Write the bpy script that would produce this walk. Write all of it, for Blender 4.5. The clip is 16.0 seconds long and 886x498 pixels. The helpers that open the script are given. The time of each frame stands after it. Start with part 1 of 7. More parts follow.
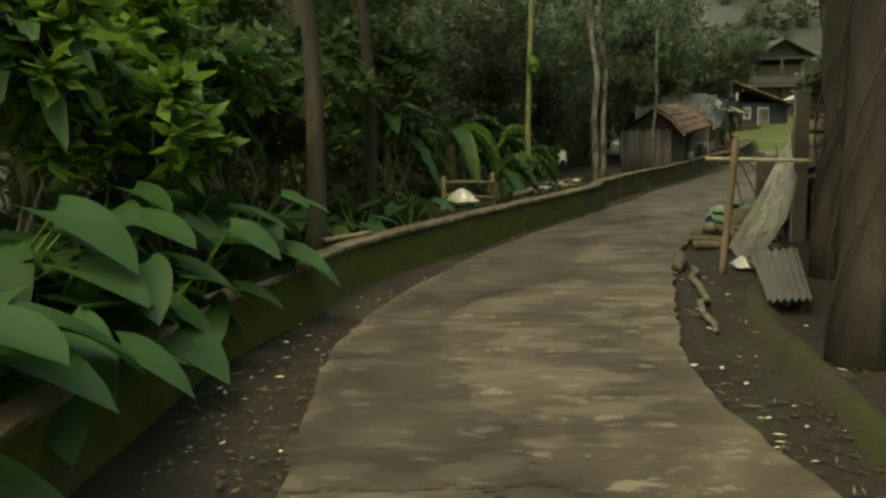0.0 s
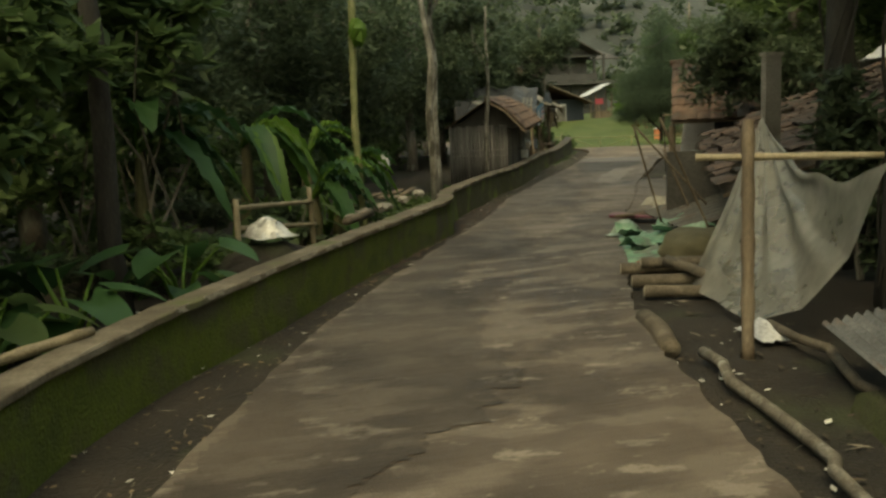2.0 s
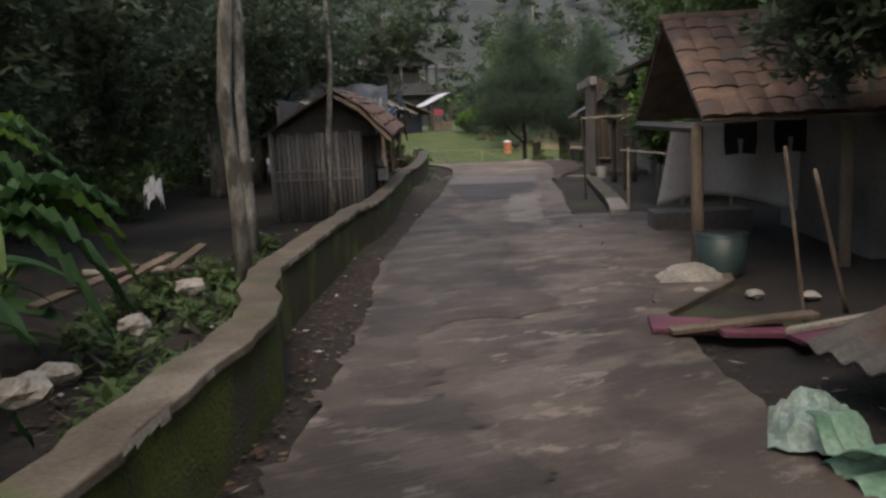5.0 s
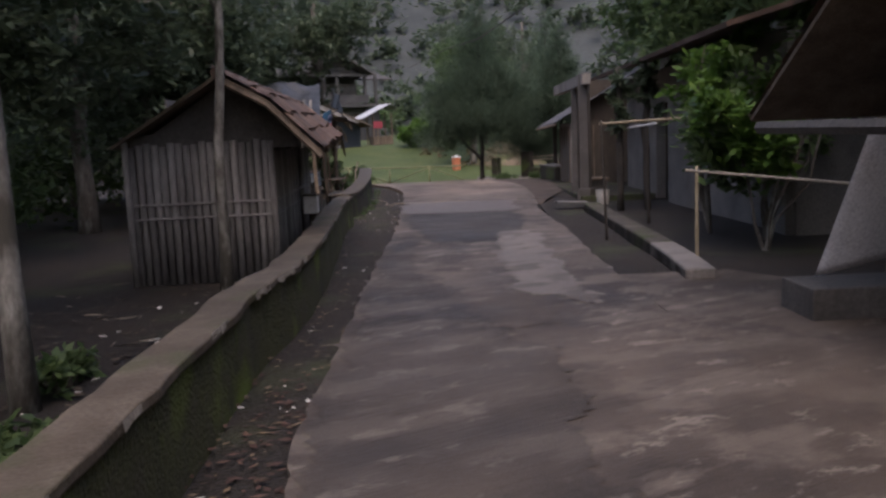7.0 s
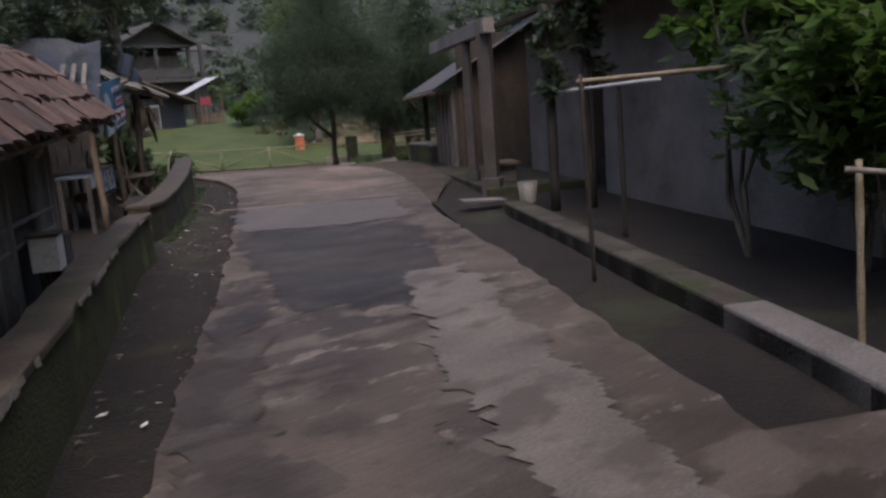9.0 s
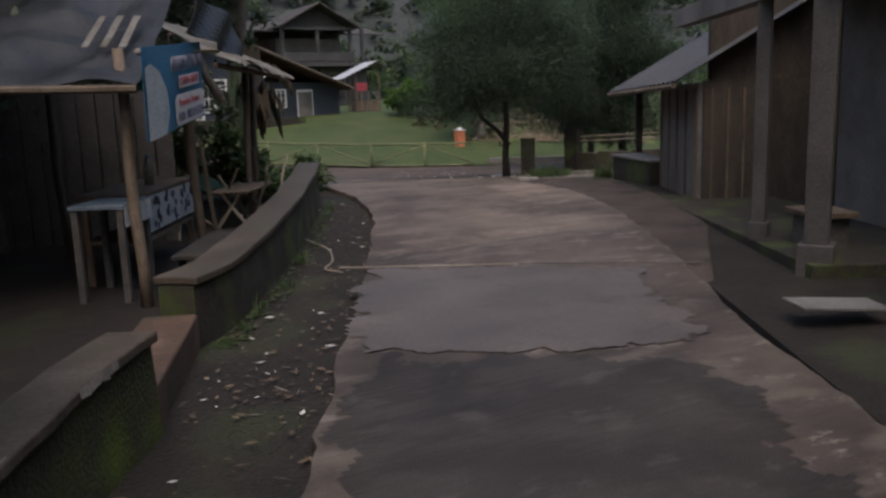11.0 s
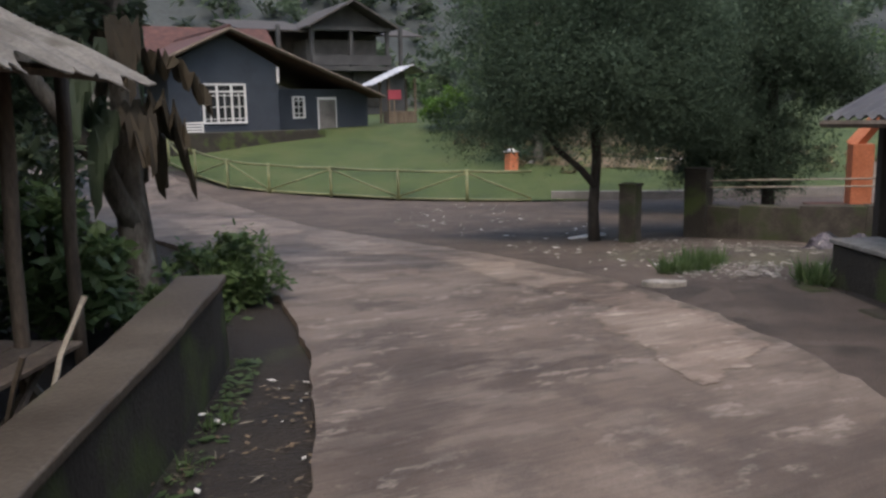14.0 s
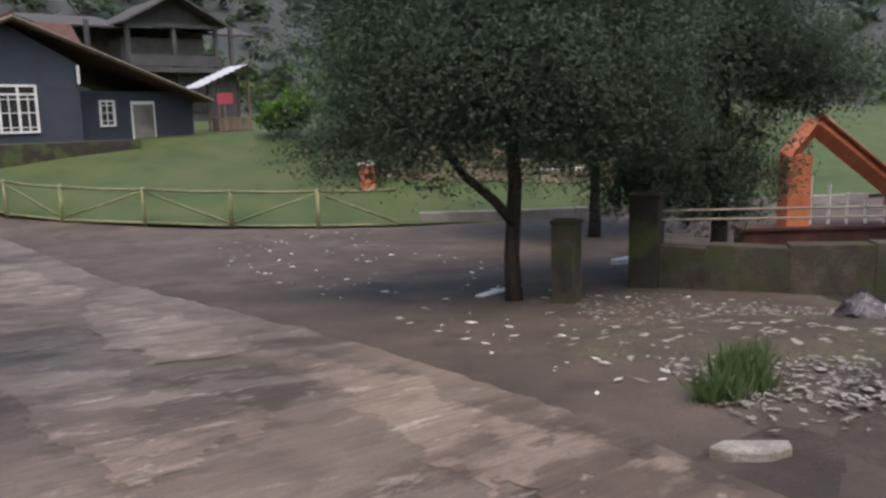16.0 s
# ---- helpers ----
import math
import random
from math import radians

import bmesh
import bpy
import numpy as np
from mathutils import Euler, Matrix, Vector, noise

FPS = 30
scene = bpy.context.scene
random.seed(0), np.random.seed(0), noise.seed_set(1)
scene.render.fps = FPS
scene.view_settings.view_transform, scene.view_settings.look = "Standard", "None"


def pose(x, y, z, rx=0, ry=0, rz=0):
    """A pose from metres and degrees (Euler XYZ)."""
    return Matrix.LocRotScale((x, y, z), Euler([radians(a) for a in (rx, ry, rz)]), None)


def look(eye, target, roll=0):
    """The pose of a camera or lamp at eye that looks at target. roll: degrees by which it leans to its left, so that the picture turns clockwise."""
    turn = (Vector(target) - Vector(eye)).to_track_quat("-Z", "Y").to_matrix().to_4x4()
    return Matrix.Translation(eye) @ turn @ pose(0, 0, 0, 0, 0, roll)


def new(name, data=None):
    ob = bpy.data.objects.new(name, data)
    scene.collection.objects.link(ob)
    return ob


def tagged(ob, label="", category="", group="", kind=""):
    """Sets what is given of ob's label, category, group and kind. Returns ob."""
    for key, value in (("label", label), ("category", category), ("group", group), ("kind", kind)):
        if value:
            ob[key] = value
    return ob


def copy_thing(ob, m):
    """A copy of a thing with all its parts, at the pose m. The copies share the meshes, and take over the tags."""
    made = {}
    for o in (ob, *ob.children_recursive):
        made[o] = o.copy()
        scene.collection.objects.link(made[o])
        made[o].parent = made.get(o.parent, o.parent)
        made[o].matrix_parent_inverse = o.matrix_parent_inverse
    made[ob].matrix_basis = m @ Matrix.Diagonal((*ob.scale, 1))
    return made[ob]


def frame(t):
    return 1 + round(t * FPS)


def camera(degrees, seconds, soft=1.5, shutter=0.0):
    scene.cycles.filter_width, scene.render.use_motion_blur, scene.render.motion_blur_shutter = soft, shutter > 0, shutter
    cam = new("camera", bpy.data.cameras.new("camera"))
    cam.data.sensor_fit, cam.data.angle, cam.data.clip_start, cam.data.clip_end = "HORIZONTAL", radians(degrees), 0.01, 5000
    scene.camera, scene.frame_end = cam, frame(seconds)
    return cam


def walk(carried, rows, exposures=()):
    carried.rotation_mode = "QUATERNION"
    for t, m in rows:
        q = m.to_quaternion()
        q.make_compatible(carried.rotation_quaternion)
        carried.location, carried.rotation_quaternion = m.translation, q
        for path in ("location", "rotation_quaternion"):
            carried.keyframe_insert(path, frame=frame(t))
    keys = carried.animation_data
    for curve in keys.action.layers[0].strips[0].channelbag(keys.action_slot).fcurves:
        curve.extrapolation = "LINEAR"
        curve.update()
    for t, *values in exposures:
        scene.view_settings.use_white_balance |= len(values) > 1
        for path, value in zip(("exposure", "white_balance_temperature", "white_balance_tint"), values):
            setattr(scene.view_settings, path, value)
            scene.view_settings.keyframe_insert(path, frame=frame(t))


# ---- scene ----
cam = camera(56.9, 16.0, soft=2.6)
PATH = [
    (0, (0.28, 0.061, 1.745), (0.246, 2.038, 1.445), -1.7),
    (0.5, (0.152, 1.063, 1.754), (0.241, 3.041, 1.47), -1.7),
    (1, (0.114, 2.207, 1.669), (0.333, 4.176, 1.394), -2.2),
    (1.5, (0.121, 3.393, 1.622), (0.467, 5.341, 1.328), -2.5),
    (2, (0.208, 4.577, 1.605), (0.663, 6.5, 1.295), -3.0),
    (2.5, (0.341, 5.722, 1.585), (0.905, 7.614, 1.265), -3.0),
    (3, (0.559, 6.875, 1.534), (1.214, 8.737, 1.211), -2.7),
    (3.5, (0.81, 8.02, 1.491), (1.544, 9.852, 1.17), -2.6),
    (4, (1.151, 9.145, 1.437), (1.938, 10.957, 1.124), -2.5),
    (4.2, (1.285, 9.569, 1.439), (2.088, 11.374, 1.127), -2.6),
    (6.3, (3.162, 14.467, 1.387), (4.098, 16.217, 1.132), -2.6),
    (6.5, (3.285, 14.739, 1.392), (4.236, 16.48, 1.14), -2.6),
    (7, (3.862, 15.97, 1.351), (4.855, 17.685, 1.085), -2.6),
    (7.5, (4.383, 17.03, 1.32), (5.414, 18.716, 1.015), -3.2),
    (8, (4.985, 18.18, 1.335), (6.075, 19.832, 1.049), -4.1),
    (8.2, (5.164, 18.525, 1.335), (6.313, 20.136, 1.044), -4.5),
    (10.3, (7.729, 22.835, 1.462), (9.07, 24.267, 1.07), -3.6),
    (10.5, (7.918, 23.255, 1.456), (9.133, 24.801, 1.084), -2.7),
    (11, (8.552, 24.362, 1.462), (9.55, 26.059, 1.111), -2.0),
    (11.5, (9.205, 25.473, 1.476), (10.151, 27.2, 1.126), -1.4),
    (12, (9.718, 26.397, 1.526), (10.629, 28.143, 1.18), -0.9),
    (12.5, (10.234, 27.32, 1.564), (11.11, 29.087, 1.23), -0.8),
    (13, (10.73, 28.184, 1.619), (11.577, 29.965, 1.291), -0.9),
    (13.5, (11.221, 29.087, 1.666), (12.079, 30.863, 1.34), -1.0),
    (14, (11.83, 30.17, 1.676), (12.745, 31.917, 1.344), -1.1),
    (14.5, (12.236, 30.893, 1.727), (13.212, 32.604, 1.382), -1.6),
    (15, (12.75, 31.88, 1.725), (13.832, 33.523, 1.367), -2.1),
    (15.5, (13.124, 32.631, 1.744), (14.286, 34.22, 1.391), -2.0),
    (16, (13.514, 33.585, 1.691), (14.75, 35.123, 1.364), -1.3),
]
walk(cam, [(t, look(eye, target, roll)) for t, eye, target, roll in PATH],
     exposures=[(0.0, 1.12, 11400, -14), (2.0, 1.12, 10700, -10), (3.5, 1.22, 8000, 1), (4.0, 1.19, 7600, 5), (6.5, 0.95, 6700, 23), (8.0, 0.99, 6600, 24), (10.5, 0.52, 6700, 16), (11.5, 0.54, 6550, 16), (12.5, 0.74, 6400, 16), (14.5, 1.14, 6600, 14), (16.0, 1.22, 6600, 16)])

# ---- world and light ----
world = bpy.data.worlds.new("overcast_sky")
world.use_nodes = True
scene.world = world
wn = world.node_tree.nodes
sky = wn.new("ShaderNodeTexSky")
sky.sky_type, sky.sun_disc = "NISHITA", False
sky.sun_elevation, sky.sun_rotation = radians(60), radians(210)
sky.air_density, sky.dust_density = 1.5, 4.0
world.node_tree.links.new(sky.outputs[0], wn["Background"].inputs[0])
wn["Background"].inputs[1].default_value = 0.125
sun = new("sun", bpy.data.lights.new("sun", "SUN"))
sun.data.energy, sun.data.angle, sun.data.color = 0.55, radians(40), (1.0, 0.95, 0.88)
sun.matrix_world = look((-8, -14, 30), (0, 0, 0))

# ---- helpers of this scene ----
rng = random.Random(7)


class Geo:
    """Collects vertices and faces of one mesh."""

    def __init__(self):
        self.v, self.f = [], []

    def box(self, c, s, rz=0.0, rx=0.0, ry=0.0, taper=1.0):
        m = pose(c[0], c[1], c[2], rx, ry, rz)
        b = len(self.v)
        for z in (-0.5, 0.5):
            k = taper if z > 0 else 1.0
            for x, y in ((-0.5, -0.5), (0.5, -0.5), (0.5, 0.5), (-0.5, 0.5)):
                self.v.append(tuple(m @ Vector((x * s[0] * k, y * s[1] * k, z * s[2]))))
        for q in ((0, 3, 2, 1), (4, 5, 6, 7), (0, 1, 5, 4), (1, 2, 6, 5), (2, 3, 7, 6), (3, 0, 4, 7)):
            self.f.append(tuple(b + i for i in q))
        return self

    def tube(self, pts, radii, n=8, cap=True):
        pts = [Vector(p) for p in pts]
        if not isinstance(radii, (list, tuple)):
            radii = [radii] * len(pts)
        b, side = len(self.v), None
        for i, p in enumerate(pts):
            d = (pts[min(i + 1, len(pts) - 1)] - pts[max(i - 1, 0)]).normalized()
            if side is None:
                side = d.cross(Vector((0, 0, 1)) if abs(d.z) < 0.9 else Vector((1, 0, 0))).normalized()
            side = (side - d * side.dot(d)).normalized()
            up = d.cross(side)
            for k in range(n):
                a = 2 * math.pi * k / n
                self.v.append(tuple(p + (side * math.cos(a) + up * math.sin(a)) * radii[i]))
        for i in range(len(pts) - 1):
            for k in range(n):
                self.f.append((b + i * n + k, b + i * n + (k + 1) % n, b + (i + 1) * n + (k + 1) % n, b + (i + 1) * n + k))
        if cap:
            self.f.append(tuple(b + k for k in reversed(range(n))))
            self.f.append(tuple(b + (len(pts) - 1) * n + k for k in range(n)))
        return self

    def poly(self, pts):
        b = len(self.v)
        self.v += [tuple(p) for p in pts]
        self.f.append(tuple(range(b, b + len(pts))))
        return self

    def grid(self, fn, nu, nv):
        """A sheet: fn(u, v) gives a point, u and v from 0 to 1."""
        b = len(self.v)
        for j in range(nv + 1):
            for i in range(nu + 1):
                self.v.append(tuple(fn(i / nu, j / nv)))
        for j in range(nv):
            for i in range(nu):
                a = b + j * (nu + 1) + i
                self.f.append((a, a + 1, a + nu + 2, a + nu + 1))
        return self

    def prism(self, outline, z0, z1):
        """An upright prism over a counter-clockwise outline."""
        b, n = len(self.v), len(outline)
        self.v += [(x, y, z0) for x, y in outline] + [(x, y, z1) for x, y in outline]
        self.f.append(tuple(b + i for i in reversed(range(n))))
        self.f.append(tuple(b + n + i for i in range(n)))
        for i in range(n):
            j = (i + 1) % n
            self.f.append((b + i, b + j, b + n + j, b + n + i))
        return self

    def mesh(self, name, smooth=False):
        me = bpy.data.meshes.new(name)
        me.from_pydata(self.v, [], self.f)
        if smooth:
            me.polygons.foreach_set("use_smooth", [True] * len(me.polygons))
        me.update()
        return me


def part(name, geo, material, parent=None, label="", smooth=False, bevel=0.0, thick=0.0):
    """One mesh object, under a thing or on its own."""
    ob = new(name, geo.mesh(name, smooth))
    ob.data.materials.append(material)
    if parent is not None:
        ob.parent = parent
    if label:
        ob["label"] = label
    if thick:
        s = ob.modifiers.new("thickness", "SOLIDIFY")
        s.thickness, s.offset = thick, 0.0
    if bevel:
        b = ob.modifiers.new("worn_edge", "BEVEL")
        b.width, b.segments, b.limit_method, b.angle_limit = bevel, 2, "ANGLE", radians(40)
    return ob


def thing(name, label, category, group="", kind="", at=(0, 0, 0), rz=0.0):
    """An empty at the base of a thing, parent of its parts."""
    ob = tagged(new(name), label, category, group, kind)
    ob.empty_display_size = 0.1
    ob.matrix_basis = pose(at[0], at[1], at[2], 0, 0, rz)
    return ob


def along(line, step):
    """Points every step metres along a plan line."""
    out = []
    for (x0, y0), (x1, y1) in zip(line, line[1:]):
        n = max(1, round(math.hypot(x1 - x0, y1 - y0) / step))
        out += [(x0 + (x1 - x0) * i / n, y0 + (y1 - y0) * i / n) for i in range(n)]
    return out + [line[-1]]


def offset(line, d):
    """The plan line moved d metres to its left."""
    out = []
    for i, (x, y) in enumerate(line):
        x0, y0 = line[max(i - 1, 0)]
        x1, y1 = line[min(i + 1, len(line) - 1)]
        k = math.hypot(x1 - x0, y1 - y0) or 1.0
        out.append((x - (y1 - y0) / k * d, y + (x1 - x0) / k * d))
    return out


def smooth_line(line, n=5):
    """A smooth curve through the plan points."""
    p = [line[0]] + list(line) + [line[-1]]
    out = []
    for a, b, c, d in zip(p, p[1:], p[2:], p[3:]):
        for i in range(n):
            t = i / n
            out.append(tuple(0.5 * (2 * b[k] + (c[k] - a[k]) * t + (2 * a[k] - 5 * b[k] + 4 * c[k] - d[k]) * t * t
                                    + (3 * b[k] - a[k] - 3 * c[k] + d[k]) * t ** 3) for k in (0, 1)))
    return out + [line[-1]]


def wob(x, y, s=1.0, k=0):
    return noise.noise(Vector((x * s, y * s, 3.7 * k)))

# ---- materials ----
DIM = 0.74  # scales down all but pale surfaces, so exposure can lift the shaded leaves


def surface(name, colours, scale=4.0, rough=0.8, bump=0.3, fine=60.0, metal=0.0, stops=None, stretch=(1, 1, 1), spots=None, vary=0.0, dist=0.01, coat=0.0):
    """A procedural surface: colours blended by a large noise, broken by a fine one, with relief."""
    colours = [tuple(v * DIM for v in c) for c in colours] if max(colours[-1]) < 0.46 else colours
    m = bpy.data.materials.new(name)
    m.use_nodes = True
    nt = m.node_tree
    N, L = nt.nodes, nt.links.new
    bs = N["Principled BSDF"]
    co = N.new("ShaderNodeTexCoord")
    mp = N.new("ShaderNodeMapping")
    mp.inputs["Scale"].default_value = stretch
    geo = N.new("ShaderNodeNewGeometry")
    L(geo.outputs["Position"], mp.inputs[0])
    big = N.new("ShaderNodeTexNoise")
    big.inputs["Scale"].default_value, big.inputs["Detail"].default_value, big.inputs["Roughness"].default_value = scale, 6, 0.62
    L(mp.outputs[0], big.inputs["Vector"])
    ramp = N.new("ShaderNodeValToRGB")
    L(big.outputs["Fac"], ramp.inputs[0])
    el = ramp.color_ramp.elements
    stops = stops or [0.32 + 0.36 * i / max(1, len(colours) - 1) for i in range(len(colours))]
    while len(el) < len(colours):
        el.new(0.5)
    for e, c, p in zip(el, colours, stops):
        e.position, e.color = p, (*c, 1)
    small = N.new("ShaderNodeTexNoise")
    small.inputs["Scale"].default_value, small.inputs["Detail"].default_value = fine, 4
    L(mp.outputs[0], small.inputs["Vector"])
    mul = N.new("ShaderNodeMix")
    mul.data_type, mul.blend_type = "RGBA", "OVERLAY"
    mul.inputs["Factor"].default_value = 0.55
    L(ramp.outputs[0], mul.inputs["A"])
    L(small.outputs["Fac"], mul.inputs["B"])
    colour = mul.outputs["Result"]
    if spots:
        col, sc, lo, hi = spots
        sp = N.new("ShaderNodeTexNoise")
        sp.inputs["Scale"].default_value, sp.inputs["Detail"].default_value = sc, 8
        L(mp.outputs[0], sp.inputs["Vector"])
        rr = N.new("ShaderNodeMapRange")
        rr.inputs["From Min"].default_value, rr.inputs["From Max"].default_value = lo, hi
        L(sp.outputs["Fac"], rr.inputs[0])
        mx = N.new("ShaderNodeMix")
        mx.data_type = "RGBA"
        L(rr.outputs[0], mx.inputs["Factor"])
        L(colour, mx.inputs["A"])
        mx.inputs["B"].default_value = (*col, 1)
        colour = mx.outputs["Result"]
    if vary:
        info = N.new("ShaderNodeObjectInfo")
        add = N.new("ShaderNodeMath")
        add.operation = "ADD"
        L(info.outputs["Random"], add.inputs[0])
        L(geo.outputs["Random Per Island"], add.inputs[1])
        fr = N.new("ShaderNodeMath")
        fr.operation = "FRACT"
        L(add.outputs[0], fr.inputs[0])
        rg = N.new("ShaderNodeMapRange")
        rg.inputs["To Min"].default_value, rg.inputs["To Max"].default_value = 1 - vary, 1 + vary
        L(fr.outputs[0], rg.inputs[0])
        hs = N.new("ShaderNodeHueSaturation")
        L(rg.outputs[0], hs.inputs["Value"])
        L(colour, hs.inputs["Color"])
        colour = hs.outputs[0]
    L(colour, bs.inputs["Base Color"])
    rgh = N.new("ShaderNodeMapRange")
    rgh.inputs["To Min"].default_value, rgh.inputs["To Max"].default_value = max(0.05, rough - 0.15), min(1, rough + 0.15)
    L(big.outputs["Fac"], rgh.inputs[0])
    L(rgh.outputs[0], bs.inputs["Roughness"])
    bs.inputs["Metallic"].default_value = metal
    bs.inputs["Coat Weight"].default_value = coat
    if bump:
        bp = N.new("ShaderNodeBump")
        bp.inputs["Strength"].default_value, bp.inputs["Distance"].default_value = bump, dist
        ad = N.new("ShaderNodeMath")
        ad.operation = "MULTIPLY_ADD"
        L(big.outputs["Fac"], ad.inputs[0])
        ad.inputs[1].default_value = 1.5
        L(small.outputs["Fac"], ad.inputs[2])
        L(ad.outputs[0], bp.inputs["Height"])
        L(bp.outputs[0], bs.inputs["Normal"])
    return m


def leafy(name, a, b, trans=0.35, rough=0.45, spec=0.35):
    """Leaves: two greens varied by leaf, some light passing through."""
    m = bpy.data.materials.new(name)
    m.use_nodes = True
    nt = m.node_tree
    N, L = nt.nodes, nt.links.new
    bs = N["Principled BSDF"]
    geo = N.new("ShaderNodeNewGeometry")
    ramp = N.new("ShaderNodeValToRGB")
    ramp.color_ramp.elements[0].color, ramp.color_ramp.elements[1].color = (*a, 1), (*b, 1)
    no = N.new("ShaderNodeTexNoise")
    no.inputs["Scale"].default_value = 3.0
    mix = N.new("ShaderNodeMath")
    mix.operation = "MULTIPLY_ADD"
    L(geo.outputs["Position"], no.inputs["Vector"])
    L(geo.outputs["Random Per Island"], mix.inputs[0])
    mix.inputs[1].default_value = 0.6
    L(no.outputs["Fac"], mix.inputs[2])
    sub = N.new("ShaderNodeMath")
    sub.operation = "SUBTRACT"
    sub.inputs[1].default_value = 0.3
    L(mix.outputs[0], sub.inputs[0])
    L(sub.outputs[0], ramp.inputs[0])
    L(ramp.outputs[0], bs.inputs["Base Color"])
    bs.inputs["Roughness"].default_value = rough
    bs.inputs["Specular IOR Level"].default_value = spec
    tr = N.new("ShaderNodeBsdfTranslucent")
    L(ramp.outputs[0], tr.inputs[0])
    ms = N.new("ShaderNodeMixShader")
    ms.inputs[0].default_value = trans
    L(bs.outputs[0], ms.inputs[1])
    L(tr.outputs[0], ms.inputs[2])
    L(ms.outputs[0], N["Material Output"].inputs[0])
    return m


def road_surface(name="road_concrete", k=1.0, streak=1.0, lines=0.22):
    """Broomed concrete: brown and grey fields, pale worn streaks across the lane, damp stains."""
    m = bpy.data.materials.new(name)
    m.use_nodes = True
    N, L = m.node_tree.nodes, m.node_tree.links.new
    bs = N["Principled BSDF"]
    geo = N.new("ShaderNodeNewGeometry")

    def mapped(rot, scale):
        mp = N.new("ShaderNodeMapping")
        mp.inputs["Rotation"].default_value = (0, 0, radians(rot))
        mp.inputs["Scale"].default_value = scale
        L(geo.outputs["Position"], mp.inputs[0])
        return mp.outputs[0]

    def tex(vec, scale, detail, rough=0.6):
        t = N.new("ShaderNodeTexNoise")
        t.inputs["Scale"].default_value, t.inputs["Detail"].default_value, t.inputs["Roughness"].default_value = scale, detail, rough
        L(vec, t.inputs["Vector"])
        return t.outputs["Fac"]

    def span(fac, lo, hi, top=1.0):
        r = N.new("ShaderNodeMapRange")
        r.inputs["From Min"].default_value, r.inputs["From Max"].default_value, r.inputs["To Max"].default_value = lo, hi, top
        L(fac, r.inputs[0])
        return r.outputs[0]

    def mix(fac, a, b, blend="MIX"):
        x = N.new("ShaderNodeMix")
        x.data_type, x.blend_type = "RGBA", blend
        L(fac, x.inputs["Factor"]) if not isinstance(fac, float) else setattr(x.inputs["Factor"], "default_value", fac)
        for s, v in (("A", a), ("B", b)):
            if isinstance(v, tuple):
                x.inputs[s].default_value = (*(c_ * k * 0.74 for c_ in v), 1)
            else:
                L(v, x.inputs[s])
        return x.outputs["Result"]
    plain = mapped(0, (1, 1, 1))
    across = mapped(30, (0.95, 2.0, 1))
    broom = mapped(30, (0.7, 16, 1))
    c = mix(span(tex(plain, 0.55, 4), 0.38, 0.62), (0.050, 0.037, 0.028), (0.128, 0.100, 0.078))
    c = mix(span(tex(across, 1.5, 7), 0.50, 0.58, 0.8 * streak), c, (0.165, 0.136, 0.11))
    c = mix(span(tex(across, 3.1, 8, 0.7), 0.57, 0.63, 0.85 * streak), c, (0.26, 0.225, 0.188))
    c = mix(span(tex(plain, 1.3, 6), 0.56, 0.66, 0.7), c, (0.05, 0.04, 0.033))
    c = mix(span(tex(plain, 9.0, 5), 0.62, 0.72, 0.4), c, (0.045, 0.038, 0.032))
    br = tex(broom, 2.0, 5)
    c = mix(lines, c, br, "OVERLAY")
    gr = tex(plain, 70, 3)
    c = mix(0.35, c, gr, "OVERLAY")
    L(c, bs.inputs["Base Color"])
    r = N.new("ShaderNodeMapRange")
    r.inputs["To Min"].default_value, r.inputs["To Max"].default_value = 0.42, 0.85
    L(tex(plain, 1.3, 6), r.inputs[0])
    L(r.outputs[0], bs.inputs["Roughness"])
    bp = N.new("ShaderNodeBump")
    bp.inputs["Strength"].default_value, bp.inputs["Distance"].default_value = 0.5, 0.012
    ad = N.new("ShaderNodeMath")
    ad.operation = "MULTIPLY_ADD"
    L(br, ad.inputs[0])
    ad.inputs[1].default_value = 1.2
    L(gr, ad.inputs[2])
    L(ad.outputs[0], bp.inputs["Height"])
    L(bp.outputs[0], bs.inputs["Normal"])
    return m


CONCRETE = road_surface()
CONCRETE_PALE = road_surface("newer_road_concrete", 1.65, 0.55, 0.42)
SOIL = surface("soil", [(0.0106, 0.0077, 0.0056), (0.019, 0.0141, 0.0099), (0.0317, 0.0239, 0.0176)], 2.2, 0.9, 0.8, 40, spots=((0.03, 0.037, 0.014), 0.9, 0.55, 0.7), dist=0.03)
GRAVEL = surface("wet_asphalt", [(0.0654, 0.0493, 0.0382), (0.1071, 0.0824, 0.0654), (0.1573, 0.1224, 0.0986)], 0.9, 0.85, 0.7, 60, spots=((0.055, 0.043, 0.035), 1.7, 0.54, 0.66), dist=0.02)
MOSS = surface("mossy_wall", [(0.0458, 0.0671, 0.0056), (0.0834, 0.1161, 0.0093), (0.0646, 0.0671, 0.0269)], 3.0, 0.95, 0.9, 50, spots=((0.05, 0.047, 0.032), 1.9, 0.53, 0.66), dist=0.02)
CAP = surface("wall_cap", [(0.0795, 0.0648, 0.0459), (0.1369, 0.1156, 0.0869), (0.2239, 0.1984, 0.1591)], 3.0, 0.85, 0.4, 50, spots=((0.07, 0.085, 0.03), 2.0, 0.56, 0.7))
LAWN = surface("lawn", [(0.038, 0.066, 0.013), (0.066, 0.102, 0.023), (0.097, 0.118, 0.038)], 0.6, 0.9, 0.8, 30, dist=0.03)
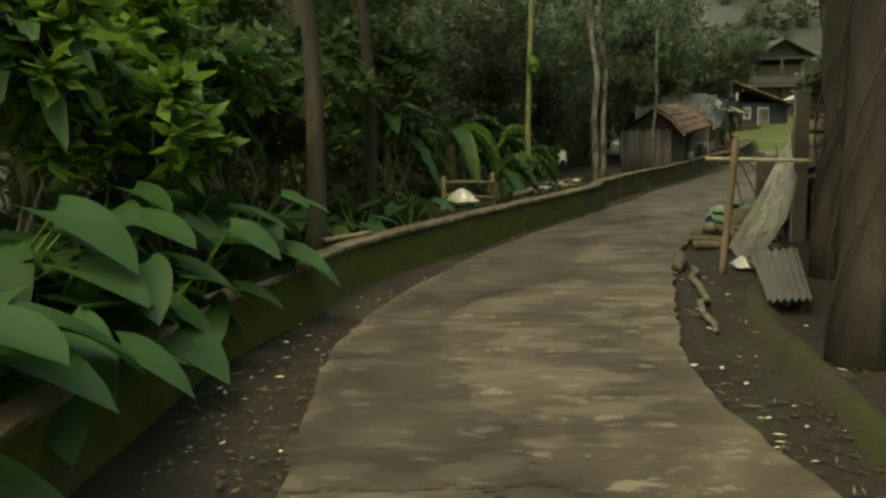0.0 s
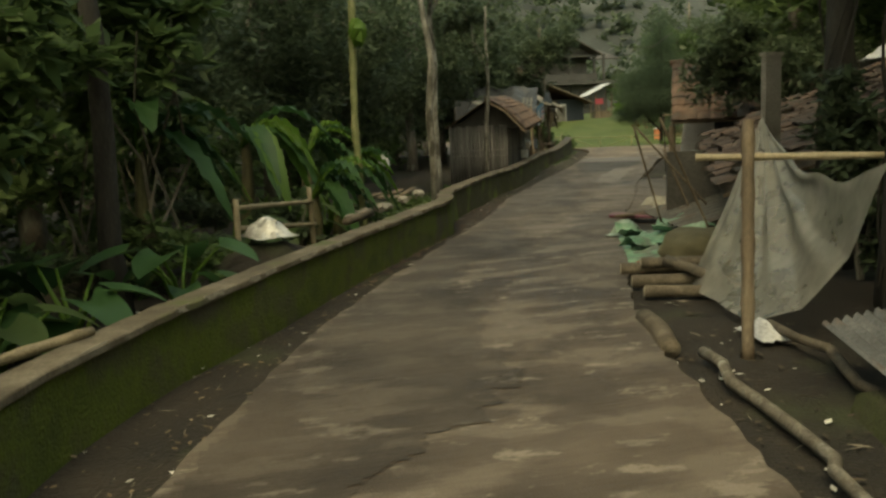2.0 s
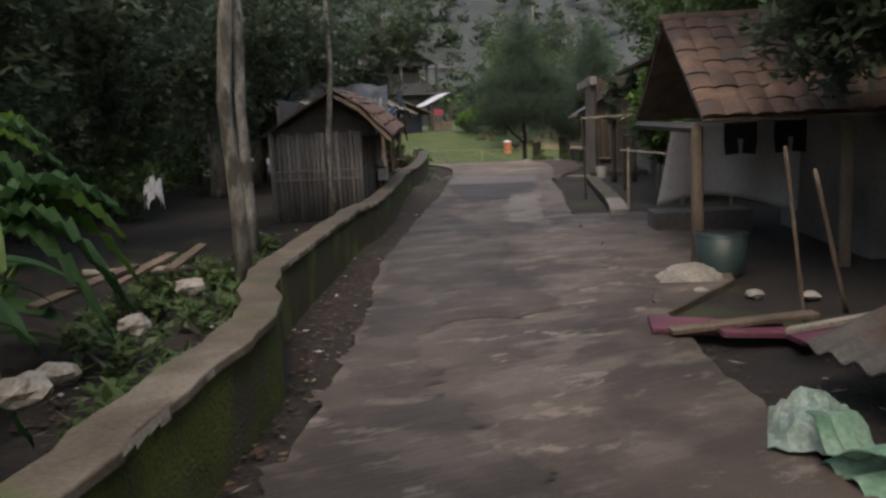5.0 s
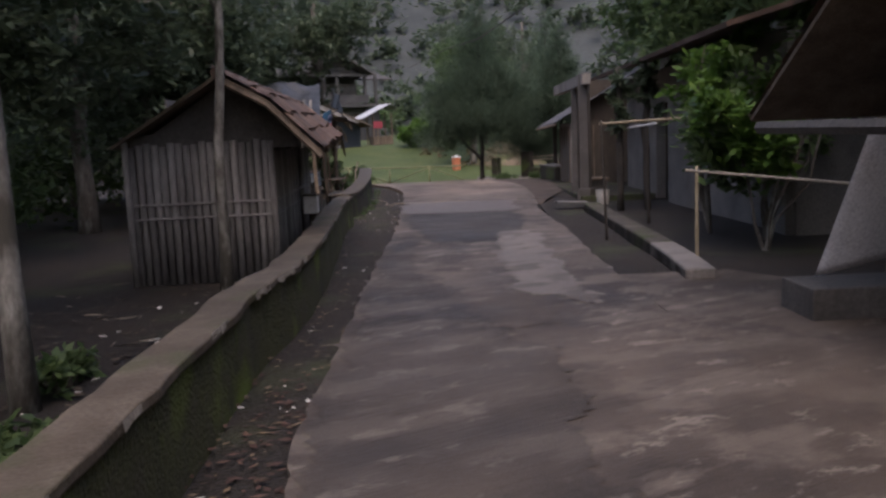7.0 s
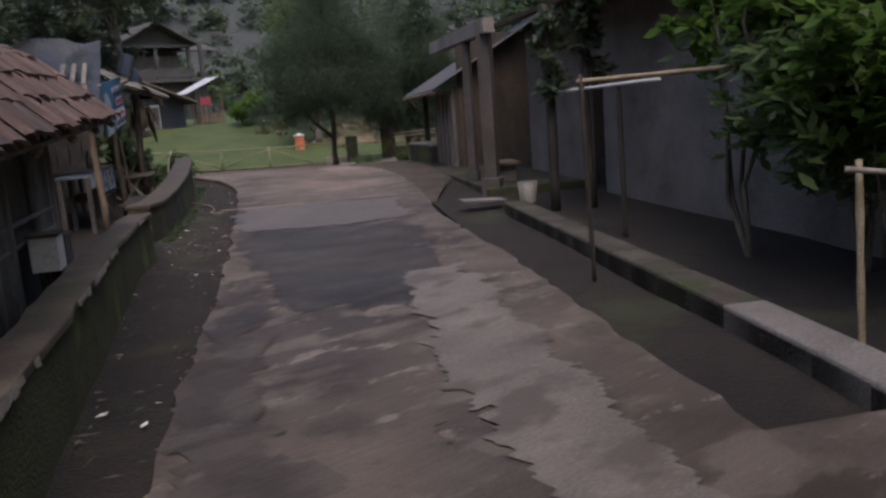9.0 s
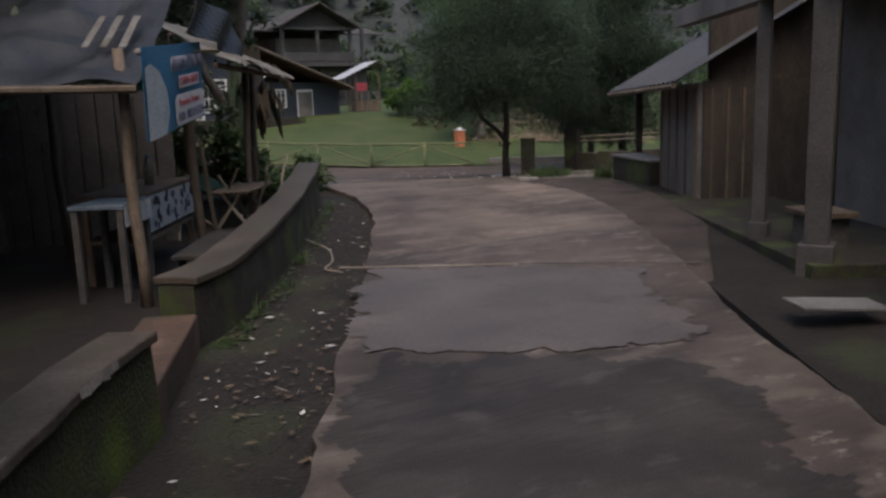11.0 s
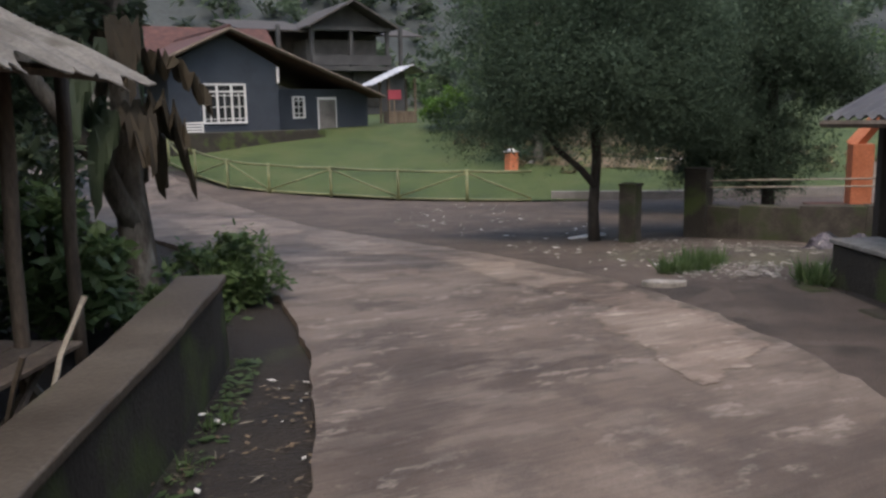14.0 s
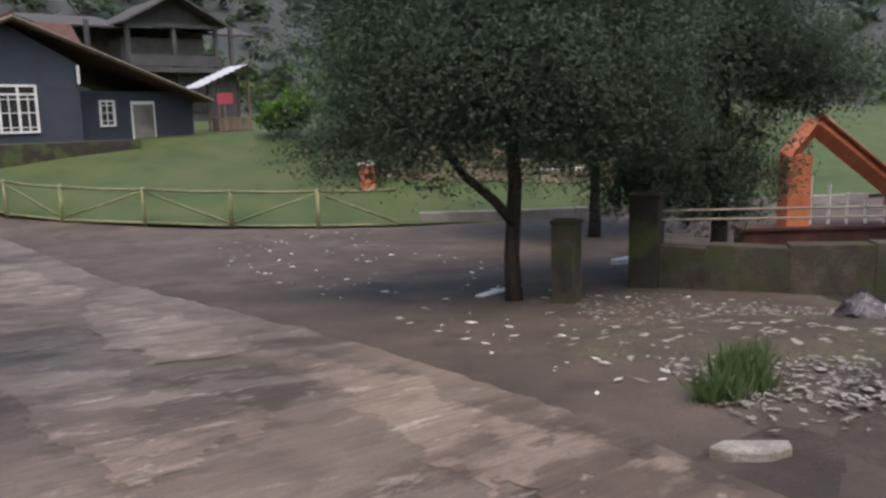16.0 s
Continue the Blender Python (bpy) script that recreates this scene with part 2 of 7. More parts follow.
BAMBOO = surface("weathered_bamboo", [(0.20, 0.16, 0.10), (0.30, 0.25, 0.17), (0.36, 0.31, 0.22)], 6, 0.6, 0.3, 60, vary=0.25)
BAMBOOG = surface("green_bamboo", [(0.14, 0.16, 0.07), (0.2, 0.22, 0.1), (0.27, 0.27, 0.14)], 6, 0.55, 0.3, 60, vary=0.2)
SLAT = surface("grey_bamboo_slat", [(0.17, 0.16, 0.155), (0.27, 0.256, 0.248), (0.36, 0.345, 0.33)], 4, 0.8, 0.4, 50, stretch=(1, 1, 0.2), vary=0.25)
BARK = surface("bark", [(0.08, 0.068, 0.054), (0.16, 0.14, 0.115), (0.28, 0.265, 0.23)], 6, 0.9, 0.8, 50, stretch=(1, 1, 0.35), spots=((0.30, 0.30, 0.27), 5, 0.6, 0.7), dist=0.02)
WOOD = surface("weathered_wood", [(0.09, 0.065, 0.045), (0.16, 0.12, 0.085), (0.22, 0.175, 0.13)], 5, 0.8, 0.5, 60, stretch=(1, 1, 0.3), vary=0.2)
TILE = surface("clay_tile", [(0.077, 0.047, 0.036), (0.135, 0.081, 0.059), (0.211, 0.144, 0.110)], 3, 0.8, 0.4, 50, spots=((0.06, 0.05, 0.045), 4, 0.52, 0.68), vary=0.3)
PALEBARK = surface("pale_blotched_bark", [(0.11, 0.1, 0.085), (0.25, 0.24, 0.215), (0.44, 0.43, 0.4)], 7, 0.9, 0.7, 50, stretch=(1, 1, 0.4), spots=((0.06, 0.056, 0.045), 6, 0.5, 0.58), dist=0.015)
BANKMOSS = surface("bank_moss", [(0.0196, 0.0252, 0.0077), (0.0385, 0.0476, 0.0112), (0.042, 0.0364, 0.0238)], 4.0, 0.95, 0.9, 50, spots=((0.035, 0.028, 0.02), 2.2, 0.48, 0.62), dist=0.03)
FABRIC_GREY = surface("plastic_sheet_grey", [(0.38, 0.37, 0.33), (0.44, 0.43, 0.39), (0.5, 0.49, 0.45)], 1.5, 0.4, 0.1, 30, coat=0.2)
PLASTER = surface("grey_plaster", [(0.15, 0.14, 0.13), (0.23, 0.215, 0.20), (0.29, 0.27, 0.25)], 1.3, 0.9, 0.4, 50, spots=((0.09, 0.085, 0.075), 0.9, 0.55, 0.72))
BLUEWALL = surface("blue_grey_paint", [(0.031, 0.041, 0.0554), (0.0432, 0.0554, 0.0742), (0.0526, 0.0648, 0.0835)], 1.0, 0.8, 0.2, 40)
# plain dark tone; in the hut it stands for the unlit inside
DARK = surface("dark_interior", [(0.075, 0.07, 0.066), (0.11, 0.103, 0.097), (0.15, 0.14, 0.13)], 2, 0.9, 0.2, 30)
WHITE = surface("white_paint", [(0.522, 0.522, 0.503), (0.646, 0.646, 0.627), (0.712, 0.712, 0.694)], 2, 0.6, 0.1, 40)
METAL = surface("corrugated_metal", [(0.12, 0.12, 0.12), (0.2, 0.2, 0.2), (0.3, 0.3, 0.29)], 2.5, 0.5, 0.2, 40, metal=0.3, spots=((0.16, 0.09, 0.06), 3, 0.55, 0.7))
ORANGE = surface("orange_paint", [(0.42, 0.12, 0.05), (0.52, 0.17, 0.08), (0.58, 0.23, 0.12)], 2, 0.7, 0.2, 40)
DARKBARK = surface("dark_bark", [(0.028, 0.024, 0.0208), (0.048, 0.0416, 0.0352), (0.072, 0.064, 0.0544)], 6, 0.9, 0.7, 50, stretch=(1, 1, 0.35), dist=0.02)
LEAF_DARK = leafy("leaf_dark", (0.055, 0.08, 0.05), (0.12, 0.16, 0.095), 0.5)
EVERGREEN = leafy("evergreen_needles", (0.078, 0.112, 0.08), (0.104, 0.15, 0.1), 0.45, 0.95, 0.05)
LEAF_MID = leafy("leaf_mid", (0.06, 0.1, 0.042), (0.13, 0.195, 0.075), 0.5)
LEAF_BRIGHT = leafy("leaf_bright", (0.055, 0.115, 0.022), (0.14, 0.25, 0.05), 0.5)


def clear_sheet(name, colour, see):
    """Thin milky plastic that lets part of the light straight through."""
    m = surface(name, colour, 1.2, 0.35, 0.15, 8, coat=0.25)
    N, L = m.node_tree.nodes, m.node_tree.links.new
    tp = N.new("ShaderNodeBsdfTransparent")
    ms = N.new("ShaderNodeMixShader")
    ms.inputs[0].default_value = see
    L(N["Principled BSDF"].outputs[0], ms.inputs[1])
    L(tp.outputs[0], ms.inputs[2])
    L(ms.outputs[0], N["Material Output"].inputs[0])
    return m


PLASTIC = clear_sheet("milky_plastic", [(0.26, 0.255, 0.23), (0.33, 0.325, 0.295), (0.46, 0.45, 0.41)], 0.5)
LEAF_TARO = leafy("leaf_taro", (0.024, 0.066, 0.024), (0.054, 0.122, 0.043), 0.35, 0.45)

# ---- ground, road, walls ----
ROAD_L = smooth_line([(-0.6, -6), (-0.6, 0), (-0.58, 3.6), (-0.68, 5.9), (-0.34, 7.9), (0.66, 10.7), (1.78, 12.97), (3.66, 16.41), (4.92, 19.1), (6.43, 21.8),
                      (9.47, 27.0), (10.43, 28.74), (11.62, 30.89), (12.78, 33.22), (13.38, 35.0), (13.74, 37.0), (13.9, 40), (13.7, 45), (13.2, 51), (12.0, 62)], 6)
ROAD_R = smooth_line([(2.0, -6), (2.0, 0), (1.94, 3.4), (1.8, 4.6), (1.93, 6.0), (2.39, 7.94), (3.12, 10.43), (4.05, 12.4), (5.08, 14.65), (6.9, 17.9), (8.8, 21.4),
                      (10.9, 24.76), (12.3, 27.16), (13.83, 29.4), (15.18, 31.57), (16.08, 33.6), (16.5, 35.6), (16.68, 37.2), (16.84, 39.2), (16.82, 45), (16.95, 51), (15.6, 62)], 6)
WALL_A = smooth_line([(-1.75, -5), (-1.7, 2.0), (-1.6, 4.5), (-1.5, 6.0), (-1.1, 7.4), (-0.95, 8.2), (-0.5, 9.5), (0.4, 11.2), (1.2, 12.6), (2.75, 15.28), (3.07, 16.0), (3.36, 17.03), (3.95, 18.19), (5.15, 20.42),
                      (5.9, 21.6), (6.8, 23.3), (8.5, 26.8), (9.2, 28.05)], 4)
WALL_B = smooth_line([(9.71, 29.36), (10.17, 29.92), (11.27, 31.8), (12.3, 33.85), (12.72, 34.75), (12.92, 35.22)], 5)


def resample(line, n):
    d = [0.0]
    for a, b in zip(line, line[1:]):
        d.append(d[-1] + math.hypot(b[0] - a[0], b[1] - a[1]))
    out = []
    for i in range(n + 1):
        s, j = d[-1] * i / n, 1
        while j < len(d) - 1 and d[j] < s:
            j += 1
        k = (s - d[j - 1]) / max(1e-6, d[j] - d[j - 1])
        out.append(tuple(line[j - 1][q] + (line[j][q] - line[j - 1][q]) * k for q in (0, 1)))
    return out


LAND = ((-900, 0), (31, 0), (34, 0.06), (37, 0.1), (39.3, 0.08), (41, -0.04), (43, -0.2), (47, -0.5), (51, -0.74), (54.5, -0.72), (67, 1.02), (107, 1.8), (900, 17.5))


def fall(x, y):
    """The lie of the land: level along the lane, over a low crest, down to the yard, up again to the houses."""
    s = 0.5 * x + 0.87 * y
    k = next(i for i in range(1, len(LAND)) if s <= LAND[i][0] or i == len(LAND) - 1)
    (s0, z0), (s1, z1) = LAND[k - 1], LAND[k]
    t = (s - s0) / (s1 - s0)
    return z0 + (z1 - z0) * t


def ground_z(x, y):
    return fall(x, y) + 0.02 + 0.04 * wob(x, y, 0.4) + 0.015 * wob(x, y, 2.0, 1)


g = Geo()
xs = [-900, -200, -80, -40] + [-25 + 0.8 * i for i in range(100)] + [60, 90, 200, 900]
ys = [-900, -200, -60, -25] + [-12 + 0.8 * i for i in range(115)] + [90, 120, 200, 900]
for y in ys:
    for x in xs:
        g.v.append((x, y, ground_z(x, y)))
for j in range(len(ys) - 1):
    for i in range(len(xs) - 1):
        a = j * len(xs) + i
        g.f.append((a, a + 1, a + len(xs) + 1, a + len(xs)))
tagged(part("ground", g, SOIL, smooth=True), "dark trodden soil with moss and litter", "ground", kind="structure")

n = 520
rl, rr = resample(ROAD_L, n), resample(ROAD_R, n)


def slab(name, j0, j1, mat, lab):
    """A stretch of the lane between two stations, with its edges."""
    g, m = Geo(), j1 - j0

    def road_pt(u, v):
        i = j0 + min(m, round(v * m))
        e = 0.05 * wob(*rl[i], 1.7) + 0.03 * wob(*rl[i], 7) if u < 0.01 else (0.06 * wob(*rr[i], 1.7) + 0.05 * wob(*rr[i], 6) if u > 0.99 else 0)
        x = rl[i][0] + (rr[i][0] - rl[i][0]) * u + e
        y = rl[i][1] + (rr[i][1] - rl[i][1]) * u
        return (x, y, fall(x, y) + 0.085)

    g.grid(road_pt, 10, m)
    top_n = len(g.v)
    for side in (0, 10):
        for j in range(m + 1):
            x, y, z = g.v[j * 11 + side]
            g.v.append((x, y, z - 0.2))
        o = top_n + (0 if side == 0 else m + 1)
        for j in range(m):
            q = (j * 11 + side, (j + 1) * 11 + side, o + j + 1, o + j)
            g.f.append(q if side else tuple(reversed(q)))
    return tagged(part(name, g, mat), lab, "road", kind="structure")


joint = min(range(n), key=lambda i: abs(rl[i][1] - 30.9))
slab("road", 0, joint, CONCRETE, "worn brown concrete lane with pale patches")
slab("road_newer", joint, n, CONCRETE_PALE, "paler broomed concrete slab of the lane")


def low_wall(name, line, z1, thick, capw, label, face=MOSS, face_label="green moss on damp masonry", chips=1.0, coping=CAP, damp=None):
    th = thing(name, label, "wall", kind="structure")
    pts = resample(line, max(6, round(len(line) * 3)))
    out = offset(pts, thick)
    g = Geo()
    m = len(pts)
    for i in range(m):
        top = z1(i / (m - 1)) + fall(*pts[i])
        prof = [(0.0, -0.1, 0.03), (0.0, 0.2, 0.015), (0.0, top - 0.05, 0.0), (1.0, top - 0.05, 0.0), (1.0, -0.1, 0.0)]
        for k, z, o in prof:
            x = pts[i][0] + (out[i][0] - pts[i][0]) * k + o * 0.5 + 0.02 * wob(pts[i][0] + k * 9, pts[i][1] + z * 3, 2.1)
            y = pts[i][1] + (out[i][1] - pts[i][1]) * k - o * 0.5
            g.v.append((x, y, z))
    for i in range(m - 1):
        for k in range(4):
            a = i * 5 + k
            g.f.append((a, a + 5, a + 6, a + 1))
    g.f.append((0, 1, 2, 3, 4))
    g.f.append(tuple(reversed(range(m * 5 - 5, m * 5))))
    wf = part("wall_face", g, face, th, face_label)
    if damp:
        wf.data.materials.append(damp)
        wf.data.polygons.foreach_set("material_index", [int(p.center.y + 0.8 * wob(p.center.x, p.center.y, 0.9, 2) > 16.4) for p in wf.data.polygons])
    g = Geo()
    a, bb = offset(pts, -0.03), offset(pts, capw)
    for i in range(m):
        dz = 0.012 * wob(pts[i][0], pts[i][1], 1.3, 5)
        e = chips * (0.03 * wob(pts[i][0], pts[i][1], 3.0, 6) + 0.02 * wob(pts[i][0], pts[i][1], 11.0, 8))
        top = z1(i / (m - 1)) + fall(*pts[i])
        for (x, y), z in ((a[i], top - 0.05), (a[i], top), (bb[i], top), (bb[i], top - 0.05)):
            g.v.append((x + e, y, z + dz))
    for i in range(m - 1):
        for k in range(4):
            q = (i * 4 + k, (i + 1) * 4 + k, (i + 1) * 4 + (k + 1) % 4, i * 4 + (k + 1) % 4)
            g.f.append(q)
    g.f += [(0, 1, 2, 3), tuple(reversed(range(m * 4 - 4, m * 4)))]
    wc = part("wall_cap", g, coping, th, "chipped plaster coping", bevel=0.01)
    if damp:
        wc.data.materials.append(CAPDAMP)
        wc.data.polygons.foreach_set("material_index", [int(p.center.y + 1.2 * wob(p.center.x, p.center.y, 0.9, 4) > 15.8) for p in wc.data.polygons])
    return th


WALLGREY = surface("damp_wall_plaster", [(0.0232, 0.02, 0.0152), (0.0384, 0.0336, 0.0256), (0.0576, 0.052, 0.0392)], 2.5, 0.9, 0.7, 45, spots=((0.05, 0.068, 0.018), 2.2, 0.5, 0.64))
CAPDAMP = surface("damp_wall_cap", [(0.0638, 0.0493, 0.034), (0.1062, 0.085, 0.0629), (0.17, 0.1428, 0.1105)], 3.0, 0.8, 0.4, 50, spots=((0.055, 0.06, 0.028), 2.0, 0.54, 0.68))
DARKMOSS = surface("dark_damp_moss", [(0.0323, 0.0306, 0.017), (0.0527, 0.0595, 0.017), (0.0595, 0.0527, 0.034)], 3.0, 0.95, 0.9, 50, spots=((0.085, 0.12, 0.015), 1.3, 0.56, 0.68), dist=0.02)
low_wall("wall_garden", WALL_A, lambda t: 0.52, 0.19, 0.2, "low mossy garden wall with a worn plaster cap", damp=DARKMOSS)
low_wall("wall_stall", WALL_B, lambda t: 0.46 + 0.15 * t, 0.24, 0.27, "low wall with a wide smooth plaster cap", WALLGREY, "dark damp plaster with thin moss", 0.25, surface("smooth_brown_coping", [(0.055, 0.043, 0.031), (0.086, 0.07, 0.052), (0.13, 0.11, 0.085)], 2.0, 0.6, 0.3, 45, spots=((0.06, 0.062, 0.03), 1.8, 0.56, 0.7)))

# stall entrance step between the two walls
st = thing("step", "flat clay-coloured entrance step beside the lane", "step", kind="structure")
part("slab", Geo().prism([(8.9, 28.18), (9.2, 28.06), (9.72, 29.35), (9.42, 29.48)], -0.1, 0.24), surface("step_clay", [(0.085, 0.05, 0.034), (0.13, 0.08, 0.055), (0.18, 0.12, 0.085)], 3, 0.85, 0.4, 40, spots=((0.05, 0.045, 0.03), 2.2, 0.52, 0.66)), st, bevel=0.015)

# the yard beyond the lane and the lawn
near = resample([(16.2, 33.3), (17.2, 33.9), (17.5, 34.3), (17.8, 34.95), (19.8, 35.4), (21.6, 37.4), (24.2, 39.0), (34, 37.5)], 24)
far = resample([(15.6, 60), (17.3, 54.4), (19.5, 51.7), (20.9, 50.0), (23.6, 47.5), (36, 42.2)], 24)


def yard_pt(u, v):
    i = round(u * 24)
    x, y = near[i][0] + (far[i][0] - near[i][0]) * v, near[i][1] + (far[i][1] - near[i][1]) * v
    return (x, y, fall(x, y) + 0.064 + 0.008 * wob(x, y, 0.8, 3) - (0.05 if v == 0 else 0))


tagged(part("pavement", Geo().grid(yard_pt, 24, 20), GRAVEL, smooth=True), "damp grey gravel and asphalt of the yard", "pavement", kind="structure")
VERGE = surface("damp_verge_soil", [(0.046, 0.035, 0.028), (0.078, 0.06, 0.048), (0.112, 0.09, 0.074)], 1.6, 0.88, 0.8, 45, spots=((0.034, 0.027, 0.022), 1.9, 0.52, 0.66), dist=0.03)
vi = resample([(12.75, 28.5), (13.3, 29.4), (14.8, 31.6), (15.7, 33.5), (16.2, 35.6)], 24)
vo = resample([(13.35, 28.5), (14.4, 29.5), (15.3, 30.3), (16.6, 32.3), (17.5, 33.9), (18.3, 35.6)], 24)


def verge_pt(u, v):
    i = round(u * 24)
    x, y = vi[i][0] + (vo[i][0] - vi[i][0]) * v, vi[i][1] + (vo[i][1] - vi[i][1]) * v
    return (x, y, fall(x, y) + 0.058 + 0.016 * wob(x, y, 1.7, 5) - (0.07 if u == 0 else 0))


tagged(part("verge", Geo().grid(verge_pt, 24, 12), VERGE, smooth=True), "damp brown soil verge beside the lane", "verge", kind="structure")
edge = resample([(6, 84), (15.4, 66), (16.5, 59.4), (16.9, 56.8), (17.4, 54.7), (18.25, 53.3), (19.6, 51.95), (20.95, 50.25), (22.25, 48.8), (23.7, 47.7), (36, 42.5), (60, 31)], 60)


def lawn_pt(u, v):
    i = round(u * 60)
    x, y = edge[i][0] + 30 * v * v, edge[i][1] + 52 * v * v
    return (x, y, fall(x, y) + 0.075 + 0.05 * wob(x, y, 0.35, 4))


tagged(part("lawn", Geo().grid(lawn_pt, 60, 30), LAWN, smooth=True), "mown green lawn rising towards the houses", "lawn", kind="structure")

# drain, kerb and pad on the building's side
DR_A = resample([(8.9, 21.55), (10.9, 24.9), (12.4, 27.2), (13.2, 28.4)], 16)
DR_K = resample([(9.12, 20.92), (9.72, 21.75), (10.48, 22.9), (12.32, 25.8), (13.0, 26.85)], 16)
g = Geo()
for i in range(17):
    (x, y), (x2, y2) = DR_A[i], DR_K[i]
    g.v += [(x, y, 0.07), (x, y, -0.28), (x2, y2, -0.28), (x2, y2, 0.13)]
for i in range(16):
    for k in range(3):
        a = i * 4 + k
        g.f.append((a, a + 4, a + 5, a + 1))
tagged(part("drain", g, SOIL), "open muddy roadside drain", "drain", kind="structure")
KERBDARK = surface("dark_mossy_kerb", [(0.04, 0.034, 0.027), (0.072, 0.063, 0.05), (0.115, 0.102, 0.084)], 3.5, 0.9, 0.6, 45, spots=((0.04, 0.05, 0.02), 2.5, 0.5, 0.64))
kb = thing("kerb", "low concrete kerb wall along the drain", "kerb", kind="structure")
k2 = offset(DR_K, -0.26)
for i in range(16):
    q = [DR_K[i], k2[i], k2[i + 1], DR_K[i + 1]]
    part("block", Geo().prism(q, -0.3, 0.16 + 0.01 * wob(i, 3)), (KERBDARK if i > 3 else PLASTER), kb, bevel=0.02)
tagged(part("pad", Geo().prism([(5.75, 15.9), (7.0, 16.5), (8.9, 18.7), (9.75, 19.7), (9.75, 21.0), (8.85, 21.5)], -0.1, 0.07), road_surface("pad_concrete", 1.15, 0.6, 0.2), bevel=0.01), "worn concrete pad joining the lane", "concrete pad", kind="structure")

# dark damp patching on the lane before the stall
def patch(name, pts, mat, lab, seed=0):
    """A thin irregular layer lying on the lane."""
    out = []
    ring = list(pts) + [pts[0]]
    for (x0, y0), (x1, y1) in zip(ring, ring[1:]):
        for i in range(22):
            t = i / 22
            x, y = x0 + (x1 - x0) * t, y0 + (y1 - y0) * t
            out.append((x + 0.16 * wob(x, y, 2.3, seed) + 0.13 * wob(x, y, 6, seed) + 0.07 * wob(x, y, 17, seed), y + 0.16 * wob(y, x, 2.3, seed + 3) + 0.16 * wob(y, x, 7, seed)))
    ring = np.array(out)
    lo, hi, c = ring.min(0), ring.max(0), 0.045
    nx, ny = int((hi[0] - lo[0]) / c) + 2, int((hi[1] - lo[1]) / c) + 2
    mx, my = np.meshgrid(lo[0] + c * (np.arange(nx) + 0.5), lo[1] + c * (np.arange(ny) + 0.5), indexing="ij")
    inside = np.zeros(mx.shape, bool)
    for (x0, y0), (x1, y1) in zip(ring, np.roll(ring, -1, 0)):
        if y0 != y1:
            inside ^= ((y0 > my) != (y1 > my)) & (mx < (x1 - x0) * (my - y0) / (y1 - y0) + x0)
    g, seen = Geo(), {}

    def corner(i, j):
        if (i, j) not in seen:
            x, y = lo[0] + c * i, lo[1] + c * j
            x, y = x + 0.02 * wob(x, y, 23, seed), y + 0.02 * wob(y, x, 23, seed + 1)
            seen[(i, j)] = len(g.v)
            g.v.append((x, y, fall(x, y) + 0.088 + 0.001 * (seed % 8)))
        return seen[(i, j)]
    for i, j in zip(*np.nonzero(inside)):
        i, j = int(i), int(j)
        g.f.append((corner(i, j), corner(i + 1, j), corner(i + 1, j + 1), corner(i, j + 1)))
    return tagged(part(name, g, mat), lab, "road patch", kind="structure")


DAMP = road_surface("damp_dark_concrete", 0.4, 0.8, 0.12)
patch("road_patch", [(9.75, 27.35), (9.2, 26.0), (8.8, 24.7), (9.3, 24.1), (10.1, 24.5), (10.7, 25.5), (11.3, 26.3), (11.65, 26.8), (11.8, 27.35), (11.05, 27.8), (10.4, 28.4)], DAMP, "dark damp worn patch on the lane", 1)
patch("road_patch", [(6.2, 20.9), (7.2, 20.2), (8.0, 21.3), (8.1, 22.6), (7.5, 23.0), (6.9, 22.4)], road_surface("smooth_brown_concrete", 1.15, 0.25, 0.1), "smooth brown repair patch on the lane", 2)
BROWN = road_surface("brown_worn_concrete", 0.7, 0.8, 0.15)
lf, rt = resample(ROAD_L[12:60], 30), resample(ROAD_R[12:60], 30)


def across(i, k):
    return tuple(lf[i][q] + (rt[i][q] - lf[i][q]) * k for q in (0, 1))


side = [across(i, 0.02) for i in range(0, 31, 3)] + [across(i, max(0.12, (0.38 + 0.45 * wob(i, 3, 0.31, 5)) * min(1, (33 - i) / 9))) for i in range(30, -1, -1)]
patch("road_patch", side, BROWN, "brown damp worn side of the lane", 3)
PALE = surface("pale_worn_concrete", [(0.136, 0.1184, 0.1), (0.184, 0.16, 0.1376), (0.232, 0.204, 0.176)], 2.2, 0.6, 0.4, 45, spots=((0.085, 0.07, 0.058), 2.6, 0.52, 0.62), stretch=(0.8, 1.4, 1))
patch("road_patch", [(7.9, 20.6), (8.5, 21.6), (9.6, 23.4), (10.4, 24.8), (9.9, 24.9), (8.9, 23.5), (8.2, 22.3), (7.7, 21.3)], PALE, "pale scraped strip along the lane's edge", 6)
# smooth strip, its grey raised to carry the sky's reflection
patch("road_patch", [(10.4, 28.5), (11.1, 27.9), (11.8, 27.5), (12.2, 27.65), (13.1, 29.1), (12.5, 29.7), (11.4, 30.4)], surface("grey_sheen_concrete", [(0.098, 0.08, 0.07), (0.137, 0.114, 0.1), (0.178, 0.151, 0.134)], 1.6, 0.5, 0.5, 45, spots=((0.07, 0.058, 0.05), 5.5, 0.56, 0.72)), "grey smooth concrete strip, lightened for the sky's sheen", 7)

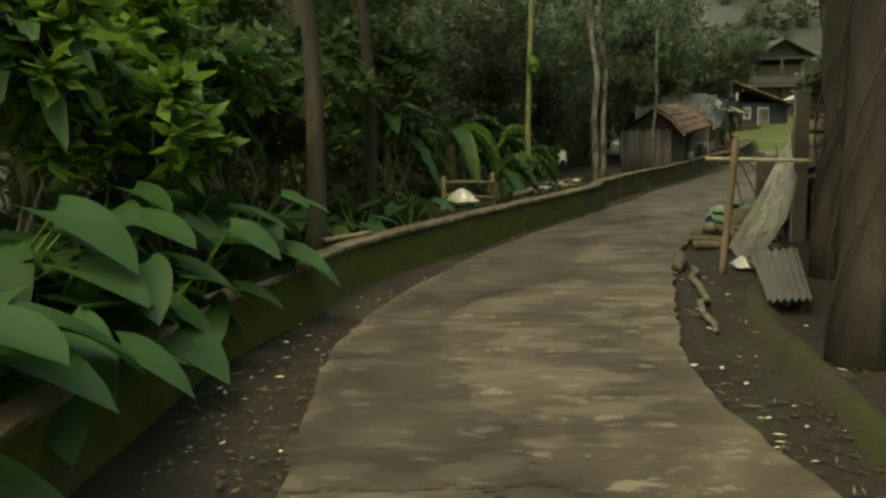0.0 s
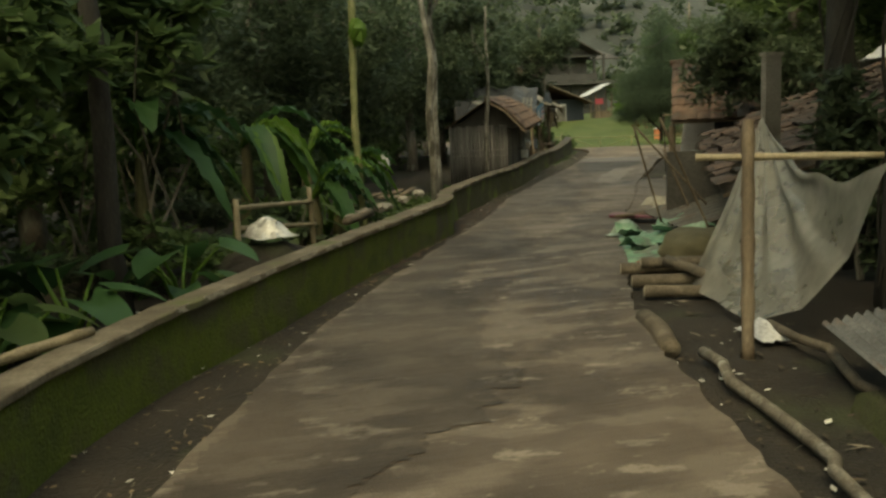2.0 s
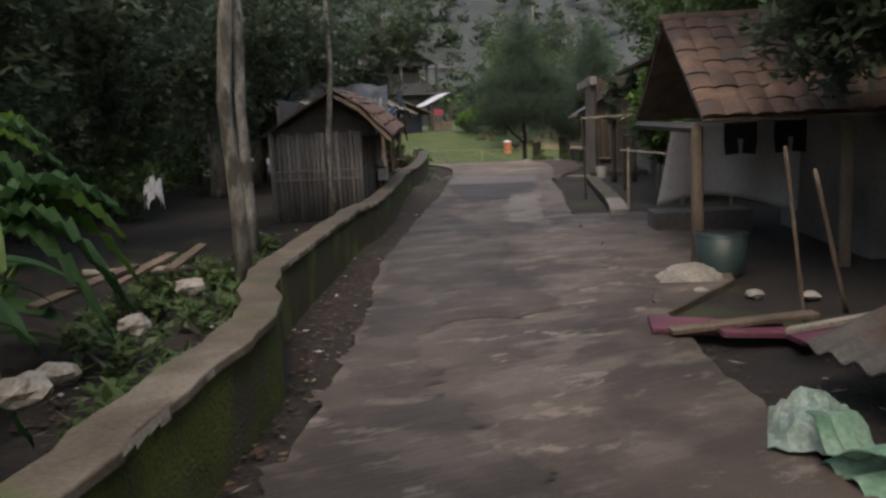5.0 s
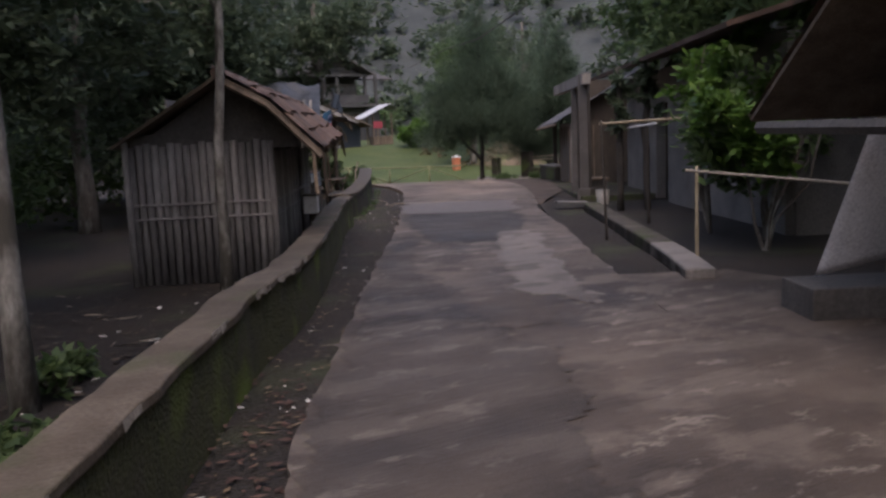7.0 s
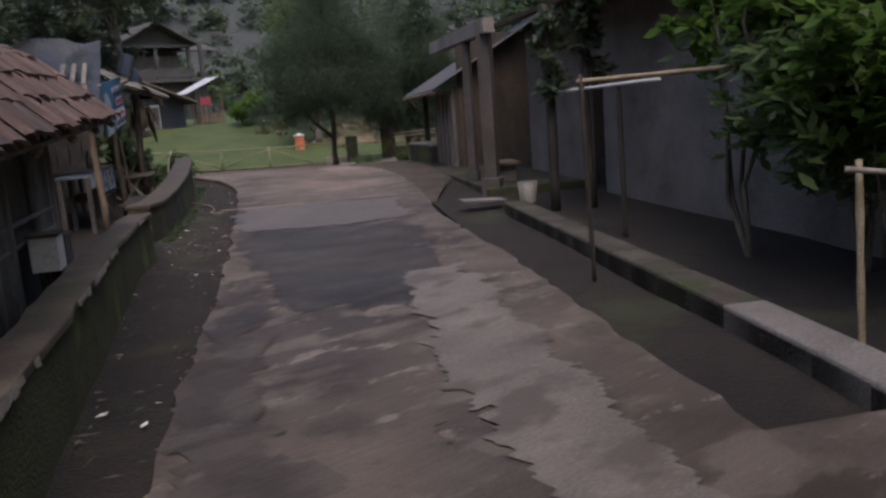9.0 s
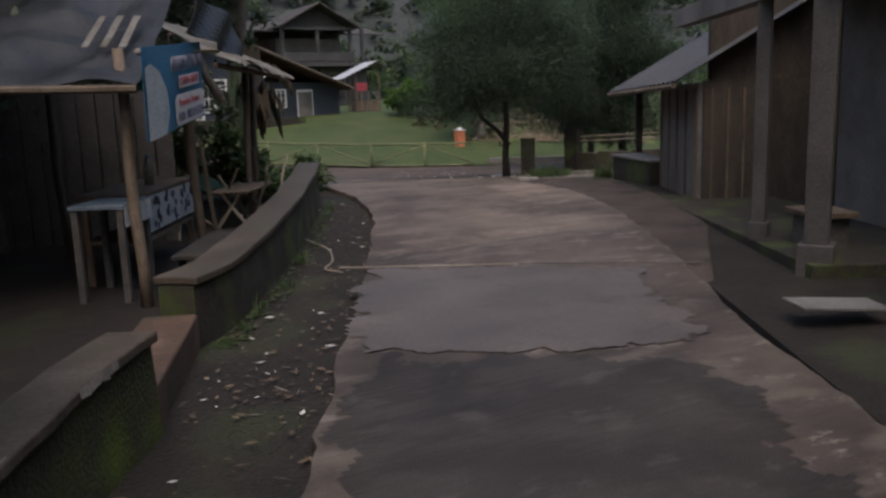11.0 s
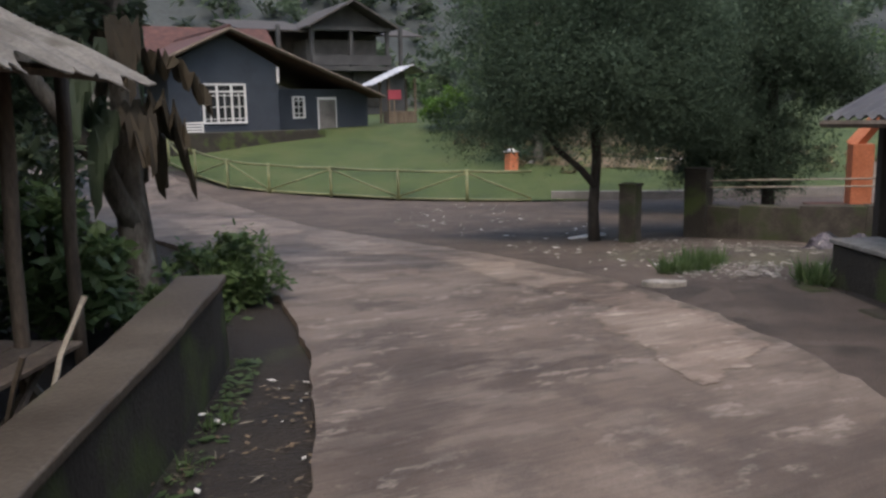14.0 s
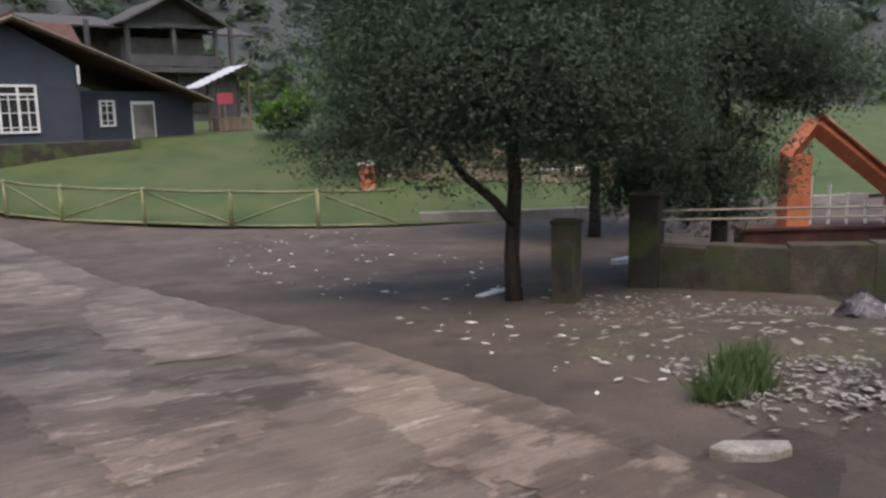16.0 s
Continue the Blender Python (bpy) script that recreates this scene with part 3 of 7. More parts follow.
WORN = road_surface("pale_worn_slab", 2.4, 0.6, 0.55)
patch("road_patch", [(15.0, 33.2), (16.0, 33.6), (16.25, 34.8), (16.35, 36.2), (15.7, 36.0), (15.75, 35.0), (15.3, 34.2)], WORN, "pale worn strip along the slab's edge", 11)
patch("road_patch", [(14.6, 44.4), (15.6, 43.2), (16.25, 43.6), (16.25, 47.0), (16.0, 50.0), (14.8, 49.2)], WORN, "pale worn crown of the far lane", 12)
patch("road_patch", [(15.4, 39.2), (16.2, 39.0), (16.35, 41.5), (15.9, 43.0), (15.5, 41.0)], WORN, "pale worn strip along the slab's edge", 13)
patch("road_patch", [(15.6, 35.9), (16.35, 36.2), (16.4, 39.0), (16.0, 39.2), (15.9, 37.5)], WORN, "pale worn strip along the slab's edge", 16)
patch("road_patch", [(14.5, 36.9), (15.4, 37.4), (15.2, 39.2), (14.4, 39.8)], WORN, "pale worn blotch on the slab", 17)
# worn pale arris of the garden wall's coping
q = random.Random(31)
edge_w = resample(offset(WALL_A, -0.034), 400)
g = Geo()
i = 60
while i < 392:
    ln_ = q.randint(1, 5)
    if q.random() < 0.55:
        for j in range(i, i + ln_):
            (x, y), (x2, y2) = edge_w[j], edge_w[j + 1]
            lo, lo2 = 0.475 + 0.03 * q.random(), 0.475 + 0.03 * q.random()
            g.poly([(x + 0.004, y - 0.004, lo), (x2 + 0.004, y2 - 0.004, lo2), (x2, y2, 0.527), (x, y, 0.527)])
    i += ln_ + q.randint(0, 4)
tagged(part("worn_arris", g, surface("worn_plaster", [(0.2, 0.18, 0.15), (0.3, 0.275, 0.235), (0.38, 0.355, 0.31)], 9, 0.85, 0.3, 60)), "pale chipped plaster along the coping's edge", "plaster chips", kind="stuff")

# ---- vegetation makers ----
def leaf_mesh(name, centres, n, size, spread=1.0, seed=1, droop=0.0, narrow=0.45):
    """Many small pointed leaves in uneven clumps. centres: (x, y, z, rx, ry, rz)."""
    r = np.random.RandomState(seed)
    tot = sum(c[3] * c[4] * c[5] for c in centres)
    P = []
    for c in centres:
        k = max(8, int(n * c[3] * c[4] * c[5] / tot))
        sub = max(3, k // 26)
        d = r.normal(size=(sub, 3))
        d /= np.linalg.norm(d, axis=1)[:, None]
        d *= (r.rand(sub, 1) ** 0.45)
        hubs = d * np.array(c[3:6]) + np.array(c[:3])
        pick = r.randint(0, sub, k)
        P.append(hubs[pick] + r.normal(size=(k, 3)) * 0.10 * spread * np.array(c[3:6]).mean())
    P = np.concatenate(P)
    k = len(P)
    a = r.rand(k) * 2 * np.pi
    tilt = r.normal(size=k) * 0.5 - droop
    L = size * (0.6 + 0.8 * r.rand(k))
    d = np.stack([np.cos(a) * np.cos(tilt), np.sin(a) * np.cos(tilt), np.sin(tilt)], 1)
    s = np.stack([-np.sin(a), np.cos(a), r.normal(size=k) * 0.5], 1)
    s /= np.linalg.norm(s, axis=1)[:, None]
    W = (L * narrow)[:, None]
    L = L[:, None]
    V = np.stack([P, P + d * L * 0.5 + s * W * 0.5, P + d * L, P + d * L * 0.5 - s * W * 0.5], 1).reshape(-1, 3)
    me = bpy.data.meshes.new(name)
    me.vertices.add(len(V))
    me.vertices.foreach_set("co", V.astype(np.float32).ravel())
    me.loops.add(k * 4)
    me.loops.foreach_set("vertex_index", np.arange(k * 4, dtype=np.int32))
    me.polygons.add(k)
    me.polygons.foreach_set("loop_start", np.arange(0, k * 4, 4, dtype=np.int32))
    me.update(calc_edges=True)
    return me


def leaves(name, me, mat, parent=None, label=""):
    ob = new(name, me)
    if not me.materials:
        me.materials.append(mat)
    if parent is not None:
        ob.parent = parent
    if label:
        ob["label"] = label
    return ob


def bent(p0, p1, n=6, wobble=0.1, seed=0):
    r = random.Random(seed)
    p0, p1 = Vector(p0), Vector(p1)
    w = wobble * (p1 - p0).length
    out = []
    for i in range(n + 1):
        t = i / n
        k = math.sin(math.pi * t)
        out.append(p0.lerp(p1, t) + Vector((r.uniform(-1, 1), r.uniform(-1, 1), r.uniform(-0.3, 0.3))) * w * k)
    return out


def tree(label, at, height, radius, crown, mat, n=6000, size=0.16, seed=1, lean=(0, 0), limbs=5, group="", bark=None, droop=0.0):
    """A tapered trunk with limbs and an uneven leaf crown. crown: clumps (x, y, z, rx, ry, rz) from the foot."""
    th = thing("tree", label, "tree", group, at=at)
    r = random.Random(seed)
    g = Geo()
    tip = (lean[0], lean[1], height)
    pts = bent((0, 0, -0.2), tip, 8, 0.011, seed)
    g.tube(pts, [radius * (1.25 if i == 0 else 1.0) * (1 - 0.6 * i / 8) for i in range(9)], 10)
    part("trunk", g, bark or BARK, th, smooth=True)
    for i in range(limbs):
        c = crown[i % len(crown)]
        z = height * r.uniform(0.6, 0.88)
        s = pts[max(1, min(7, int(8 * z / height)))]
        e = (c[0] + r.uniform(-0.4, 0.4) * c[3], c[1] + r.uniform(-0.4, 0.4) * c[4], c[2] + r.uniform(-0.3, 0.5) * c[5])
        part("limb", Geo().tube(bent(s, e, 5, 0.08, seed + i), [radius * 0.4, radius * 0.34, radius * 0.28, radius * 0.2, radius * 0.13, 0.012], 6), bark or BARK, th, smooth=True)
    leaves("crown", leaf_mesh("crown", crown, n, size, 1.0, seed, droop), mat, th)
    return th


def blobs(seed, n, c, r, lo=0.35, hi=0.6):
    """Overlapping clumps filling an ellipsoid at c with half axes r."""
    q = random.Random(seed)
    out = []
    for _ in range(n):
        while True:
            d = [q.uniform(-1, 1) for _ in range(3)]
            if sum(v * v for v in d) < 1:
                break
        k = q.uniform(lo, hi)
        out.append((c[0] + d[0] * r[0] * 0.8, c[1] + d[1] * r[1] * 0.8, c[2] + d[2] * r[2] * 0.8, r[0] * k, r[1] * k, r[2] * k))
    return out


def broad_leaf(geo, base, yaw, length, width, rise, droop, notch=0.0, nu=4, nv=8, ragged=0.0):
    """A large leaf blade from base outward, folded at its rib. notch gives a heart-shaped foot."""
    ca, sa = math.cos(yaw), math.sin(yaw)

    def pt(u, v):
        w = width * (math.sin(math.pi * min(1, 0.10 + 0.9 * v)) ** 0.7 if not notch else (1 - v ** 2.2) ** 0.8 * (0.82 + 0.25 * v))
        s = (u - 0.5) * 2
        back = notch * (abs(s) ** 1.2) * (1 - v) * length
        d = length * v - back
        z = rise * v - droop * v * v + 0.18 * abs(s) * w + ragged * 0.04 * math.sin(v * 37 + s * 9)
        y = s * w * 0.5
        return (base[0] + ca * d - sa * y, base[1] + sa * d + ca * y, base[2] + z)

    geo.grid(pt, nu, nv)
    return geo


def taro(label, at, seed, n=8, h=0.9, size=0.5, group="taro plants by the wall", name="taro_plant", mat=None):
    th = thing(name, label, "plant", group, at=at)
    r = random.Random(seed)
    for i in range(n):
        a = 2 * math.pi * (i + r.uniform(-0.3, 0.3)) / n
        hh = h * r.uniform(0.45, 1.05)
        reach = h * r.uniform(0.25, 0.6)
        e = Vector((math.cos(a) * reach, math.sin(a) * reach, hh))
        st = part("stalk", Geo().tube([(0, 0, 0), (e.x * 0.35, e.y * 0.35, hh * 0.65), e], [0.022, 0.017, 0.01], 6), LEAF_BRIGHT, th, smooth=True)
        L = size * r.uniform(0.7, 1.2)
        part("blade", broad_leaf(Geo(), e, a, L, L * 1.0, -0.02, L * r.uniform(0.2, 0.7), 0.32), mat or LEAF_TARO, st, smooth=True)
    return th


def banana(label, at, seed, h=1.6, n=7, size=1.4):
    th = thing("banana_plant", label, "plant", "banana plants", at=at)
    r = random.Random(seed)
    part("stem", Geo().tube(bent((0, 0, -0.1), (0.05, 0.03, h), 5, 0.02, seed), [0.12, 0.11, 0.1, 0.085, 0.07, 0.05], 9), BANANA_STEM, th, smooth=True)
    for i in range(n):
        a = 2 * math.pi * (i * 0.382 + r.uniform(-0.06, 0.06)) * 2.6
        L = size * r.uniform(0.7, 1.1)
        up = r.uniform(0.3, 1.0)
        e = (math.cos(a) * 0.22, math.sin(a) * 0.22, h + 0.25 * up)
        lf = part("leaf", broad_leaf(Geo(), e, a, L, L * 0.3, L * up, L * (0.5 + 0.7 * (1 - up) + 0.4), 0, 4, 14, 1.0), LEAF_TARO if r.random() < 0.7 else LEAF_BRIGHT, th, smooth=True)
        part("stalk", Geo().tube([(0, 0, h - 0.1), e], [0.03, 0.02], 5), LEAF_BRIGHT, lf)
    return th


def shrub(label, at, r, seed, n=2500, size=0.12, mat=None, name="shrub", group="", z0=0.0):
    th = thing(name, label, "shrub", group, at=at)
    q = random.Random(seed)
    for i in range(4):
        part("stem", Geo().tube(bent((0, 0, -0.05), (q.uniform(-0.6, 0.6) * r[0], q.uniform(-0.6, 0.6) * r[1], z0 + r[2] * q.uniform(0.7, 1.4)), 4, 0.08, seed + i), [0.025, 0.02, 0.016, 0.012, 0.006], 5), BARK, th)
    leaves("foliage", leaf_mesh("foliage", blobs(seed, 7, (0, 0, z0 + r[2] * 0.95), r), n, size, 1.0, seed), mat or LEAF_MID, th)
    return th


BANANA_STEM = surface("banana_stem", [(0.06, 0.05, 0.03), (0.11, 0.10, 0.05), (0.16, 0.15, 0.07)], 5, 0.7, 0.4, 40, stretch=(1, 1, 0.25))
GREENSHEET = surface("green_painted_sheet", [(0.09, 0.22, 0.145), (0.16, 0.32, 0.22), (0.3, 0.43, 0.33)], 3, 0.55, 0.3, 40, spots=((0.085, 0.10, 0.082), 4, 0.5, 0.62))
REDSHEET = surface("rusty_red_sheet", [(0.13, 0.05, 0.035), (0.2, 0.08, 0.055), (0.25, 0.11, 0.08)], 3, 0.7, 0.3, 40)
PURPLE = surface("maroon_board", [(0.10, 0.03, 0.05), (0.15, 0.045, 0.075), (0.19, 0.07, 0.1)], 3, 0.6, 0.2, 40)
SACK = surface("brown_sack", [(0.07, 0.065, 0.04), (0.11, 0.10, 0.06), (0.14, 0.125, 0.08)], 3, 0.85, 0.6, 120)
FOIL = surface("silver_foil", [(0.32, 0.32, 0.31), (0.5, 0.5, 0.49), (0.65, 0.65, 0.64)], 8, 0.4, 0.5, 40, metal=0.3)
LOGMAT = surface("felled_log", [(0.06, 0.048, 0.036), (0.115, 0.093, 0.07), (0.2, 0.168, 0.13)], 6, 0.85, 0.6, 50)
PALEWOOD = surface("pale_wood", [(0.25, 0.22, 0.17), (0.34, 0.30, 0.24), (0.4, 0.36, 0.29)], 5, 0.7, 0.3, 50)
WHITECLOTH = surface("white_cloth", [(0.42, 0.43, 0.46), (0.5, 0.51, 0.54), (0.56, 0.57, 0.6)], 2, 0.8, 0.3, 60)
BLACKCLOTH = surface("black_cloth", [(0.012, 0.012, 0.014), (0.02, 0.02, 0.023), (0.03, 0.03, 0.034)], 3, 0.9, 0.3, 60)
TARP = surface("dark_blue_tarp", [(0.017, 0.019, 0.025), (0.029, 0.034, 0.042), (0.052, 0.057, 0.066)], 2.5, 0.5, 0.4, 40)
ASBESTOS = surface("cement_roof_sheet", [(0.12, 0.115, 0.10), (0.21, 0.2, 0.18), (0.28, 0.27, 0.24)], 3, 0.85, 0.4, 50, spots=((0.06, 0.055, 0.04), 2.5, 0.55, 0.7))
DRYLEAF = leafy("dry_leaf", (0.03, 0.022, 0.014), (0.09, 0.075, 0.05), 0.2, 0.8)
LITTER = surface("dry_litter", [(0.07, 0.045, 0.025), (0.14, 0.10, 0.06), (0.24, 0.19, 0.13)], 8, 0.85, 0.2, 60, vary=0.5)
PAPER = surface("pale_scrap", [(0.4, 0.39, 0.36), (0.52, 0.51, 0.47), (0.6, 0.59, 0.55)], 8, 0.7, 0.2, 60, vary=0.3)
STONE = surface("pale_stone", [(0.22, 0.21, 0.18), (0.32, 0.30, 0.27), (0.42, 0.40, 0.36)], 6, 0.85, 0.5, 60, vary=0.25)
GLASSY = surface("dark_window", [(0.015, 0.017, 0.02), (0.025, 0.028, 0.032), (0.04, 0.044, 0.05)], 3, 0.15, 0.0, 40)
REDTILE = surface("far_red_tiles", [(0.0562, 0.0225, 0.018), (0.0938, 0.0375, 0.03), (0.1425, 0.0638, 0.0488)], 3, 0.85, 0.5, 40)
BANNERBLUE = surface("banner_blue", [(0.03, 0.16, 0.30), (0.04, 0.21, 0.38), (0.07, 0.27, 0.44)], 1.5, 0.5, 0.1, 40)
BANNERPALE = surface("banner_pale", [(0.34, 0.40, 0.44), (0.42, 0.46, 0.48), (0.5, 0.5, 0.5)], 3, 0.5, 0.1, 40)
NAVY = surface("navy_ink", [(0.03, 0.04, 0.12), (0.035, 0.05, 0.14), (0.04, 0.06, 0.16)], 3, 0.5, 0.0, 40)
REDINK = surface("red_ink", [(0.34, 0.05, 0.07), (0.4, 0.06, 0.09), (0.44, 0.09, 0.11)], 3, 0.5, 0.0, 40)
WHITEINK = surface("white_ink", [(0.5, 0.5, 0.5), (0.56, 0.56, 0.56), (0.6, 0.6, 0.6)], 3, 0.5, 0.0, 40)
GREY_PLASTIC = surface("pale_bucket", [(0.2, 0.2, 0.18), (0.27, 0.26, 0.24), (0.32, 0.31, 0.29)], 4, 0.6, 0.1, 40)


def bamboo(pts, r, name, label, group="", mat=None, cat="bamboo pole"):
    """A bamboo pole with swollen nodes."""
    ps = []
    rs = []
    P = [Vector(p) for p in pts]
    for a, b in zip(P, P[1:]):
        n = max(2, round((b - a).length / 0.12))
        for i in range(n):
            ps.append(a.lerp(b, i / n))
            rs.append(r * (1.0 if i % 3 else 1.18))
    ps.append(P[-1])
    rs.append(r * 0.9)
    return tagged(part(name, Geo().tube(ps, rs, 7), mat or BAMBOO, smooth=True), label, cat, group)


def corrugated(geo, fn, waves, amp, nv=6):
    """A corrugated sheet over fn(u, v), waves across u; fn gives a point and the way up is z."""
    def pt(u, v):
        p = Vector(fn(u, v))
        p.z += amp * math.sin(u * waves * 2 * math.pi)
        return p
    return geo.grid(pt, waves * 6, nv)


def plane4(a, b, c, d):
    """Bilinear sheet a-b along u, towards d-c along v."""
    a, b, c, d = (Vector(p) for p in (a, b, c, d))
    return lambda u, v: a.lerp(b, u).lerp(d.lerp(c, u), v)


def tile_mesh(w, l):
    """One curved clay tile, foot at the origin, running up along +y."""
    def pt(u, v):
        s = (u - 0.5) * 2
        return ((u - 0.5) * w, v * l, 0.022 * (1 - s * s) + 0.012 * (1 - v))
    g = Geo().grid(pt, 6, 1)
    n = 7
    for i in range(n):
        x, y, z = g.v[i]
        g.v.append((x, y, z - 0.014))
    for i in range(n - 1):
        g.f.append((14 + i, 14 + i + 1, i + 1, i))
    return g.mesh("tile")


def tiled_slope(parent, foot_a, foot_b, top_b, top_a, w, l, mat, jitter=0.0, missing=0.0, seed=1, name="tile"):
    """Clay tiles, one object each, laid over a sloping quad."""
    me = tile_mesh(w * 1.08, l * 1.18)
    me.materials.append(mat)
    fn = plane4(foot_a, foot_b, top_b, top_a)
    q = random.Random(seed)
    nu = max(1, round((Vector(foot_b) - Vector(foot_a)).length / w))
    nv = max(1, round((Vector(top_a) - Vector(foot_a)).length / l))
    for j in range(nv):
        for i in range(nu):
            if q.random() < missing:
                continue
            p = fn((i + 0.5) / nu, j / nv)
            ux = (fn(min(1, (i + 1) / nu), j / nv) - fn(i / nu, j / nv)).normalized()
            uy = (fn((i + 0.5) / nu, (j + 1) / nv) - p).normalized()
            uz = ux.cross(uy).normalized()
            ux = uy.cross(uz)
            m = Matrix((ux, uy, uz)).transposed().to_4x4()
            m.translation = p + uz * (0.03 + q.uniform(0, jitter) * 0.3)
            ob = new(name, me)
            ob.parent = parent
            ob.matrix_basis = m @ pose(q.uniform(-1, 1) * jitter * 0.1, q.uniform(-1, 1) * jitter * 0.2, 0, 0, 0, q.uniform(-1, 1) * jitter * 60)


def rock(name, at, r, seed, mat, label, cat, group="", squash=0.6, n=7):
    q = random.Random(seed)
    ph = q.uniform(0, 9)

    def pt(u, v):
        a, b = 2 * math.pi * u, math.pi * (v - 0.5)
        d = Vector((math.cos(a) * math.cos(b), math.sin(a) * math.cos(b), math.sin(b)))
        k = r * (1 + 0.35 * noise.noise(d * 1.6 + Vector((ph, seed, 0))) + 0.15 * noise.noise(d * 5 + Vector((seed, ph, 0))))
        return (d.x * k, d.y * k, d.z * k * squash + r * squash * 0.7)
    ob = part(name, Geo().grid(pt, n * 2, n), mat)
    ob.matrix_basis = pose(at[0], at[1], at[2], 0, 0, q.uniform(0, 360))
    return tagged(ob, label, cat, group)

# ---- things on the garden side ----
# bamboo hut beside the wall
HC, HF, HW = Vector((6.5, 23.87, 0)), Vector((-0.89, 0.46, 0)), Vector((0.46, 0.89, 0))
Z = Vector((0, 0, 1))


def hut():
    th = thing("hut", "grey slatted bamboo hut with a brown tiled roof", "hut", at=(0, 0, 0))
    wd, ln = 1.38, 3.0
    floor_z = 0.02
    n = 18
    for i in range(n):
        a = HC + HF * (wd * (i + 0.5) / n)
        t = (i * 5 % n) / n
        top = 1.42 + 0.02 * math.sin(7.0 * t)
        part("slat", Geo().tube([a + Z * floor_z, a + Z * top], wd / n * 0.47, 8), SLAT, th, smooth=True)
    m = 36
    for i in range(m):
        if 22 <= i <= 29:
            continue
        a = HC + HW * (ln * (i + 0.5) / m)
        part("slat", Geo().tube([a + Z * 0.02, a + Z * 1.32], ln / m * 0.47, 8), SLAT, th, smooth=True)
    # solid dark block added so the gaps between slats read as shade
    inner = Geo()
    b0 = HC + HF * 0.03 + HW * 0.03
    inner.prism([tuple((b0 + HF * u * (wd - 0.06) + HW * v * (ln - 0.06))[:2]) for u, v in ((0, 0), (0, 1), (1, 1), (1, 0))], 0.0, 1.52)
    part("lining", inner, DARK, th, "dark box giving the shade behind the slats")
    for u, v, h in ((-0.02, -0.02, 1.42), (-0.02, 0.25, 1.4), (-0.02, 0.56, 1.4), (-0.02, 1.0, 1.4), (1.0, -0.02, 1.5), (1.0, 1.0, 1.5)):
        p = HC + HF * u * wd + HW * v * ln
        part("post", Geo().tube([p, p + Z * h], [0.035, 0.03], 8), SLAT, th, smooth=True)
    for z in (0.69, 0.83):
        p, q = HC - HW * 0.03, HC + HF * wd - HW * 0.03
        part("rail", Geo().tube([p + Z * z, q + Z * z], 0.016, 6), SLAT, th)
        p, q = HC - HF * 0.03, HC + HW * ln - HF * 0.03
        part("rail", Geo().tube([p + Z * z, q + Z * z], 0.016, 6), SLAT, th)
    e0, e1 = Vector((6.68, 22.95, 1.28)), Vector((8.62, 27.05, 1.43))
    r0, r1 = Vector((6.0, 23.72, 2.03)), Vector((7.85, 27.85, 2.14))
    m0, m1 = e0.lerp(r0, 0.5) + Z * 0.11, e1.lerp(r1, 0.5) + Z * 0.11
    l0, l1 = HC + HF * 1.5 - HW * 0.1 + Z * 1.4, HC + HF * 1.5 + HW * (ln + 0.48) + Z * 1.4
    deck = Geo().grid(plane4(e0, e1, m1, m0), 4, 4)
    deck.grid(plane4(m0, m1, r1, r0), 4, 4)
    deck.grid(plane4(r0, r1, l1, l0), 4, 4)
    part("roof_deck", deck, WOOD, th, thick=0.03)
    gf = HC + HF * 0.02 + HW * 0.05
    rake = ((-0.3, 1.34), (wd - 0.04, 1.36), (1.2, 1.46), (0.5, 1.92), (0.38, 1.97), (0.15, 1.85), (0.0, 1.75), (-0.3, 1.5))
    gw = Geo().poly([gf + HF * u + Z * z for u, z in rake])
    part("eave_board", Geo().box(HC + HW * ln / 2 + HF * 0.05 + Z * 1.43, (ln - 0.04, 0.02, 0.24), rz=math.degrees(math.atan2(HW.y, HW.x))), DARK, th)
    part("gable", gw, DARK, th, "dark boarded gable", thick=0.03)
    for k in range(5):
        a, m_, b = e0.lerp(e1, k / 4), m0.lerp(m1, k / 4), r0.lerp(r1, k / 4)
        part("rafter", Geo().tube([a - Z * 0.04, m_ - Z * 0.04, b - Z * 0.04], 0.025, 6), WOOD, th)
    part("ridge_tile", Geo().tube([r0 + Z * 0.03, r1 + Z * 0.03], 0.06, 8), TILE, th)
    tiled_slope(th, e0, e1, m1, m0, 0.15, 0.22, TILE, 0.1, 0.0, 3)
    tiled_slope(th, m0, m1, r1, r0, 0.15, 0.22, TILE, 0.1, 0.0, 4)
    return th


hut()
# shelves of boxes by the hut's doorway
for k, (d, s, z, mat, lab) in enumerate(((2.0, 0.22, 0.62, WHITE, "pale crate on the hut's ledge"), (2.24, 0.18, 0.66, DARK, "dark crate on the hut's ledge"))):
    p = HC + HW * d - HF * 0.16
    c = thing("crate", lab, "crate", "crates by the hut", at=(p.x, p.y, 0.5), rz=63)
    part("box", Geo().box((0, 0, s / 2 + 0.012), (0.2, 0.17, s)), mat, c, bevel=0.008)
    part("rim", Geo().box((0, 0, s + 0.02), (0.22, 0.19, 0.02)), WOOD, c)
    part("leg", Geo().tube([(0, 0, -0.5), (0, 0, 0.02)], 0.03, 6), WOOD, c)

# trunks, poles and clutter behind the wall
G_TRUNK = "pale-barked trunks behind the wall"


def trunk_tree(at, r, h, lean, seed, crown, mat=LEAF_DARK, label="slim tree with blotched grey bark", n=5000, size=0.15, bark=None):
    return tree(label, at, h, r, crown, mat, n, size, seed, lean, 5, G_TRUNK, bark)


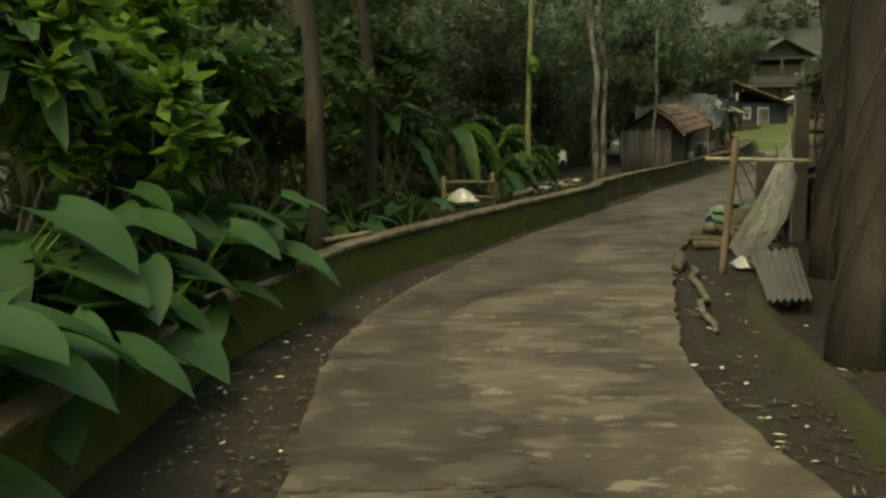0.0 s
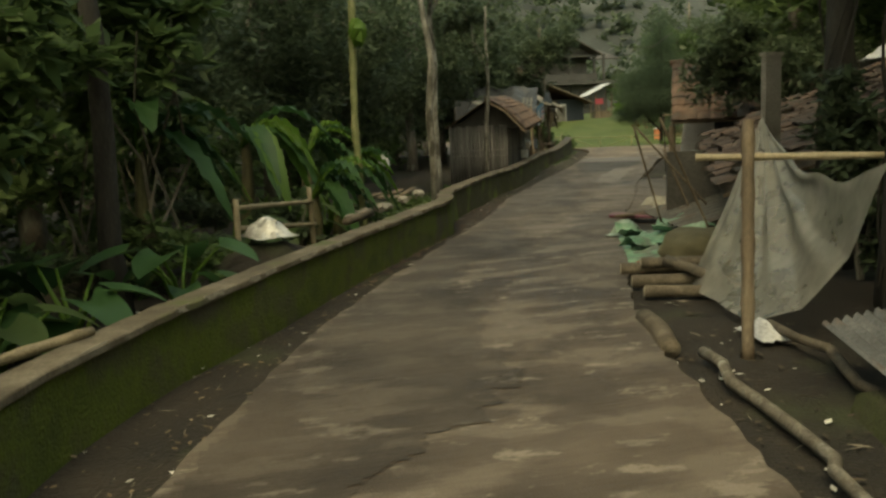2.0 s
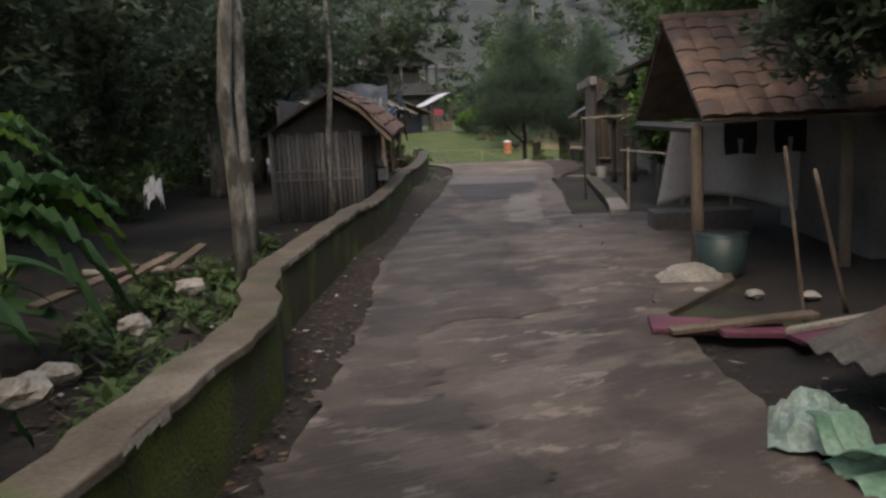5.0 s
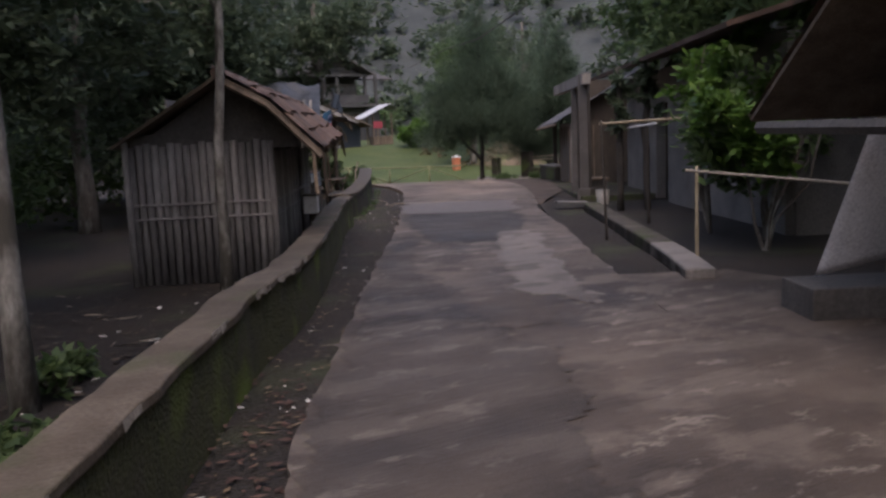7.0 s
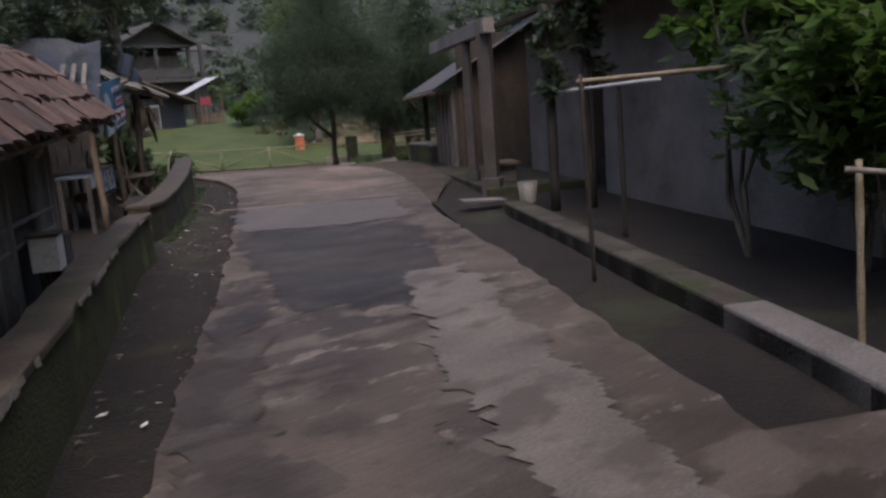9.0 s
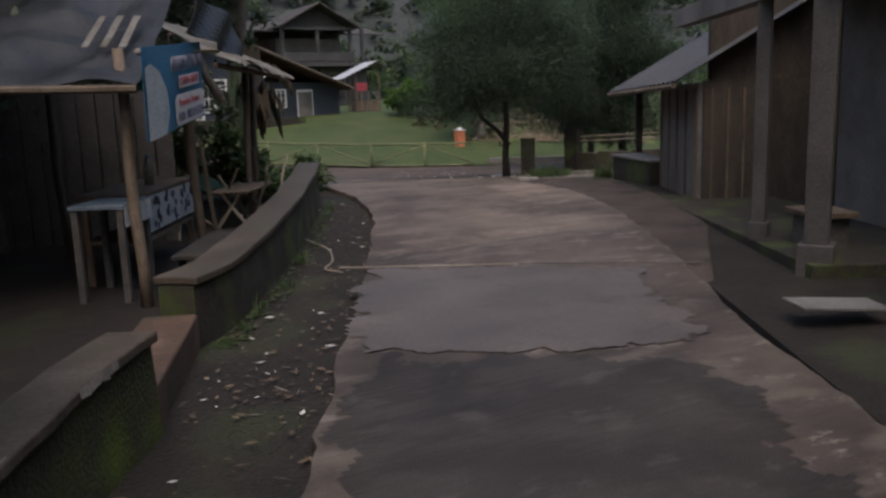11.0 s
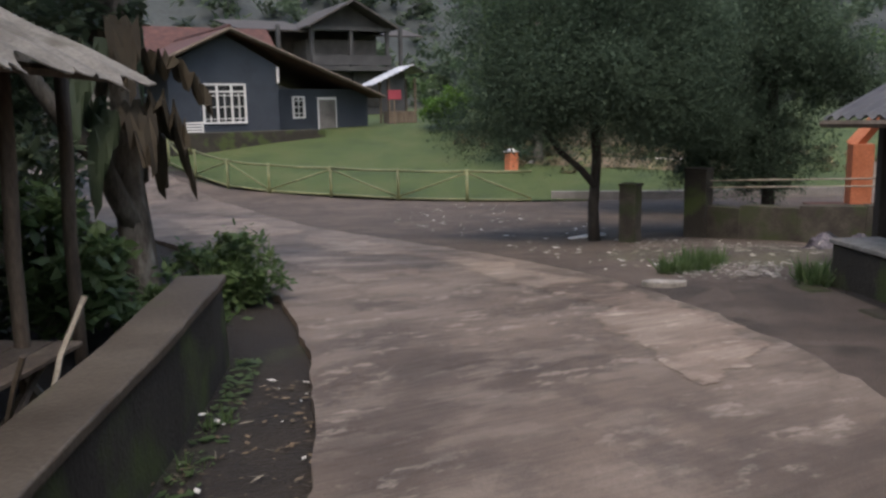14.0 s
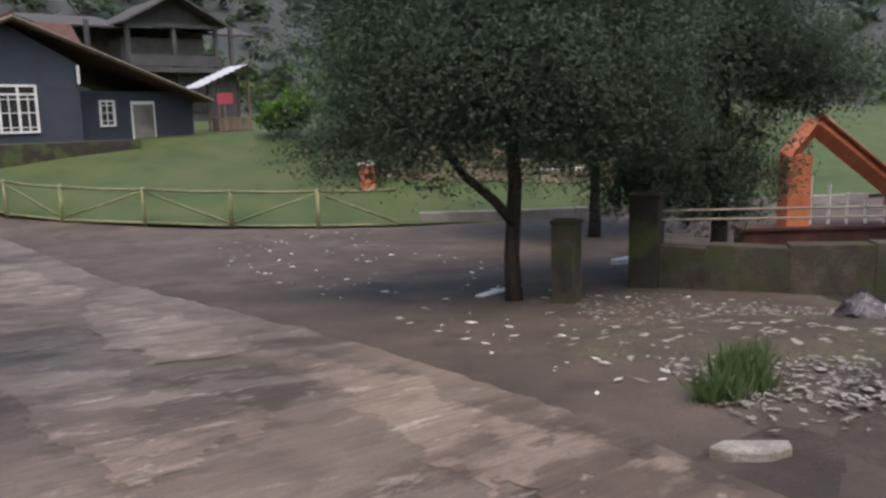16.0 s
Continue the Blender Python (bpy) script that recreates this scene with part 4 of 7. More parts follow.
trunk_tree((3.55, 19.05, 0), 0.075, 7.5, (-0.25, -1.0), 11, blobs(11, 9, (-0.6, 0.5, 6.2), (2.2, 2.2, 1.8)), bark=PALEBARK, n=3200)
trunk_tree((4.02, 20.7, 0), 0.07, 7.5, (0.1, 0.2), 12, blobs(12, 9, (0, 0.6, 5.8), (2.2, 2.2, 1.8)), bark=PALEBARK, n=3200)
trunk_tree((-1.3, 9.0, 0), 0.12, 7.0, (0.1, 0.5), 14, blobs(14, 8, (0, 0.5, 5.8), (2.2, 2.2, 1.7)), label="dark-barked tree behind the mossy wall", bark=DARKBARK, n=2600)
trunk_tree((-0.95, 12.1, 0), 0.11, 7.0, (-0.15, 0.3), 15, blobs(15, 8, (0, 0.6, 5.6), (2.2, 2.0, 1.7)), n=2600, bark=DARKBARK)
tr = tree("crooked slender tree in front of the hut", (5.93, 23.7, 0), 4.2, 0.06, blobs(16, 7, (-0.1, 0.1, 4.2), (1.2, 1.1, 0.7)), LEAF_DARK, 3200, 0.12, 16, (0.1, -0.1), 2, bark=PALEBARK)

leaves("low_foliage", leaf_mesh("low_foliage", [(-0.75, 0.0, 2.3, 0.55, 0.5, 0.42), (-1.5, -0.2, 2.2, 0.7, 0.6, 0.5), (-2.2, -0.4, 2.3, 0.7, 0.6, 0.6), (-0.9, -0.3, 2.9, 0.9, 0.7, 0.5)], 5200, 0.12, 1, 371), LEAF_DARK, tr)
bamboo([(1.66, 15.0, 0.0), (1.62, 15.05, 1.6), (1.75, 15.1, 4.6)], 0.045, "bamboo_pole", "tall upright bamboo pole behind the wall", "garden poles", BAMBOOG)
rock("hanging_bag", (1.72, 14.98, 2.62), 0.11, 4, LEAF_BRIGHT, "yellow-green bag tied high on a pole", "bag", squash=1.5)
bamboo([(0.1, 12.85, 0.86), (0.98, 14.55, 0.72)], 0.025, "rail", "low bamboo fence rail among the plants", "garden rails")
bamboo([(0.1, 12.85, 0.66), (1.0, 14.58, 0.44)], 0.025, "rail", "low bamboo fence rail among the plants", "garden rails")
bamboo([(0.95, 14.5, 0.0), (0.94, 14.48, 0.9)], 0.03, "fence_post", "short bamboo post of a garden fence", "garden rails")
bamboo([(0.08, 12.8, 0.0), (0.1, 12.82, 0.95)], 0.03, "fence_post", "short bamboo post of a garden fence", "garden rails")
bamboo([(2.2, 19.0, 0.35), (3.4, 19.5, 0.2)], 0.03, "bamboo_pole", "fallen bamboo pole beside the wall", "", PALEWOOD)


def crumple(name, at, size, seed, mat, label, cat, sag=0.95):
    def pt(u, v):
        x, y = (u - 0.5) * size[0], (v - 0.5) * size[1]
        z = size[2] * (1 - (2 * u - 1) ** 2 * sag - (2 * v - 1) ** 2 * sag) + 0.16 * size[2] * noise.noise(Vector((u * 5, v * 5, seed))) + 0.25 * size[2] * abs(noise.noise(Vector((u * 9, v * 9, seed + 4))))
        return (x + 0.05 * noise.noise(Vector((u * 4, v * 6, seed + 9))), y, max(0.005, z))
    ob = part(name, Geo().grid(pt, 18, 14), mat, thick=0.006)
    ob.matrix_basis = pose(*at, 0, 0, seed * 37)
    return tagged(ob, label, cat)


crumple("foil_sheet", (0.38, 12.86, 0.56), (0.58, 0.42, 0.17), 3, FOIL, "crumpled silver foil sheet on a heap", "foil sheet")
rock("compost_mound", (0.36, 12.86, 0.0), 0.5, 9, SOIL, "dark heap of garden rubbish behind the wall", "heap", squash=0.62)
for k, (x, y, r) in enumerate(((1.50, 13.85, 0.09), (1.72, 14.25, 0.1), (1.98, 14.75, 0.1), (2.1, 14.95, 0.08), (2.45, 15.65, 0.08), (2.85, 16.5, 0.09))):
    rock("stone", (x - 0.14, y + 0.06, 0.515), r, k + 20, STONE, "rough pale stone lying on the wall cap", "stone", "stones on the wall")
tagged(part("log", Geo().tube(bent((1.25, 13.55, 0.56), (1.62, 14.2, 0.57), 5, 0.03, 2), 0.05, 8), LOGMAT, smooth=True), "short log lying on the wall cap", "log")
bamboo([(-1.15, 8.75, 0.55), (-0.7, 9.4, 0.54)], 0.03, "bamboo_pole", "bamboo stick lying on the wall cap", "", BAMBOO)

# small white cloth on a far pole
crumple("white_cloth", (3.2, 22.4, 0.35), (0.2, 0.25, 0.55), 5, WHITECLOTH, "pale rag hung in the garden shade", "rag", 0.3)

# planks and litter by the wall ahead of the hut
for k in range(3):
    a = (1.9 + 0.45 * k, 17.3 + 0.8 * k)
    tagged(part("plank", Geo().box((a[0] + 0.3, a[1] + 0.4, 0.46 - 0.05 * k), (0.09, 1.5, 0.03), rz=-28 + 4 * k, ry=6), WOOD, bevel=0.004), "grey weathered plank leaning by the wall", "plank", "planks by the wall")

# ---- the food stall ----
B0, B1 = Vector((9.69, 30.31, 0)), Vector((10.48, 31.78, 0))
BD = (B1 - B0).normalized()
BN = Vector((BD.y, -BD.x, 0))


def text(body, size, origin, along_v, up_v, mat, parent, name="lettering", width=None):
    cu = bpy.data.curves.new(name, "FONT")
    cu.body, cu.size, cu.extrude = body, size, 0.0015
    tmp = bpy.data.objects.new("tmp_text", cu)
    scene.collection.objects.link(tmp)
    dg = bpy.context.evaluated_depsgraph_get()
    me = bpy.data.meshes.new_from_object(tmp.evaluated_get(dg))
    me.name = name
    scene.collection.objects.unlink(tmp)
    bpy.data.objects.remove(tmp)
    if width:
        xs_ = [v.co.x for v in me.vertices]
        k = width / max(1e-4, max(xs_) - min(xs_))
        for v in me.vertices:
            v.co.x *= k
    me.materials.clear()
    me.materials.append(mat)
    ob = new(name, me)
    ob.parent = parent
    n_ = along_v.cross(up_v).normalized()
    m = Matrix((along_v.normalized(), n_.cross(along_v).normalized(), n_)).transposed().to_4x4()
    m.translation = origin
    ob.matrix_basis = m
    return ob


def banner():
    th = thing("banner", "blue printed chicken-seller banner hung on the stall posts", "banner")
    L = (B1 - B0).length
    slope = (0.16) / L
    ax = (BD + Z * slope).normalized()
    up = (Z + BN * 0.02).normalized()
    o = B0 + Z * 1.265 + BN * 0.02

    def P(u, v, d=0.0):
        return o + ax * (u * L) + up * (v * 0.64) + BN * d
    part("sheet", Geo().grid(lambda u, v: P(u, v, 0.012 * math.sin(u * 7) * (1 - v)), 20, 4), BANNERBLUE, th, thick=0.004)

    def blob(pts, d, mat, lab):
        part("print", Geo().poly([P(u, v, d) for u, v in pts]), mat, th, lab)
    blob([(0.0, 0.0), (0.26, 0.0), (0.33, 0.25), (0.30, 0.5), (0.2, 0.72), (0.08, 0.82), (0.0, 0.78)], 0.018, BANNERPALE, "pale picture of poultry")
    rr = [(0.42 + 0.55 * u, 0.03 + 0.37 * v) for u, v in ((0.06, 0), (0.94, 0), (1, 0.15), (1, 0.85), (0.94, 1), (0.06, 1), (0, 0.85), (0, 0.15))]
    blob(rr, 0.019, WHITEINK, "white rounded panel")
    text("AYAM POTONG", 0.16, P(0.375, 0.685, 0.024), ax, up, WHITEINK, th, width=0.60 * L)
    text("AYAM POTONG", 0.155, P(0.38, 0.69, 0.029), ax, up, NAVY, th, width=0.59 * L)
    blob([(0.5, 0.47), (0.88, 0.47), (0.885, 0.62), (0.5, 0.62)], 0.02, WHITEINK, "white text panel")
    text("( TERIMA BERSIH )", 0.09, P(0.5, 0.505, 0.027), ax, up, REDINK, th, width=0.38 * L)
    text("Menerima Pesanan :", 0.08, P(0.47, 0.26, 0.027), ax, up, REDINK, th, width=0.40 * L)
    text("HUB : 085315515244", 0.1, P(0.445, 0.08, 0.027), ax, up, NAVY, th, width=0.5 * L)
    return th


banner()
bamboo([(9.72, 30.4, 1.88), (10.85, 32.4, 2.03)], 0.022, "bamboo_pole", "pale bamboo pole across the banner's top", "stall poles", PALEWOOD)
for (x, y), top, l in (((9.66, 30.62), 1.92, "grey wooden stall post by the wall"), ((10.5, 32.2), 2.0, "slim stall post beside the banner"), ((7.95, 29.55), 1.9, "grey wooden stall post by the step"), ((8.6, 31.4), 2.2, "dark stall post at the back"), ((9.4, 32.9), 2.2, "dark stall post at the back")):
    tagged(part("stall_post", Geo().tube(bent((x, y, 0.0), (x - 0.03, y + 0.02, top), 5, 0.008, 3), [0.045, 0.042, 0.042, 0.04, 0.04, 0.038], 8), WOOD, smooth=True), l, "post", "stall posts")
tagged(part("brace", Geo().tube([(10.74, 32.5, 0.0), (10.56, 32.26, 1.2)], 0.02, 6), WOOD), "thin leaning prop beside the stall post", "prop")

# stall roof of tarpaulin over poles
th = thing("stall_roof", "sagging dark tarpaulin roof over the food stall", "stall roof")
TARP_FN = plane4((9.68, 30.35, 1.66), (7.2, 31.35, 1.7), (8.2, 33.3, 2.7), (10.45, 32.15, 2.6))
part("tarpaulin", Geo().grid(lambda u, v: TARP_FN(u, v) + Z * (0.04 * math.sin(u * 16 + v * 3) - 0.08 * math.sin(math.pi * v) + 0.05 * noise.noise(Vector((u * 8, v * 8, 2)))), 34, 16), TARP, th, thick=0.01)
part("eave_pole", Geo().tube([(9.68, 30.35, 1.63), (7.2, 31.35, 1.68)], 0.03, 7), WOOD, th)
part("flap", Geo().grid(lambda u, v: Vector((10.3, 31.2, 2.45)).lerp(Vector((11.15, 32.75, 2.35)), u) + Z * (-0.36 * v) + BN * (0.05 * math.sin(u * 11 + v * 4)), 16, 8), TARP, th, "hanging dark cloth flap", thick=0.006)
for k in range(3):
    part("print", Geo().grid(lambda u, v: TARP_FN(0.06 + 0.05 * k + 0.02 * u, 0.25 + 0.3 * v) + Z * 0.05, 2, 8), ASBESTOS, th, "worn pale printed bars", thick=0.004)
aw = thing("awning", "faded beige canvas awning with a scalloped edge", "awning")
part("canvas", Geo().grid(lambda u, v: Vector((7.9, 29.3, 1.86)).lerp(Vector((8.75, 29.75, 1.82)), u) + Vector((-0.5, 0.9, 0.3)) * v, 10, 4), ASBESTOS, aw, thick=0.008)
part("valance", Geo().grid(lambda u, v: Vector((7.9, 29.3, 1.86)).lerp(Vector((8.75, 29.75, 1.82)), u) - Z * v * (0.16 + 0.03 * math.sin(u * 25)), 30, 3), BANNERPALE, aw, "pale scalloped valance", thick=0.006)

# counter with a patterned front, table and bench inside
c0 = Vector((9.85, 31.35, 0))
ctr = thing("counter", "stall counter with a flower-patterned glass front", "counter", at=tuple(c0), rz=math.degrees(math.atan2(BD.y, BD.x)))
part("top", Geo().box((0.75, 0.28, 0.80), (1.6, 0.55, 0.04)), WOOD, ctr, bevel=0.006)
for k in range(3):
    pn = part("panel", Geo().box((0.24 + 0.51 * k, 0.02, 0.63), (0.49, 0.02, 0.3)), BANNERPALE, ctr)
    q = random.Random(k)
    for i in range(16):
        a, b, s = q.uniform(-0.2, 0.2), q.uniform(-0.12, 0.12), q.uniform(0.02, 0.045)
        part("flower", Geo().poly([(0.24 + 0.51 * k + a + s * math.cos(t) * (1 + 0.3 * math.sin(3 * t)), 0.005, 0.63 + b + s * math.sin(t)) for t in [i2 * math.pi / 4 for i2 in range(8)]]), BLUEWALL, pn)
for x in (0.02, 1.5):
    for y in (0.05, 0.5):
        part("leg", Geo().box((x, y, 0.39), (0.05, 0.05, 0.78)), WOOD, ctr)
part("shelf", Geo().box((0.75, 0.28, 0.42), (1.5, 0.5, 0.03)), WOOD, ctr)
tb = thing("table", "small stall table with a pale blue cloth edge", "table", at=(9.55, 31.15, 0), rz=60)
part("tabletop", Geo().box((0, 0, 0.78), (0.6, 0.42, 0.035)), surface("blue_cloth", [(0.12, 0.17, 0.22), (0.18, 0.24, 0.3), (0.25, 0.31, 0.36)], 4, 0.6, 0.2, 40), tb, bevel=0.006)
part("cloth_edge", Geo().grid(lambda u, v: (-0.31 + 0.62 * u, -0.22 - 0.01 * math.sin(u * 30), 0.79 - 0.16 * v), 20, 2), BANNERPALE, tb, thick=0.004)
for x in (-0.26, 0.26):
    for y in (-0.17, 0.17):
        part("leg", Geo().box((x, y, 0.39), (0.05, 0.05, 0.78)), DARK, tb)
bt = thing("bottle", "pale plastic bottle standing on the counter", "bottle", at=(10.05, 32.15, 0.82))
part("body", Geo().tube([(0, 0, 0), (0, 0, 0.16), (0, 0, 0.2), (0, 0, 0.24)], [0.045, 0.045, 0.03, 0.018], 10), GREY_PLASTIC, bt, smooth=True)
part("cap", Geo().tube([(0, 0, 0.24), (0, 0, 0.27)], 0.02, 8), BANNERBLUE, bt)
for k, (x, y, rz) in enumerate(((8.2, 30.9, 58), (10.3, 31.25, 61))):
    bn = thing("bench", "low grey wooden plank bench under the stall", "bench", "stall benches", at=(x, y, 0), rz=rz)
    part("seat", Geo().box((0, 0, 0.36), (1.3, 0.24, 0.035)), DARKBARK, bn, bevel=0.005)
    for s in (-0.5, 0.5):
        for t in (-0.08, 0.08):
            part("leg", Geo().box((s, t, 0.175), (0.045, 0.045, 0.35)), DARKBARK, bn)
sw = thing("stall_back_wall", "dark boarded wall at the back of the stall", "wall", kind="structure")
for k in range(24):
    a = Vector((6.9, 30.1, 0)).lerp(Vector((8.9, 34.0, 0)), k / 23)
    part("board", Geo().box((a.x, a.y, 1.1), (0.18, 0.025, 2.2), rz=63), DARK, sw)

# second stall roof of cement sheets with posts and a rustic bench
ar = thing("lean_to_roof", "broken corrugated cement sheet roof over a bench", "lean-to roof")
for k in range(3):
    a = Vector((11.17, 33.0, 1.97)).lerp(Vector((12.56, 35.02, 1.92)), k / 3)
    b = Vector((11.17, 33.0, 1.97)).lerp(Vector((12.56, 35.02, 1.92)), (k + 1.08) / 3)
    up = Vector((-1.25, 0.75, 0.72))
    sh = Geo()
    flat = plane4(a, b, b + up, a + up)
    corrugated(sh, lambda u, v: flat(u, v) + up * (0.10 * noise.noise(Vector((u * 7, k * 5, 1))) + 0.02 * noise.noise(Vector((u * 15, k * 5, 2)))) * (1 - v) ** 3 + Z * (0.05 * noise.noise(Vector((u * 3 + k * 4, v * 3, 6))) - 0.03 * k), 5, 0.014, 10)
    part("sheet", sh, ASBESTOS, ar, thick=0.008)
part("purlin", Geo().tube([(11.02, 33.15, 1.94), (12.41, 35.12, 1.89)], 0.03, 6), WOOD, ar)
for x, y, h in ((10.45, 33.9, 2.5), (11.8, 34.75, 2.0), (11.2, 35.4, 2.35), (12.1, 35.4, 2.0)):
    part("post", Geo().tube(bent((x, y, 0), (x + 0.03, y, h), 4, 0.01, 7), 0.04, 7), WOOD, ar, smooth=True)
rb = thing("rustic_table", "rough bench of old boards on crossed sticks", "bench", at=(11.55, 34.3, 0), rz=58)
for k in range(3):
    part("board", Geo().box((0, -0.16 + 0.16 * k, 0.52), (1.25, 0.14, 0.025), rx=2), WOOD, rb, bevel=0.004)
for s in (-0.5, 0.5):
    part("leg", Geo().tube([(s, -0.25, 0.0), (s, 0.12, 0.51)], 0.022, 6), PALEWOOD, rb)
    part("leg", Geo().tube([(s, 0.25, 0.0), (s, -0.12, 0.51)], 0.022, 6), PALEWOOD, rb)
part("stretcher", Geo().tube([(-0.6, -0.3, 0.02), (0.5, -0.1, 0.5)], 0.02, 6), WOOD, rb)

# old tree with hanging dry leaves at the bend
old = tree("grey-trunked tree with withered hanging leaves", (12.75, 37.6, 0), 5.2, 0.16, blobs(31, 9, (-0.8, -0.2, 3.5), (1.6, 1.3, 1.2)) + blobs(32, 9, (0.2, 0.3, 4.6), (1.5, 1.5, 1.6)), LEAF_DARK, 13000, 0.14, 31, (-0.1, 0.1), 6)
part("limb", Geo().tube(bent((0, 0, 0.7), (-1.0, -0.5, 2.6), 6, 0.03, 8), [0.10, 0.09, 0.085, 0.08, 0.07, 0.06, 0.04], 8), BARK, old, smooth=True)
th = thing("dry_banana_leaf", "withered brown banana leaves hanging in shreds", "dry leaves", at=(12.7, 37.3, 0))
q = random.Random(5)
for k in range(12):
    a = q.uniform(0, 6.28)
    part("leaf", broad_leaf(Geo(), (math.cos(a) * 0.15, math.sin(a) * 0.15, q.uniform(1.5, 2.4)), a, q.uniform(0.3, 0.55), 0.26, 0.1, q.uniform(0.4, 0.8), 0, 4, 10, 3.0), DRYLEAF if k % 3 else LEAF_DARK, th)

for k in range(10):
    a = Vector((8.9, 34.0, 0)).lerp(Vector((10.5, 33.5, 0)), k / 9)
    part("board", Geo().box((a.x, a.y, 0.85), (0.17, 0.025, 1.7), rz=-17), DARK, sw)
for k, (x, y, h) in enumerate(((9.3, 35.2, 0.8), (10.2, 36.0, 0.75), (11.0, 37.2, 0.7), (11.6, 38.8, 0.9), (10.6, 34.6, 0.5))):
    shrub("dark leafy shrub behind the stalls", (x, y, 0), (0.8, 0.8, h), 330 + k, 2600, 0.13, LEAF_DARK if k % 2 else LEAF_MID, group="shrubs behind the stalls")

crumple("green_net", (11.1, 34.9, 0.5), (0.8, 0.5, 0.16), 14, surface("dark_green_net", [(0.012, 0.045, 0.032), (0.02, 0.07, 0.05), (0.03, 0.09, 0.065)], 6, 0.7, 0.4, 60), "dark green netting heaped on the rough bench", "net")
q = random.Random(21)
for k in range(14):
    x, y = q.uniform(10.5, 11.9), q.uniform(33.2, 35.2)
    tagged(part("stick", Geo().tube(bent((x, y, 0.02), (x + q.uniform(-0.5, 0.5), y + q.uniform(-0.5, 0.5), q.uniform(0.3, 1.1)), 4, 0.04, k), 0.014, 5), WOOD if k % 2 else PALEWOOD), "thin dry stick leaning under the lean-to", "stick", "sticks under the lean-to")
for k, (x, y, h) in enumerate(((10.9, 36.3, 0.8), (11.7, 36.7, 0.75), (12.1, 36.1, 0.6), (10.3, 35.2, 0.7))):
    shrub("dark leafy shrub behind the stalls", (x, y, 0), (0.65, 0.65, h), 345 + k, 2200, 0.13, LEAF_DARK if k % 2 else LEAF_MID, group="shrubs behind the stalls", z0=0.1)
# ---- things on the house side ----
# mossy bank and big trees at the start
BANK = resample([(2.3, 2.0), (2.3, 3.9), (2.5, 5.4), (2.62, 6.7), (3.1, 8.0)], 30)
g = Geo()
bo = offset(BANK, -0.35)
for i in range(31):
    (x, y), (x2, y2) = BANK[i], bo[i]
    h = 0.15 + 0.04 * wob(x, y, 2.0)
    g.v += [(x, y, -0.02), (x + 0.06, y, h * 0.8), ((x + x2) / 2, (y + y2) / 2, h), (x2, y2, -0.02)]
for i in range(30):
    for k in range(3):
        a = i * 4 + k
        g.f.append((a, a + 1, a + 5, a + 4))
tagged(part("bank", g, BANKMOSS, smooth=True), "mossy low earth bank along the lane", "bank", kind="structure")


def vine_tree(at, r, h, seed, lab):
    th = tree(lab, at, h, r, blobs(seed, 9, (0.2, 0.2, h * 0.85), (2.6, 2.6, 1.6)), LEAF_DARK, 4000, 0.16, seed, (0.1, 0.1), 6, "dark trees beside the lane", bark=DARKBARK)
    q = random.Random(seed)
    for k in range(4):
        a = q.uniform(0, 6.28)
        part("vine", Geo().tube([(math.cos(a + z * 0.5) * r * 1.08, math.sin(a + z * 0.5) * r * 1.08, z * 0.3) for z in range(12)], 0.012, 5), DARKBARK, th)
    return th


vine_tree((3.05, 5.6, 0), 0.2, 6.5, 41, "dark mossy tree trunk wrapped in vines")
vine_tree((4.3, 8.8, 0), 0.19, 6.5, 42, "dark mossy tree trunk wrapped in vines")
vine_tree((5.65, 11.25, 0), 0.16, 6.5, 43, "dark mossy tree trunk wrapped in vines")
vine_tree((5.0, 9.7, 0), 0.17, 6.5, 44, "dark mossy tree trunk wrapped in vines")

# plastic sheet on bamboo posts
bamboo([(3.2, 9.0, 0.0), (3.46, 9.4, 1.5)], 0.04, "bamboo_post", "upright bamboo post carrying a cross pole", "sheet frame", WOOD)
bamboo([(3.17, 9.56, 1.27), (4.1, 8.92, 1.25)], 0.024, "bamboo_pole", "pale bamboo cross pole tied to a post", "sheet frame", BAMBOO)


SA = Vector((4.78, 11.15, 1.5))
SEDGE = [Vector(p) for p in ((4.2, 11.3, 0.1), (3.84, 10.75, 0.07), (3.7, 10.2, 0.1), (3.62, 9.6, 0.07), (3.74, 9.2, 0.24), (3.84, 8.9, 0.62), (3.92, 8.66, 1.24))]


def sheet_pt(u, v):
    """Folds run out from the tied corner; the free edge sags between its ties."""
    k = min(5, int(u * 6))
    e = SEDGE[k].lerp(SEDGE[k + 1], u * 6 - k)
    p = SA.lerp(e, v)
    w = 4 * v * (1 - v)
    fold = 0.045 * math.sin(u * 34 + 1.5 * noise.noise(Vector((u * 6, v * 2, 1)))) * min(1, v * 3) * (1 - 0.75 * v) + 0.05 * noise.noise(Vector((u * 7, v * 5, 4))) * v
    sag = -0.30 * w * u ** 2 - 0.05 * w * (1 - u) + 0.03 * math.sin(v * 19 - 3 * u) * u * w
    return p + Vector((-0.9, -0.35, 0)) * (fold - 0.10 * w * u * (1 - u) * 2) + Z * sag


